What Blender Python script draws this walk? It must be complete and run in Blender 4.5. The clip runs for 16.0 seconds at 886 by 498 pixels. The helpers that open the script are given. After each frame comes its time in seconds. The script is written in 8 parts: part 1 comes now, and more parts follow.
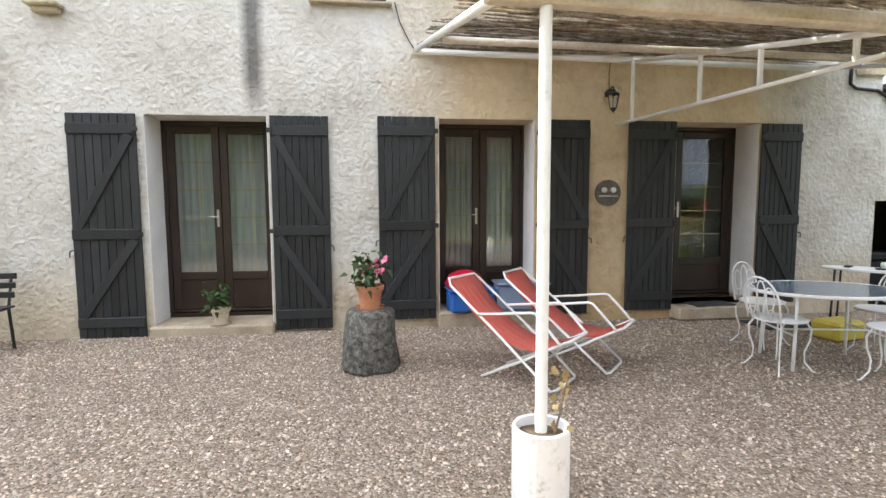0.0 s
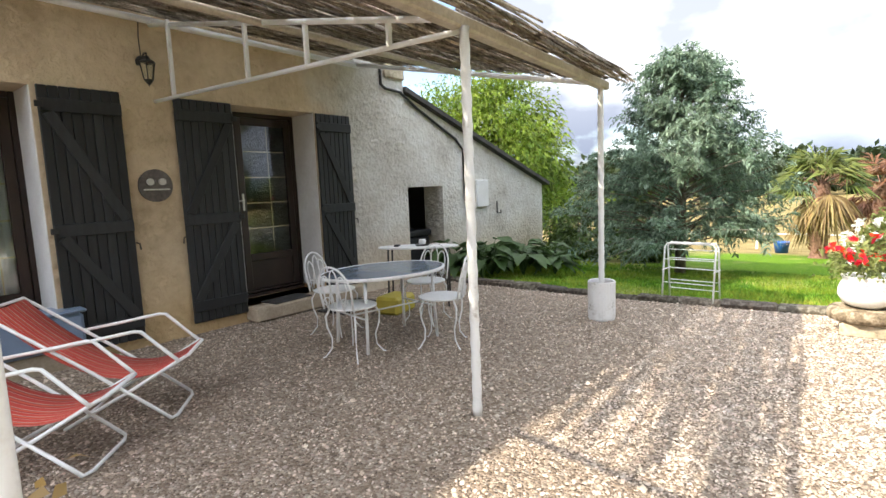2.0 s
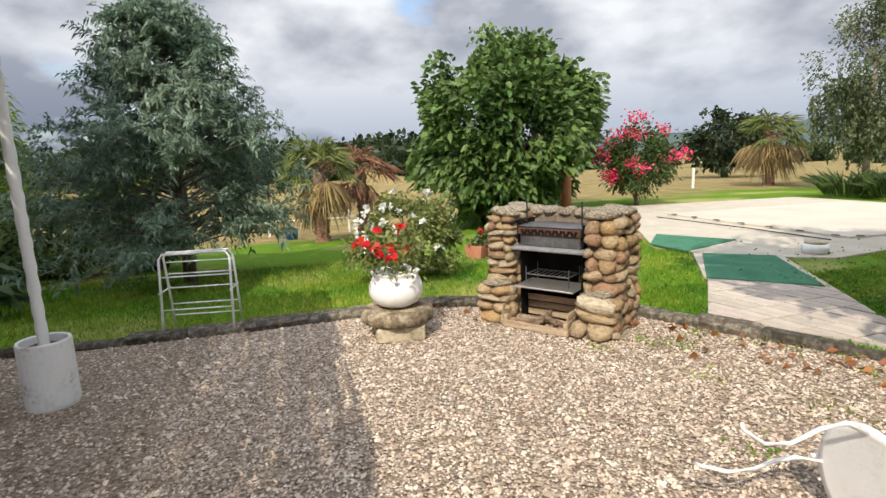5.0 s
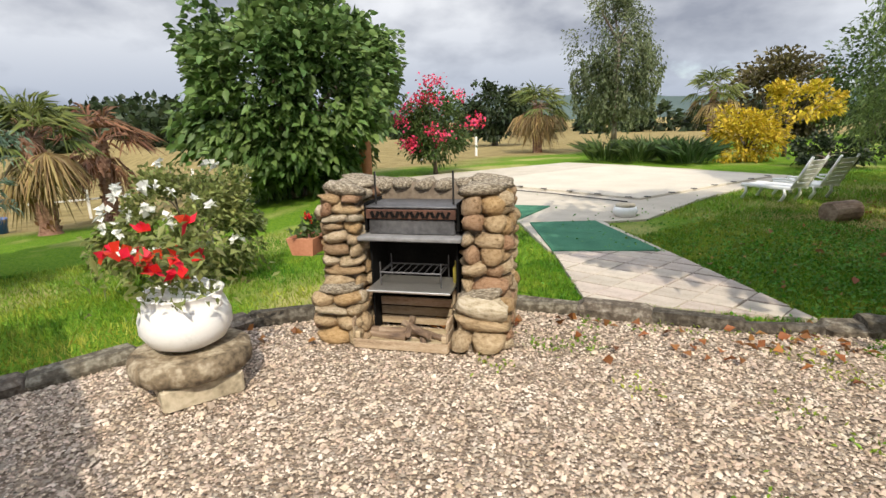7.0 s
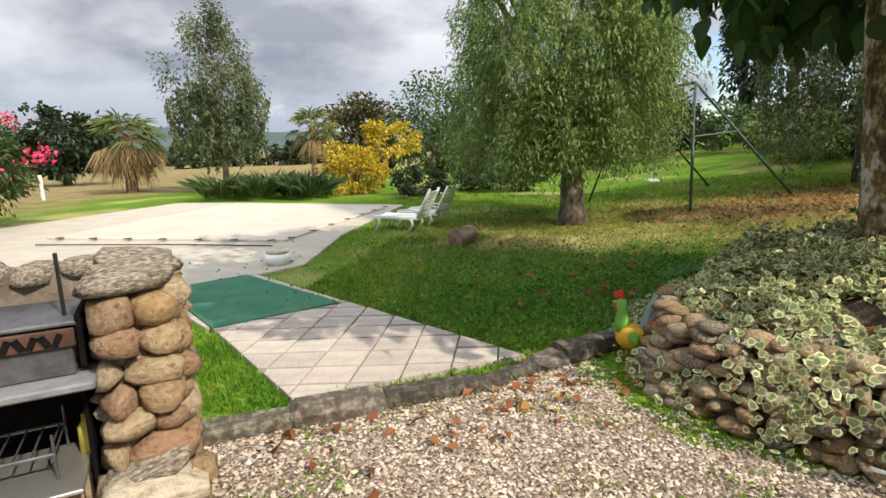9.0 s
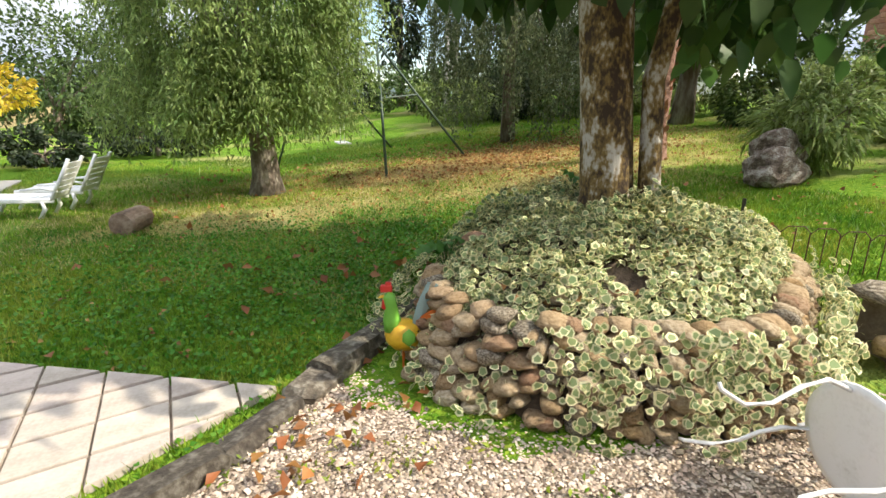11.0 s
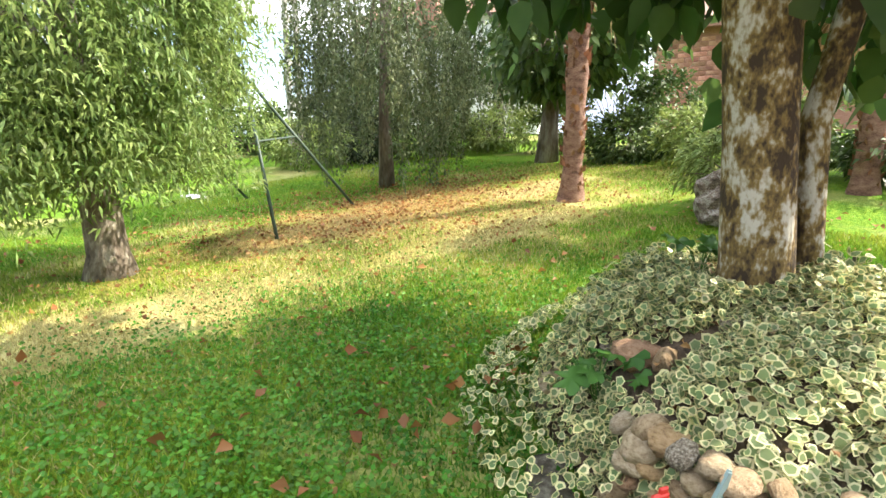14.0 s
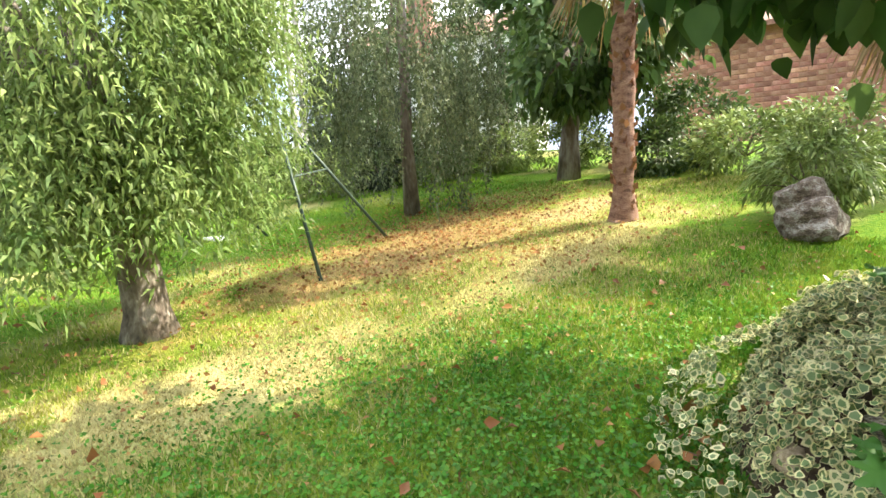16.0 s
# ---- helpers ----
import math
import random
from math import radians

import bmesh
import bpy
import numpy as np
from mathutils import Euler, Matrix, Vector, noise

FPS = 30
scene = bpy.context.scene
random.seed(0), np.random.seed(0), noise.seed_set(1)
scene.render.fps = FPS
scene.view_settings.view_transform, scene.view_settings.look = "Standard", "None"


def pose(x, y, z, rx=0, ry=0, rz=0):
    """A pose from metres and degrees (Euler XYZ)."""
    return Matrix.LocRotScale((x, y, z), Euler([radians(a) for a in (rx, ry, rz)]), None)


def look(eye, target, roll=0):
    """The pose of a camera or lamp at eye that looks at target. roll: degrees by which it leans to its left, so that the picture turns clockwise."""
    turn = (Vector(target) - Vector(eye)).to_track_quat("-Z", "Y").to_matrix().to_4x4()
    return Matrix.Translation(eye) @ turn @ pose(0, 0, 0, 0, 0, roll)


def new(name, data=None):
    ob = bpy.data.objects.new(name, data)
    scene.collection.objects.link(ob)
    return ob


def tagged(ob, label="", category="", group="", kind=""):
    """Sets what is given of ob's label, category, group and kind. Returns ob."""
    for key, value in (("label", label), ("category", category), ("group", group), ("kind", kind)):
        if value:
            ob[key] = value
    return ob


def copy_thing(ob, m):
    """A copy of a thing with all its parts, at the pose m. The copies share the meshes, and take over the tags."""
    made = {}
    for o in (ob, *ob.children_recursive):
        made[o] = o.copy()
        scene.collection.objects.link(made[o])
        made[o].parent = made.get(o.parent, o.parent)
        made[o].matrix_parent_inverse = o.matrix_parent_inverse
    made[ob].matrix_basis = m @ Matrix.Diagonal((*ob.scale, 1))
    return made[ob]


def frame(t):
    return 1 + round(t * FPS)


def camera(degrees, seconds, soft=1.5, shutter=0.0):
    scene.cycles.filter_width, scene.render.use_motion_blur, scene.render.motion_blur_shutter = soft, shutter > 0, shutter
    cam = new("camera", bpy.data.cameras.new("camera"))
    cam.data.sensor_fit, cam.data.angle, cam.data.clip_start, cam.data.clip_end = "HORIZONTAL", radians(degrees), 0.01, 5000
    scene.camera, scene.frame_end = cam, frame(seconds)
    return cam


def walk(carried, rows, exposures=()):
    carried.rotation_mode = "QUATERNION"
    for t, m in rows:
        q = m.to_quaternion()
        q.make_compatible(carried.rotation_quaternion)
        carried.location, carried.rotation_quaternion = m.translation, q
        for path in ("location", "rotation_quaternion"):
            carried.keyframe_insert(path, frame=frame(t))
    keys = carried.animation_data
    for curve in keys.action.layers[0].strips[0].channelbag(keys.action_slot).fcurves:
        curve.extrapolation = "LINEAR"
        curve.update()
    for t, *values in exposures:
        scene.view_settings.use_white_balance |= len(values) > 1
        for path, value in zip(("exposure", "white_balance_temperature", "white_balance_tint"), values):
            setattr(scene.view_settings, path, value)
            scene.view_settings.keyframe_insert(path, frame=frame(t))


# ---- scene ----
cam = camera(80.5, 16.0, 1.5)
PATH = [
    (0, (-0.172, -5.942, 1.441), (0.074, -3.965, 1.26), -0.3),
    (0.2, (-0.159, -5.886, 1.474), (0.211, -3.932, 1.26), -0.4),
    (0.5, (-0.1, -5.815, 1.429), (0.45, -3.905, 1.213), -0.9),
    (1, (0.044, -5.663, 1.417), (0.918, -3.877, 1.206), -1.3),
    (1.5, (0.195, -5.482, 1.41), (1.427, -3.919, 1.211), -2.2),
    (2, (0.313, -5.315, 1.405), (1.856, -4.065, 1.169), -2.4),
    (2.5, (0.513, -5.189, 1.383), (2.274, -4.271, 1.146), -1.1),
    (3, (0.77, -5.123, 1.399), (2.672, -4.553, 1.155), -1.0),
    (3.5, (1.067, -5.05, 1.369), (3.029, -4.79, 1.081), -1.6),
    (4, (1.383, -5.006, 1.359), (3.363, -5.004, 1.076), -1.5),
    (4.2, (1.518, -5.017, 1.367), (3.497, -5.106, 1.085), -1.6),
    (6.3, (3.004, -4.941, 1.262), (4.759, -5.776, 0.788), -2.6),
    (6.5, (3.106, -4.955, 1.258), (4.811, -5.887, 0.784), -2.5),
    (7, (3.365, -5.034, 1.25), (4.96, -6.14, 0.768), -1.6),
    (7.5, (3.656, -5.077, 1.259), (5.158, -6.317, 0.808), -1.1),
    (8, (3.927, -5.146, 1.273), (5.223, -6.606, 0.839), -1.3),
    (8.5, (4.121, -5.351, 1.251), (5.027, -7.088, 0.85), -0.8),
    (9, (4.272, -5.565, 1.262), (4.735, -7.471, 0.873), -0.8),
    (9.5, (4.412, -5.751, 1.259), (4.464, -7.702, 0.824), -0.8),
    (10, (4.454, -5.932, 1.237), (4.177, -7.85, 0.743), -1.6),
    (10.2, (4.461, -6.001, 1.234), (4.077, -7.896, 0.723), -1.1),
    (12.3, (4.86, -6.973, 1.262), (3.743, -8.575, 0.827), 1.8),
    (12.5, (4.893, -7.072, 1.263), (3.72, -8.639, 0.85), 1.7),
    (13, (5.051, -7.42, 1.254), (3.863, -8.969, 0.82), 2.2),
    (13.5, (5.128, -7.805, 1.241), (3.924, -9.349, 0.831), 1.5),
    (14, (5.169, -8.092, 1.281), (3.856, -9.551, 0.897), 0.1),
    (14.5, (5.27, -8.345, 1.34), (3.903, -9.752, 0.95), -1.5),
    (15, (5.286, -8.617, 1.335), (3.873, -9.981, 0.959), -2.1),
    (15.5, (5.4, -8.797, 1.351), (3.945, -10.124, 1.006), -2.7),
    (16, (5.427, -8.949, 1.372), (4.07, -10.385, 1.06), -3.1),
]
walk(cam, [(t, look(eye, target, roll)) for t, eye, target, roll in PATH],
     [(0, 1.78), (1.0, 1.66), (2.0, 1.40), (3.0, 0.92), (4.0, 0.50), (6.3, 0.32), (8.5, 0.32), (10.0, 0.62), (12.5, 1.42), (13.5, 1.75), (14.5, 1.9), (16.0, 1.88)])

# ---- world and sun ----
SUN_DIR = Vector((-2.1, 1.2, 2.3)).normalized()
world = bpy.data.worlds.new("sky_world")
scene.world = world
world.use_nodes = True
wn, wl = world.node_tree.nodes, world.node_tree.links
wn.clear()
w_out = wn.new("ShaderNodeOutputWorld")
w_bg = wn.new("ShaderNodeBackground")
w_sky = wn.new("ShaderNodeTexSky")
w_sky.sky_type, w_sky.sun_disc = "NISHITA", False
w_sky.sun_elevation = math.asin(SUN_DIR.z)
w_sky.sun_rotation = math.atan2(SUN_DIR.x, SUN_DIR.y)
w_co = wn.new("ShaderNodeTexCoord")
w_map = wn.new("ShaderNodeMapping")
w_map.inputs["Scale"].default_value = (1.0, 1.0, 2.0)
w_n = wn.new("ShaderNodeTexNoise")
w_n.inputs["Scale"].default_value, w_n.inputs["Detail"].default_value = 2.1, 7
w_n.inputs["Roughness"].default_value = 0.52
w_cov = wn.new("ShaderNodeValToRGB")
w_cov.color_ramp.elements[0].position, w_cov.color_ramp.elements[1].position = 0.41, 0.47
w_n2 = wn.new("ShaderNodeTexNoise")
w_n2.inputs["Scale"].default_value, w_n2.inputs["Detail"].default_value = 3.1, 6
w_shade = wn.new("ShaderNodeValToRGB")
w_shade.color_ramp.elements[0].position, w_shade.color_ramp.elements[1].position = 0.40, 0.58
w_shade.color_ramp.elements[0].color = (2.2, 2.35, 2.75, 1)
w_shade.color_ramp.elements[1].color = (5.0, 5.1, 5.3, 1)
w_mix = wn.new("ShaderNodeMix")
w_mix.data_type = "RGBA"
wl.new(w_co.outputs["Generated"], w_map.inputs["Vector"])
wl.new(w_map.outputs["Vector"], w_n.inputs["Vector"])
wl.new(w_map.outputs["Vector"], w_n2.inputs["Vector"])
wl.new(w_n.outputs["Fac"], w_cov.inputs["Fac"])
wl.new(w_n2.outputs["Fac"], w_shade.inputs["Fac"])
wl.new(w_cov.outputs["Color"], w_mix.inputs["Factor"])
wl.new(w_sky.outputs["Color"], w_mix.inputs["A"])
# clouds grow brighter towards the sun
w_dot = wn.new("ShaderNodeVectorMath")
w_dot.operation = "DOT_PRODUCT"
w_dot.inputs[1].default_value = tuple(SUN_DIR)
w_lit = wn.new("ShaderNodeMapRange")
w_lit.inputs["From Min"].default_value, w_lit.inputs["From Max"].default_value = 0.0, 1.0
w_lit.inputs["To Min"].default_value, w_lit.inputs["To Max"].default_value = 1.0, 3.0
w_mul = wn.new("ShaderNodeVectorMath")
w_mul.operation = "SCALE"
wl.new(w_co.outputs["Generated"], w_dot.inputs[0])
wl.new(w_dot.outputs["Value"], w_lit.inputs["Value"])
wl.new(w_shade.outputs["Color"], w_mul.inputs[0])
wl.new(w_lit.outputs["Result"], w_mul.inputs["Scale"])
# the distant cloud base is a darker slate blue all round the horizon
w_sep = wn.new("ShaderNodeSeparateXYZ")
w_low = wn.new("ShaderNodeMapRange")
w_low.interpolation_type = "SMOOTHSTEP"
w_low.inputs["From Min"].default_value, w_low.inputs["From Max"].default_value = 0.0, 0.24
w_tint = wn.new("ShaderNodeMix")
w_tint.data_type = "RGBA"
w_tint.inputs["A"].default_value, w_tint.inputs["B"].default_value = (0.50, 0.55, 0.64, 1), (1, 1, 1, 1)
w_base = wn.new("ShaderNodeVectorMath")
w_base.operation = "MULTIPLY"
wl.new(w_co.outputs["Generated"], w_sep.inputs[0])
wl.new(w_sep.outputs["Z"], w_low.inputs["Value"])
wl.new(w_low.outputs["Result"], w_tint.inputs["Factor"])
wl.new(w_mul.outputs["Vector"], w_base.inputs[0])
wl.new(w_tint.outputs["Result"], w_base.inputs[1])
wl.new(w_base.outputs["Vector"], w_mix.inputs["B"])
wl.new(w_mix.outputs["Result"], w_bg.inputs["Color"])
w_bg.inputs["Strength"].default_value = 0.15
wl.new(w_bg.outputs["Background"], w_out.inputs["Surface"])
sun = new("sun", bpy.data.lights.new("sun", "SUN"))
sun.data.energy, sun.data.angle, sun.data.color = 3.6, radians(0.6), (1.0, 0.90, 0.74)
sun.matrix_world = look(SUN_DIR * 60, (0, 0, 0))

# ---- materials ----
def mat(name, cols, scale=6.0, rough=0.7, bump=0.0, fine=60.0, metal=0.0, rnd="", stretch=(1, 1, 1), spread=(0.35, 0.65), sub=0.0, spec=0.5, bscale=None, rv=(0.62, 1.4)):
    """Mottled material: two or three colours by noise at two scales, fine relief, variation by object or island."""
    m = bpy.data.materials.new(name)
    m.use_nodes = True
    n, l = m.node_tree.nodes, m.node_tree.links
    b = n["Principled BSDF"]
    co = n.new("ShaderNodeTexCoord")
    mp = n.new("ShaderNodeMapping")
    mp.inputs["Scale"].default_value = stretch
    l.new(co.outputs["Object"], mp.inputs["Vector"])
    n1 = n.new("ShaderNodeTexNoise")
    n1.inputs["Scale"].default_value, n1.inputs["Detail"].default_value = scale, 6
    n2 = n.new("ShaderNodeTexNoise")
    n2.inputs["Scale"].default_value, n2.inputs["Detail"].default_value = fine, 3
    for k in (n1, n2):
        l.new(mp.outputs["Vector"], k.inputs["Vector"])
    mx = n.new("ShaderNodeMix")
    mx.data_type = "FLOAT"
    mx.inputs["Factor"].default_value = 0.35
    l.new(n1.outputs["Fac"], mx.inputs["A"])
    l.new(n2.outputs["Fac"], mx.inputs["B"])
    ramp = n.new("ShaderNodeValToRGB")
    el = ramp.color_ramp.elements
    el[0].position, el[1].position = spread
    if len(cols) > 2:
        el.new((spread[0] + spread[1]) / 2)
    for k, c in enumerate(cols):
        el[k].color = (*c, 1)
    l.new(mx.outputs["Result"], ramp.inputs["Fac"])
    out = ramp.outputs["Color"]
    if rnd:
        if rnd == "object":
            info = n.new("ShaderNodeObjectInfo")
        else:
            info = n.new("ShaderNodeNewGeometry")
        src = info.outputs["Random"] if rnd == "object" else info.outputs["Random Per Island"]
        hsv = n.new("ShaderNodeHueSaturation")
        mr = n.new("ShaderNodeMapRange")
        mr.inputs["To Min"].default_value, mr.inputs["To Max"].default_value = rv
        l.new(src, mr.inputs["Value"])
        l.new(mr.outputs["Result"], hsv.inputs["Value"])
        mh = n.new("ShaderNodeMapRange")
        mh.inputs["To Min"].default_value, mh.inputs["To Max"].default_value = 0.485, 0.515
        ml = n.new("ShaderNodeMath")
        ml.operation = "FRACT"
        mm = n.new("ShaderNodeMath")
        mm.operation, mm.inputs[1].default_value = "MULTIPLY", 7.31
        l.new(src, mm.inputs[0])
        l.new(mm.outputs[0], ml.inputs[0])
        l.new(ml.outputs[0], mh.inputs["Value"])
        l.new(mh.outputs["Result"], hsv.inputs["Hue"])
        l.new(out, hsv.inputs["Color"])
        out = hsv.outputs["Color"]
    l.new(out, b.inputs["Base Color"])
    b.inputs["Roughness"].default_value, b.inputs["Metallic"].default_value = rough, metal
    b.inputs["Specular IOR Level"].default_value = spec
    if sub:
        b.inputs["Transmission Weight"].default_value = 0.0
        tr = n.new("ShaderNodeBsdfTranslucent")
        ms = n.new("ShaderNodeMixShader")
        ms.inputs[0].default_value = sub
        l.new(out, tr.inputs["Color"])
        l.new(b.outputs[0], ms.inputs[1])
        l.new(tr.outputs[0], ms.inputs[2])
        l.new(ms.outputs[0], n["Material Output"].inputs["Surface"])
    if bump:
        bp = n.new("ShaderNodeBump")
        bp.inputs["Strength"].default_value, bp.inputs["Distance"].default_value = bump, 0.02
        if bscale:
            n3 = n.new("ShaderNodeTexNoise")
            n3.inputs["Scale"].default_value, n3.inputs["Detail"].default_value = bscale, 4
            l.new(mp.outputs["Vector"], n3.inputs["Vector"])
            l.new(n3.outputs["Fac"], bp.inputs["Height"])
        else:
            l.new(mx.outputs["Result"], bp.inputs["Height"])
        l.new(bp.outputs["Normal"], b.inputs["Normal"])
    return m


M = {}
M["shutter"] = mat("shutter_paint", [(0.012, 0.013, 0.014), (0.022, 0.024, 0.026)], 5, 0.55, 0.15, 80, stretch=(6, 6, 1), rnd="object")
M["brown"] = mat("brown_frame", [(0.020, 0.011, 0.008), (0.038, 0.021, 0.015)], 4, 0.4, 0.05, 60)
M["white_metal"] = mat("white_enamel", [(0.60, 0.59, 0.56), (0.78, 0.78, 0.76), (0.84, 0.84, 0.83)], 9, 0.42, 0.12, 70, spread=(0.28, 0.5))
M["white_post"] = mat("white_post_paint", [(0.45, 0.42, 0.37), (0.74, 0.73, 0.70), (0.80, 0.80, 0.78)], 7, 0.55, 0.3, 50, spread=(0.25, 0.46))
M["cream_beam"] = mat("cream_beam_paint", [(0.42, 0.36, 0.28), (0.62, 0.57, 0.47)], 5, 0.6, 0.3, 40)
M["reed"] = mat("reed", [(0.13, 0.105, 0.08), (0.34, 0.29, 0.225), (0.56, 0.50, 0.41)], 12, 0.8, 0.2, 60, rnd="island", sub=0.5)
M["mortar"] = mat("mortar", [(0.13, 0.10, 0.075), (0.27, 0.22, 0.165)], 10, 0.95, 0.7, 60)
M["lichen_stone"] = mat("lichen_stone", [(0.07, 0.058, 0.042), (0.27, 0.22, 0.155), (0.54, 0.49, 0.40)], 12, 0.95, 0.9, 55, spread=(0.36, 0.64))
M["old_stone"] = mat("weathered_limestone", [(0.26, 0.22, 0.15), (0.50, 0.43, 0.31), (0.62, 0.54, 0.41)], 6, 0.9, 0.6, 35)
M["grey_stump"] = mat("grey_granite", [(0.03, 0.028, 0.025), (0.11, 0.105, 0.092), (0.23, 0.22, 0.19)], 22, 0.95, 1.0, 60)
M["terracotta"] = mat("terracotta", [(0.42, 0.17, 0.09), (0.55, 0.26, 0.15)], 6, 0.8, 0.15, 50)
M["soil"] = mat("soil", [(0.06, 0.042, 0.028), (0.14, 0.10, 0.065)], 20, 0.95, 0.8, 80)
M["bark"] = mat("bark", [(0.07, 0.05, 0.035), (0.17, 0.13, 0.10), (0.30, 0.27, 0.23)], 5, 0.95, 1.0, 22, stretch=(1, 1, 0.35))
M["lime_bark"] = mat("lime_bark", [(0.05, 0.032, 0.018), (0.22, 0.15, 0.05), (0.52, 0.49, 0.42)], 10, 0.95, 1.0, 48, stretch=(1, 1, 0.6), spread=(0.42, 0.60))
M["willow_bark"] = mat("willow_bark", [(0.07, 0.052, 0.038), (0.19, 0.155, 0.12), (0.40, 0.36, 0.30)], 9, 0.95, 1.0, 30, stretch=(1, 1, 0.5))
M["dark_rock"] = mat("lichened_dark_rock", [(0.05, 0.035, 0.025), (0.16, 0.12, 0.09), (0.36, 0.34, 0.30)], 7, 0.95, 1.0, 36, spread=(0.36, 0.62))
M["slab_stone"] = mat("mossy_slab", [(0.07, 0.052, 0.032), (0.22, 0.17, 0.11), (0.44, 0.38, 0.28)], 12, 0.95, 0.9, 40)
M["palm_bark"] = mat("palm_bark", [(0.10, 0.05, 0.035), (0.24, 0.13, 0.09), (0.33, 0.21, 0.15)], 8, 0.95, 1.0, 40, stretch=(1, 1, 2))
LEAF = {}
def leafmat(key, cols, sub=0.3, rough=0.5):
    LEAF[key] = mat("leaf_" + key, cols, 0.8, rough, 0.0, 6, rnd="island", sub=sub, spec=0.35)
leafmat("walnut", [(0.055, 0.11, 0.026), (0.16, 0.245, 0.07)], 0.28)
leafmat("copper", [(0.06, 0.052, 0.02), (0.14, 0.12, 0.05)])
leafmat("mimosa", [(0.10, 0.17, 0.11), (0.26, 0.34, 0.25)], 0.35)
leafmat("rose_leaf", [(0.12, 0.16, 0.045), (0.29, 0.31, 0.10)], 0.35)
leafmat("bamboo", [(0.10, 0.18, 0.02), (0.27, 0.36, 0.05)], 0.45)
leafmat("willow", [(0.12, 0.20, 0.045), (0.33, 0.42, 0.14)], 0.4)
leafmat("lime", [(0.04, 0.095, 0.02), (0.10, 0.18, 0.045)], 0.4)
leafmat("birch", [(0.085, 0.115, 0.05), (0.21, 0.24, 0.12)], 0.4)
leafmat("shrub", [(0.045, 0.085, 0.02), (0.11, 0.16, 0.045)])
leafmat("laurel", [(0.11, 0.17, 0.04), (0.31, 0.38, 0.12)], 0.35)
leafmat("dark", [(0.02, 0.035, 0.014), (0.045, 0.065, 0.024)])
leafmat("yellow", [(0.42, 0.30, 0.02), (0.62, 0.48, 0.04)], 0.35)
leafmat("hosta", [(0.035, 0.075, 0.02), (0.08, 0.14, 0.045)])
leafmat("palm", [(0.09, 0.13, 0.03), (0.20, 0.22, 0.06)])
leafmat("palm_dead", [(0.24, 0.16, 0.06), (0.40, 0.30, 0.14)])
leafmat("palm_brown", [(0.16, 0.07, 0.035), (0.28, 0.15, 0.08)])
leafmat("pink", [(0.62, 0.03, 0.10), (0.80, 0.10, 0.20)])
leafmat("red", [(0.55, 0.008, 0.012), (0.75, 0.03, 0.035)])
leafmat("rose_pink", [(0.75, 0.16, 0.32), (0.85, 0.35, 0.48)])
leafmat("white", [(0.70, 0.70, 0.66), (0.85, 0.85, 0.82)])
leafmat("grass", [(0.05, 0.18, 0.012), (0.175, 0.29, 0.024), (0.38, 0.39, 0.06)], 0.35)
leafmat("straw", [(0.36, 0.31, 0.11), (0.56, 0.50, 0.23)], 0.3)
leafmat("clover", [(0.055, 0.19, 0.014), (0.12, 0.29, 0.028)], 0.35)
leafmat("vine", [(0.04, 0.13, 0.025), (0.10, 0.26, 0.04)], 0.35)
leafmat("dry", [(0.20, 0.075, 0.022), (0.38, 0.17, 0.06)])
leafmat("litter", [(0.22, 0.10, 0.03), (0.46, 0.27, 0.10)])
leafmat("iv_edge", [(0.62, 0.58, 0.28), (0.78, 0.75, 0.47)])
leafmat("iv_mid", [(0.13, 0.20, 0.075), (0.30, 0.38, 0.17)], 0.35)

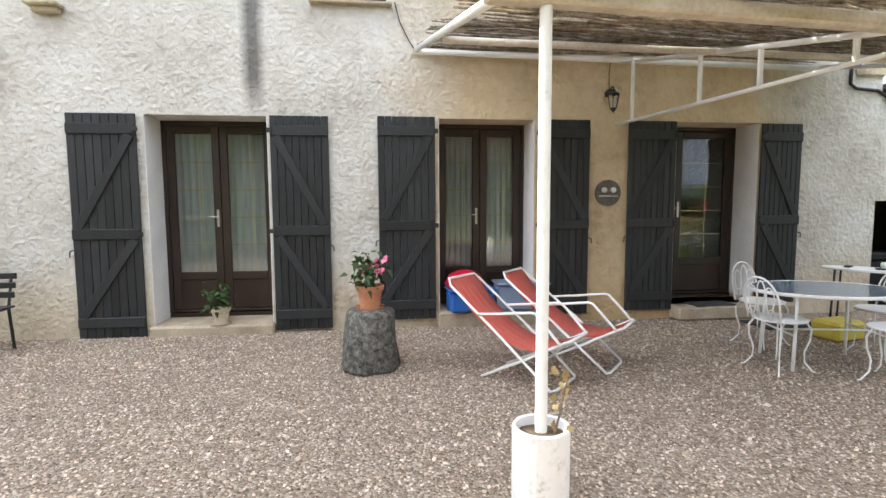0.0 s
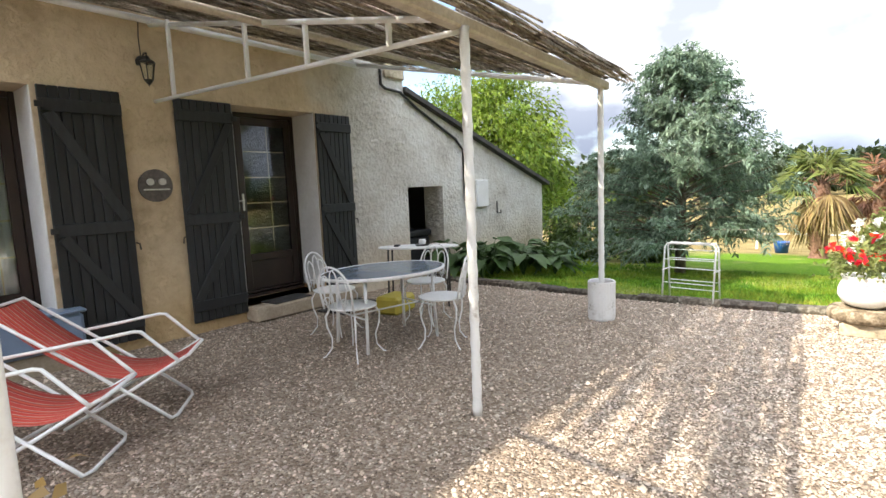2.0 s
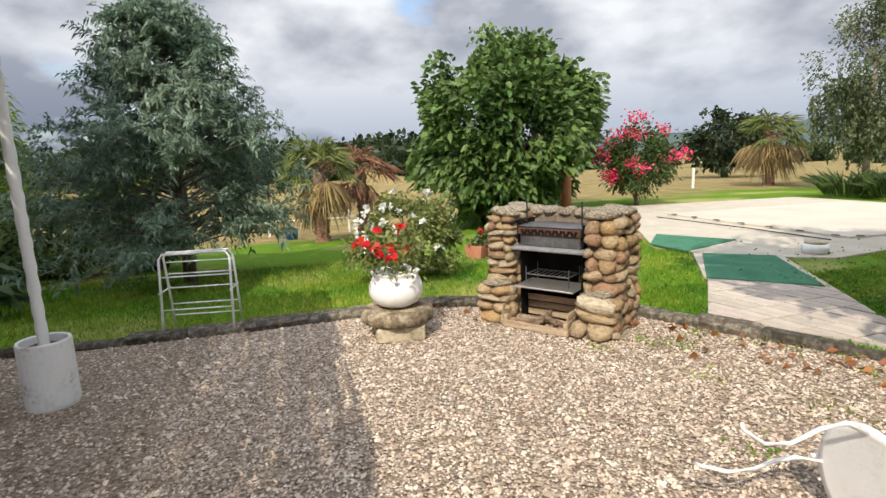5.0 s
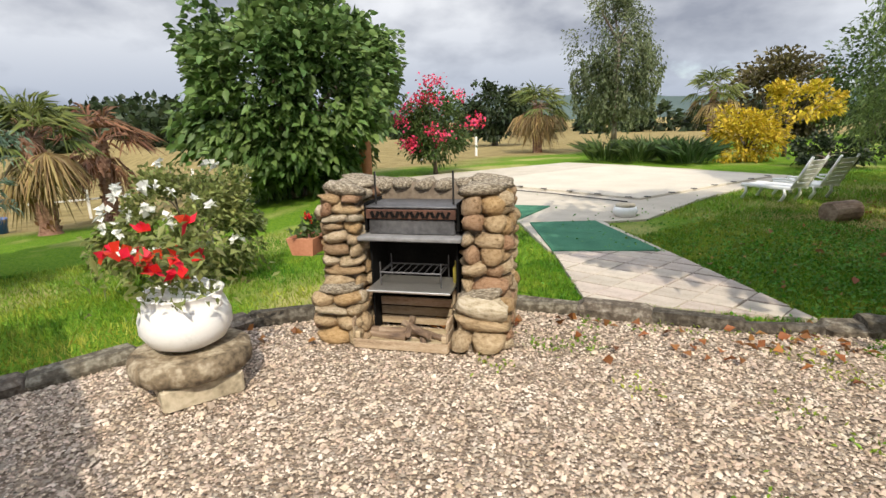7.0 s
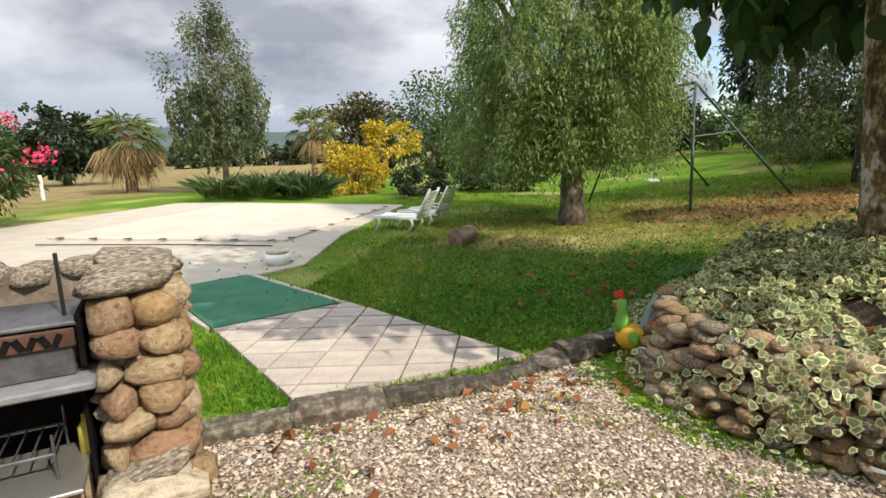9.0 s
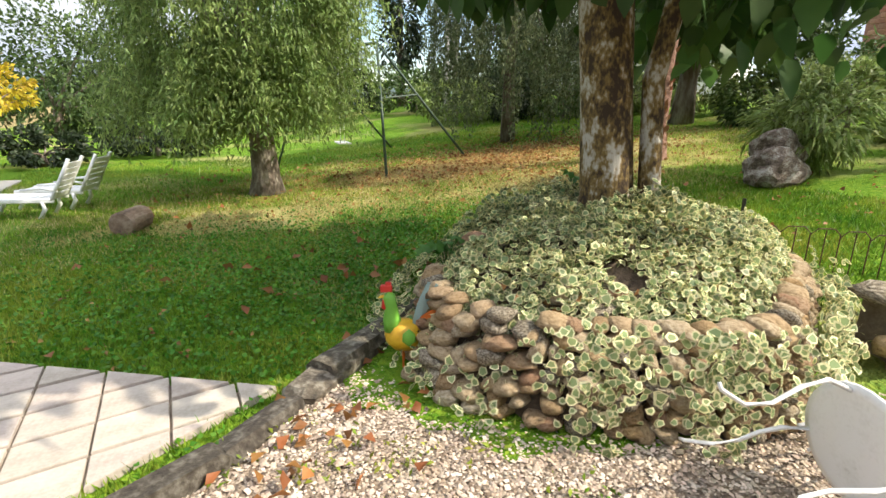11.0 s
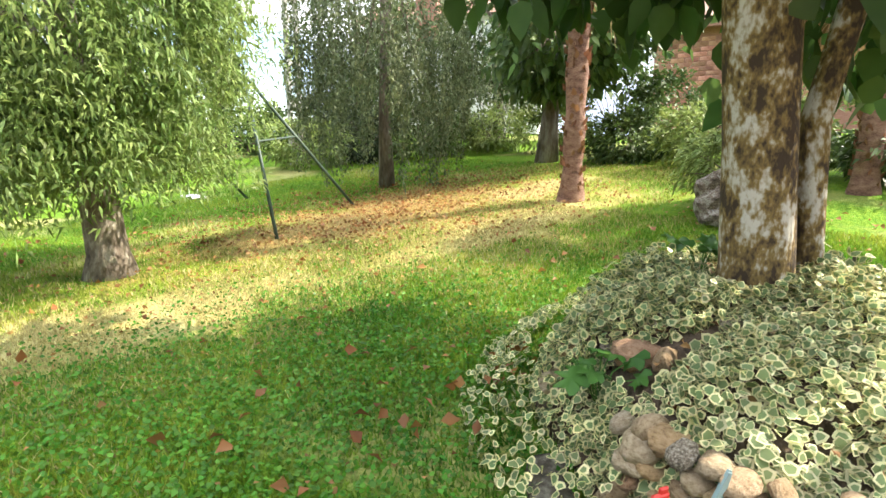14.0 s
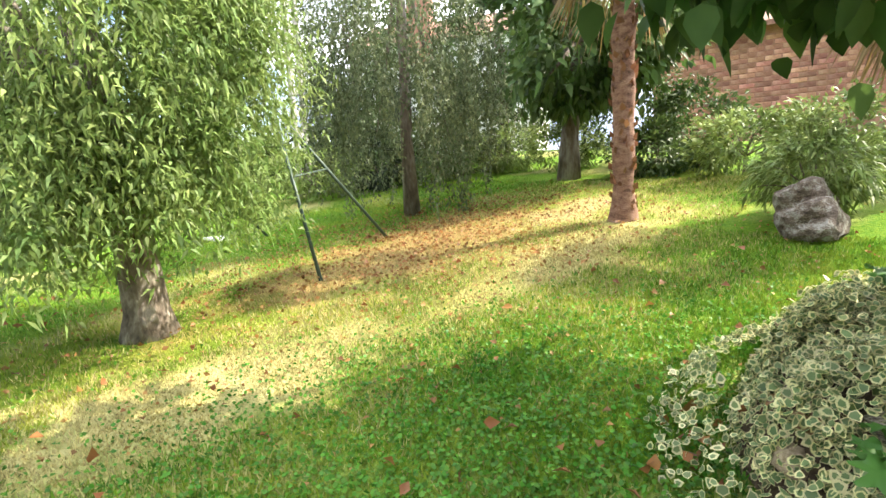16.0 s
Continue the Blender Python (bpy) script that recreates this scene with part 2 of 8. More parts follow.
# ---- mesh helpers ----
class MB:
    """Collects vertices and faces for one mesh."""
    def __init__(self):
        self.v, self.f, self.mi = [], [], []
        self.idx = 0

    def add(self, vs, fs):
        o = len(self.v)
        self.v.extend([tuple(p) for p in vs])
        for f in fs:
            self.f.append([o + k for k in f])
            self.mi.append(self.idx)

    def box(self, x0, y0, z0, x1, y1, z1, c=0.0, m=None):
        if c <= 0:
            vs = [(x, y, z) for z in (z0, z1) for y in (y0, y1) for x in (x0, x1)]
            fs = [(0, 2, 3, 1), (4, 5, 7, 6), (0, 1, 5, 4), (2, 6, 7, 3), (0, 4, 6, 2), (1, 3, 7, 5)]
        else:
            vs, fs = chamfered((x0, y0, z0), (x1, y1, z1), c)
        if m is not None:
            vs = [m @ Vector(p) for p in vs]
        self.add(vs, fs)

    def tube(self, pts, r, n=8, closed=False, cap=True):
        pts = [Vector(p) for p in pts]
        k = len(pts)
        rs = r if isinstance(r, (list, tuple)) else [r] * k
        up = Vector((0.13, 0.21, 0.97))
        vs = []
        for i, p in enumerate(pts):
            a = pts[(i - 1) % k] if (closed or i > 0) else p
            b = pts[(i + 1) % k] if (closed or i < k - 1) else p
            d = (b - a)
            d = d.normalized() if d.length > 1e-9 else Vector((0, 0, 1))
            s = d.cross(up)
            s = s.normalized() if s.length > 1e-3 else d.cross(Vector((1, 0, 0))).normalized()
            t = s.cross(d)
            for j in range(n):
                q = 2 * math.pi * j / n
                vs.append(p + (s * math.cos(q) + t * math.sin(q)) * rs[i])
        fs = []
        for i in range(k if closed else k - 1):
            for j in range(n):
                a, b = i * n + j, i * n + (j + 1) % n
                c, d = ((i + 1) % k) * n + (j + 1) % n, ((i + 1) % k) * n + j
                fs.append((a, b, c, d))
        if cap and not closed:
            fs.append(tuple(range(n - 1, -1, -1)))
            fs.append(tuple(range((k - 1) * n, k * n)))
        self.add(vs, fs)

    def lathe(self, prof, n=24, at=(0, 0, 0), jitter=0.0, sx=1.0, sy=1.0):
        vs, fs = [], []
        for r, z in prof:
            for j in range(n):
                q = 2 * math.pi * j / n
                k = 1 + jitter * noise.noise(Vector((math.cos(q) * 2, math.sin(q) * 2, z * 6)))
                vs.append((at[0] + r * k * sx * math.cos(q), at[1] + r * k * sy * math.sin(q), at[2] + z))
        for i in range(len(prof) - 1):
            for j in range(n):
                fs.append((i * n + j, i * n + (j + 1) % n, (i + 1) * n + (j + 1) % n, (i + 1) * n + j))
        self.add(vs, fs)

    def mesh(self, name, mats, smooth=False):
        me = bpy.data.meshes.new(name)
        me.from_pydata(self.v, [], self.f)
        for m in (mats if isinstance(mats, (list, tuple)) else [mats]):
            me.materials.append(m)
        if any(self.mi):
            me.polygons.foreach_set("material_index", self.mi)
        if smooth:
            me.polygons.foreach_set("use_smooth", [True] * len(me.polygons))
        me.update()
        return me


def chamfered(a, b, c):
    """Vertices and faces of a box with bevelled edges."""
    lo, hi = a, b
    c = min(c, *[(hi[k] - lo[k]) * 0.45 for k in range(3)])
    vs, ix = [], {}
    for sx in (0, 1):
        for sy in (0, 1):
            for sz in (0, 1):
                s = (sx, sy, sz)
                for ax in range(3):
                    p = [0, 0, 0]
                    for k in range(3):
                        e = hi[k] if s[k] else lo[k]
                        p[k] = e if k == ax else (e - c if s[k] else e + c)
                    ix[s, ax] = len(vs)
                    vs.append(tuple(p))
    fs = []
    for ax in range(3):
        u, v = (ax + 1) % 3, (ax + 2) % 3
        for side in (0, 1):
            q = []
            for su, sv in ((0, 0), (1, 0), (1, 1), (0, 1)):
                s = [0, 0, 0]
                s[ax], s[u], s[v] = side, su, sv
                q.append(ix[tuple(s), ax])
            fs.append(q if side else q[::-1])
        for su in (0, 1):
            for sv in (0, 1):
                s0, s1 = [0, 0, 0], [0, 0, 0]
                s0[ax], s0[u], s0[v] = 0, su, sv
                s1[ax], s1[u], s1[v] = 1, su, sv
                q = [ix[tuple(s0), u], ix[tuple(s1), u], ix[tuple(s1), v], ix[tuple(s0), v]]
                fs.append(q if su != sv else q[::-1])
    for sx in (0, 1):
        for sy in (0, 1):
            for sz in (0, 1):
                q = [ix[(sx, sy, sz), k] for k in range(3)]
                fs.append(q if (sx + sy + sz) % 2 else q[::-1])
    return vs, fs


def part(name, mb, material, parent=None, label="", smooth=False, at=None):
    """Links one mesh object, under parent if there is one."""
    me = mb if isinstance(mb, bpy.types.Mesh) else mb.mesh(name, material, smooth)
    ob = new(name, me)
    if parent is not None:
        ob.parent = parent
    if at is not None:
        ob.matrix_basis = at
    if label:
        ob["label"] = label
    return ob


def empty(name, at, label, category, group="", kind=""):
    ob = new(name)
    ob.empty_display_size = 0.1
    ob.matrix_basis = at
    return tagged(ob, label, category, group, kind)


def quads_mesh(name, P, F, mats, mi=None, smooth=False):
    """A mesh from arrays of points and of faces of one size."""
    me = bpy.data.meshes.new(name)
    P, F = np.asarray(P, dtype=np.float32), np.asarray(F, dtype=np.int32)
    nf, k = F.shape
    me.vertices.add(len(P))
    me.vertices.foreach_set("co", P.ravel())
    me.loops.add(nf * k)
    me.loops.foreach_set("vertex_index", F.ravel())
    me.polygons.add(nf)
    me.polygons.foreach_set("loop_start", np.arange(0, nf * k, k, dtype=np.int32))
    for m in (mats if isinstance(mats, (list, tuple)) else [mats]):
        me.materials.append(m)
    if mi is not None:
        me.polygons.foreach_set("material_index", np.asarray(mi, dtype=np.int32))
    if smooth:
        me.polygons.foreach_set("use_smooth", np.ones(nf, dtype=bool))
    me.update(calc_edges=True)
    me.validate()
    return me


RNG = np.random.default_rng(7)


def unit(a):
    return a / np.maximum(np.linalg.norm(a, axis=1, keepdims=True), 1e-9)


def leaves_mesh(name, C, D, length, width, material, droop=0.25, rng=RNG, fold=0.25):
    """Leaves at points C pointing along D: each a folded blade of four faces' outline (two quads)."""
    n = len(C)
    D = unit(np.asarray(D, float))
    A = rng.normal(size=(n, 3)); A[:, 2] += 1.2
    S = unit(np.cross(D, A)); N = np.cross(S, D)
    L = (length * rng.uniform(0.7, 1.25, n))[:, None]; W = (width * rng.uniform(0.75, 1.2, n))[:, None]
    base = C; mid = C + D * L * 0.5 + N * L * 0.04
    tip = C + D * L - np.array([0, 0, 1]) * L * droop
    l1 = C + D * L * 0.42 + S * W * 0.5 + N * W * fold
    r1 = C + D * L * 0.42 - S * W * 0.5 + N * W * fold
    P = np.stack([base, l1, tip, r1, mid], 1).reshape(-1, 3)
    k = np.arange(n)[:, None] * 5
    F = np.concatenate([k + np.array([[0, 4, 2, 1]]), k + np.array([[0, 3, 2, 4]])])
    return quads_mesh(name, P, F, material)


def broad_leaves_mesh(name, C, D, length, width, material, droop=0.25, rng=RNG, fold=0.12):
    """Broad oval pointed leaves at C along D, folded at the midrib and cupped."""
    n = len(C)
    D = unit(np.asarray(D, float))
    A = rng.normal(size=(n, 3)); A[:, 2] += 1.2
    S = unit(np.cross(D, A)); N = np.cross(S, D)
    L = (length * rng.uniform(0.65, 1.25, n))[:, None]; W = (width * rng.uniform(0.75, 1.2, n))[:, None]
    down = np.array([0, 0, 1]) * L * droop
    def at(u, v, sag):
        return C + D * L * u + S * W * v + N * W * fold * abs(v) * 2 - down * sag
    P = np.stack([at(0, 0, 0), at(.16, .40, .03), at(.45, .5, .2), at(.78, .27, .6), at(1, 0, 1), at(.78, -.27, .6), at(.45, -.5, .2), at(.16, -.40, .03), at(.5, 0, .25)], 1).reshape(-1, 3)
    k = np.arange(n)[:, None] * 9
    F = np.concatenate([k + np.array([q]) for q in ((0, 8, 2, 1), (8, 4, 3, 2), (0, 7, 6, 8), (8, 6, 5, 4))])
    return quads_mesh(name, P, F, material)


def h(x, y):
    """Height of the ground."""
    x, y = np.asarray(x, float), np.asarray(y, float)
    west = np.clip(4.2 - x, 0, 14) * 0.115 * np.clip((-y - 7.75) / 0.85, 0, 1)
    far = np.clip(-y - 16, 0, 14) * 0.035 * np.clip((4.0 - x) / 4.0, 0, 1)
    east = -np.clip(x - 7.0, 0, 14) * 0.075 * np.clip((y + 9.5) / 3.0, 0, 1)
    field = -np.clip(x - 14, 0, 60) * 0.022 * np.clip((-9.5 - y) / 3.0, 0, 1) - np.clip(x - 21, 0, 60) * 0.012 * np.clip((y + 9.5) / 3.0, 0, 1)
    south = -np.clip(-y - 22, 0, 50) * 0.012 * np.clip((x - 4) / 4, 0, 1)
    return west + far + east + field + south

# ---- ground ----
def graded(a0, a1, lo, hi, step):
    inner = np.arange(a0, a1 + step / 2, step)
    outl = a0 - np.geomspace(step, a0 - lo, 14)[::-1]
    outr = a1 + np.geomspace(step, hi - a1, 14)
    return np.concatenate([outl, inner, outr])


# patches of lawn, worn or drier with sunlit yellow put into the tone: centre, half-lengths, colour
SUN_DRY = (.5, -13.2, 5.2, 2.2, (.29, .305, .05))
WORN = [(4.4, -12.4, 1.5, .75, (.50, .44, .20)), (.6, -12.0, 1.9, .6, (.50, .43, .19)), (1.0, -14.1, 2.5, 1.25, (.33, .22, .09)), (-1.5, -13.2, 1.2, .6, (.46, .40, .18))]


def ground_material():
    m = bpy.data.materials.new("lawn_and_field")
    m.use_nodes = True
    n, l = m.node_tree.nodes, m.node_tree.links
    b = n["Principled BSDF"]
    co = n.new("ShaderNodeTexCoord")
    def noise_ramp(scale, detail, p0, p1, c0, c1):
        t = n.new("ShaderNodeTexNoise")
        t.inputs["Scale"].default_value, t.inputs["Detail"].default_value = scale, detail
        l.new(co.outputs["Object"], t.inputs["Vector"])
        r = n.new("ShaderNodeValToRGB")
        r.color_ramp.elements[0].position, r.color_ramp.elements[1].position = p0, p1
        r.color_ramp.elements[0].color, r.color_ramp.elements[1].color = (*c0, 1), (*c1, 1)
        l.new(t.outputs["Fac"], r.inputs["Fac"])
        return t, r
    _, green = noise_ramp(26, 6, 0.3, 0.7, (0.055, 0.165, 0.010), (0.18, 0.275, 0.024))
    _, tan = noise_ramp(1.6, 8, 0.3, 0.7, (0.20, 0.155, 0.062), (0.34, 0.27, 0.125))
    _, dryspot = noise_ramp(0.55, 5, 0.52, 0.66, (0, 0, 0), (1, 1, 1))
    wob, _ = noise_ramp(0.25, 4, 0, 1, (0, 0, 0), (1, 1, 1))
    mixd = n.new("ShaderNodeMix"); mixd.data_type = "RGBA"
    dm = n.new("ShaderNodeMath"); dm.operation, dm.inputs[1].default_value = "MULTIPLY", 0.7
    l.new(dryspot.outputs["Color"], dm.inputs[0]); l.new(dm.outputs[0], mixd.inputs["Factor"])
    l.new(green.outputs["Color"], mixd.inputs["A"])
    mixd.inputs["B"].default_value = (0.46, 0.40, 0.17, 1)
    # drier lawn with the sunlit yellow in its colour, then worn straw-coloured turf and leaf mould under the trees
    lawn = mixd.outputs["Result"]
    wear, _ = noise_ramp(1.7, 6, 0, 1, (0, 0, 0), (1, 1, 1))
    for cx, cy, rx, ry, col in [SUN_DRY] + WORN:
        mpp = n.new("ShaderNodeMapping"); mpp.vector_type = "TEXTURE"
        mpp.inputs["Location"].default_value = (cx, cy, 0)
        mpp.inputs["Scale"].default_value = (rx, ry, 1000)
        l.new(co.outputs["Object"], mpp.inputs["Vector"])
        ln = n.new("ShaderNodeVectorMath"); ln.operation = "LENGTH"
        l.new(mpp.outputs["Vector"], ln.inputs[0])
        wa = n.new("ShaderNodeMath"); wa.operation = "MULTIPLY_ADD"
        wa.inputs[1].default_value = 2.4
        l.new(wear.outputs["Fac"], wa.inputs[0]); l.new(ln.outputs["Value"], wa.inputs[2])
        rg = n.new("ShaderNodeMapRange")
        rg.inputs["From Min"].default_value, rg.inputs["From Max"].default_value = 1.75, 2.45
        rg.inputs["To Min"].default_value, rg.inputs["To Max"].default_value = 0.85, 0.0
        l.new(wa.outputs[0], rg.inputs["Value"])
        mw = n.new("ShaderNodeMix"); mw.data_type = "RGBA"
        l.new(rg.outputs["Result"], mw.inputs["Factor"]); l.new(lawn, mw.inputs["A"])
        mw.inputs["B"].default_value = (*col, 1)
        lawn = mw.outputs["Result"]
    sep = n.new("ShaderNodeSeparateXYZ"); l.new(co.outputs["Object"], sep.inputs[0])
    ad = n.new("ShaderNodeMath"); ad.operation = "MULTIPLY_ADD"
    ad.inputs[1].default_value, ad.inputs[2].default_value = 5.0, -2.5
    l.new(wob.outputs["Fac"], ad.inputs[0])
    sm = n.new("ShaderNodeMath"); sm.operation = "ADD"
    l.new(sep.outputs["X"], sm.inputs[0]); l.new(ad.outputs[0], sm.inputs[1])
    mr = n.new("ShaderNodeMapRange")
    mr.inputs["From Min"].default_value, mr.inputs["From Max"].default_value = 15.6, 17.2
    l.new(sm.outputs[0], mr.inputs["Value"])
    mx = n.new("ShaderNodeMix"); mx.data_type = "RGBA"
    l.new(mr.outputs["Result"], mx.inputs["Factor"])
    l.new(lawn, mx.inputs["A"]); l.new(tan.outputs["Color"], mx.inputs["B"])
    l.new(mx.outputs["Result"], b.inputs["Base Color"])
    b.inputs["Roughness"].default_value = 0.95
    b.inputs["Specular IOR Level"].default_value = 0.1
    bt = n.new("ShaderNodeTexNoise"); bt.inputs["Scale"].default_value = 45
    l.new(co.outputs["Object"], bt.inputs["Vector"])
    bp = n.new("ShaderNodeBump"); bp.inputs["Strength"].default_value, bp.inputs["Distance"].default_value = 0.9, 0.04
    l.new(bt.outputs["Fac"], bp.inputs["Height"]); l.new(bp.outputs["Normal"], b.inputs["Normal"])
    return m


gx, gy = graded(-14, 26, -700, 900, 0.5), graded(-40, 12, -900, 700, 0.5)
GX, GY = np.meshgrid(gx, gy)
GZ = h(GX, GY) - 0.012
nx, ny = len(gx), len(gy)
idx = np.arange(nx * ny).reshape(ny, nx)
F = np.stack([idx[:-1, :-1], idx[:-1, 1:], idx[1:, 1:], idx[1:, :-1]], -1).reshape(-1, 4)
ground = new("ground", quads_mesh("ground", np.stack([GX, GY, GZ], -1).reshape(-1, 3), F, ground_material(), smooth=True))
tagged(ground, "green mown lawn running into a dry tan field", "ground", kind="structure")

# gravel yard outline (kerb line on the garden side)
KERB = [(6.42, -0.1), (6.40, -1.2), (6.40, -2.4), (6.48, -4.17), (6.60, -5.15), (6.66, -5.8), (6.42, -6.75), (5.92, -7.30), (5.50, -7.58), (5.14, -7.83), (4.72, -8.11), (4.43, -8.42), (4.22, -8.66)]
YARD = [(-13, 0.6), (6.42, 0.6)] + KERB + [(3.80, -9.0), (3.1, -8.95), (2.6, -8.7), (1.7, -8.3), (0.6, -7.75), (-13, -7.6)]


def gravel_material(name, dark):
    m = bpy.data.materials.new(name)
    m.use_nodes = True
    n, l = m.node_tree.nodes, m.node_tree.links
    b = n["Principled BSDF"]
    co = n.new("ShaderNodeTexCoord")
    v = n.new("ShaderNodeTexVoronoi"); v.inputs["Scale"].default_value = 62
    l.new(co.outputs["Object"], v.inputs["Vector"])
    r = n.new("ShaderNodeValToRGB")
    cols = [(0.17, 0.12, 0.085), (0.40, 0.30, 0.215), (0.54, 0.43, 0.325), (0.70, 0.61, 0.50)]
    for k, p in enumerate((0.05, 0.4, 0.7, 0.95)):
        e = r.color_ramp.elements[0] if k == 0 else r.color_ramp.elements[-1] if k == 3 else r.color_ramp.elements.new(p)
        e.position, e.color = p, (*[c * dark for c in cols[k]], 1)
    l.new(v.outputs["Color"], r.inputs["Fac"])
    big = n.new("ShaderNodeTexNoise"); big.inputs["Scale"].default_value, big.inputs["Detail"].default_value = 0.8, 5
    l.new(co.outputs["Object"], big.inputs["Vector"])
    mr = n.new("ShaderNodeMapRange"); mr.inputs["To Min"].default_value, mr.inputs["To Max"].default_value = 0.82, 1.14
    l.new(big.outputs["Fac"], mr.inputs["Value"])
    hs = n.new("ShaderNodeHueSaturation"); l.new(mr.outputs["Result"], hs.inputs["Value"]); l.new(r.outputs["Color"], hs.inputs["Color"])
    l.new(hs.outputs["Color"], b.inputs["Base Color"])
    b.inputs["Roughness"].default_value = 0.9
    bp = n.new("ShaderNodeBump"); bp.invert = True
    bp.inputs["Strength"].default_value, bp.inputs["Distance"].default_value = 0.9, 0.02
    l.new(v.outputs["Distance"], bp.inputs["Height"]); l.new(bp.outputs["Normal"], b.inputs["Normal"])
    return m


mb = MB()
mb.add([(x, y, 0.0) for x, y in YARD], [list(range(len(YARD)))[::-1]])
gravel_bed = part("gravel_yard", mb, gravel_material("gravel_bed", 0.6))
tagged(gravel_bed, "pale beige gravel yard in front of the house", "gravel", kind="structure")


def inside(poly, X, Y):
    r = np.zeros(X.shape, bool)
    k = len(poly)
    for i in range(k):
        (x0, y0), (x1, y1) = poly[i], poly[(i + 1) % k]
        c = ((y0 > Y) != (y1 > Y))
        xs = (x1 - x0) * (Y - y0) / ((y1 - y0) if y1 != y0 else 1e-9) + x0
        r ^= c & (X < xs)
    return r


def pebbles(name, n, x0, x1, y0, y1, size, seed):
    """Loose pebbles: squat eight-sided stones lying on the bed."""
    g = np.random.default_rng(seed)
    X, Y = g.uniform(x0, x1, n), g.uniform(y0, y1, n)
    ok = inside(YARD, X, Y) & ((Y < 0.0))
    X, Y = X[ok], Y[ok]
    k = len(X)
    a = g.uniform(0, 6.28, k)
    s = size * g.lognormal(0, 0.33, k)
    e, fz = s * g.uniform(0.6, 0.95, k), s * g.uniform(0.35, 0.7, k)
    z = fz * 0.55
    c, t = np.cos(a), np.sin(a)
    tilt = g.normal(0, 0.25, (k, 2))
    def pt(u, v, w):
        return np.stack([X + u * c - v * t, Y + u * t + v * c, z + w + u * tilt[:, 0] + v * tilt[:, 1]], 1)
    o = np.zeros(k)
    P = np.stack([pt(s, o, o), pt(o, e, o), pt(-s, o, o), pt(o, -e, o), pt(s * .2, e * .15, fz), pt(o, o, -fz)], 1).reshape(-1, 3)
    b = np.arange(k)[:, None] * 6
    F = np.concatenate([b + np.array([q]) for q in ((0, 1, 4), (1, 2, 4), (2, 3, 4), (3, 0, 4))])
    ob = new(name, quads_mesh(name, P, F, M["pebble"], smooth=False))
    ob.parent = gravel_bed
    tagged(ob, kind="stuff")
    return ob


M["pebble"] = mat("pebble", [(0.39, 0.285, 0.20), (0.57, 0.455, 0.355), (0.71, 0.625, 0.53)], 9, 0.85, 0.0, 80, rnd="island", spread=(0.32, 0.66), rv=(0.55, 1.26))
pebbles("pebbles", 130000, -4.5, 6.7, -8.7, 0.0, 0.0085, 3)
pebbles("pebbles", 60000, 2.6, 6.7, -8.6, -4.0, 0.0075, 4)

# kerb stones
M["kerb"] = mat("lichened_kerb", [(0.028, 0.023, 0.018), (0.085, 0.07, 0.052), (0.24, 0.22, 0.18)], 20, 0.95, 0.9, 50, rnd="object", spread=(0.3, 0.68))
kerb = empty("kerb", pose(0, 0, 0), "weathered lichen-grey stone kerb edging the gravel", "kerb", kind="structure")
for i in range(len(KERB) - 1):
    a, b = Vector((*KERB[i], 0)), Vector((*KERB[i + 1], 0))
    L = (b - a).length
    k = max(1, round(L / 0.42))
    d = (b - a) / k
    for j in range(k):
        p = a + d * (j + 0.5)
        mbk = MB()
        vs, fs = chamfered((-d.length / 2 - 0.02, -0.08, -0.1), (d.length / 2 + 0.02, 0.08, random.uniform(0.02, 0.065)), 0.035)
        vs = [Vector(v) + Vector((random.uniform(-.015, .015), random.uniform(-.02, .02), random.uniform(-.014, .014))) for v in vs]
        mbk.add(vs, fs)
        part("kerb_stone", mbk, M["kerb"], kerb, at=pose(p.x, p.y, 0.02, 0, 0, math.degrees(math.atan2(d.y, d.x))))

# ---- house ----
def wall_grid(mbw, xs, zs, holes, y0, y1):
    """Wall between y0 (front) and y1 with holes (x0, x1, z0, z1) cut through it."""
    xs = sorted(set(xs) | {v for q in holes for v in q[:2]})
    zs = sorted(set(zs) | {v for q in holes for v in q[2:]})
    def solid(i, j):
        if i < 0 or j < 0 or i >= len(xs) - 1 or j >= len(zs) - 1:
            return False
        cx, cz = (xs[i] + xs[i + 1]) / 2, (zs[j] + zs[j + 1]) / 2
        return not any(q[0] < cx < q[1] and q[2] < cz < q[3] for q in holes)
    for i in range(len(xs) - 1):
        for j in range(len(zs) - 1):
            if not solid(i, j):
                continue
            a, b, c, d = xs[i], xs[i + 1], zs[j], zs[j + 1]
            mbw.add([(a, y0, c), (b, y0, c), (b, y0, d), (a, y0, d)], [(0, 1, 2, 3)])
            mbw.add([(a, y1, c), (b, y1, c), (b, y1, d), (a, y1, d)], [(3, 2, 1, 0)])
            if not solid(i - 1, j):
                mbw.add([(a, y0, c), (a, y0, d), (a, y1, d), (a, y1, c)], [(0, 1, 2, 3)])
            if not solid(i + 1, j):
                mbw.add([(b, y0, c), (b, y0, d), (b, y1, d), (b, y1, c)], [(3, 2, 1, 0)])
            if not solid(i, j - 1):
                mbw.add([(a, y0, c), (b, y0, c), (b, y1, c), (a, y1, c)], [(3, 2, 1, 0)])
            if not solid(i, j + 1):
                mbw.add([(a, y0, d), (b, y0, d), (b, y1, d), (a, y1, d)], [(0, 1, 2, 3)])


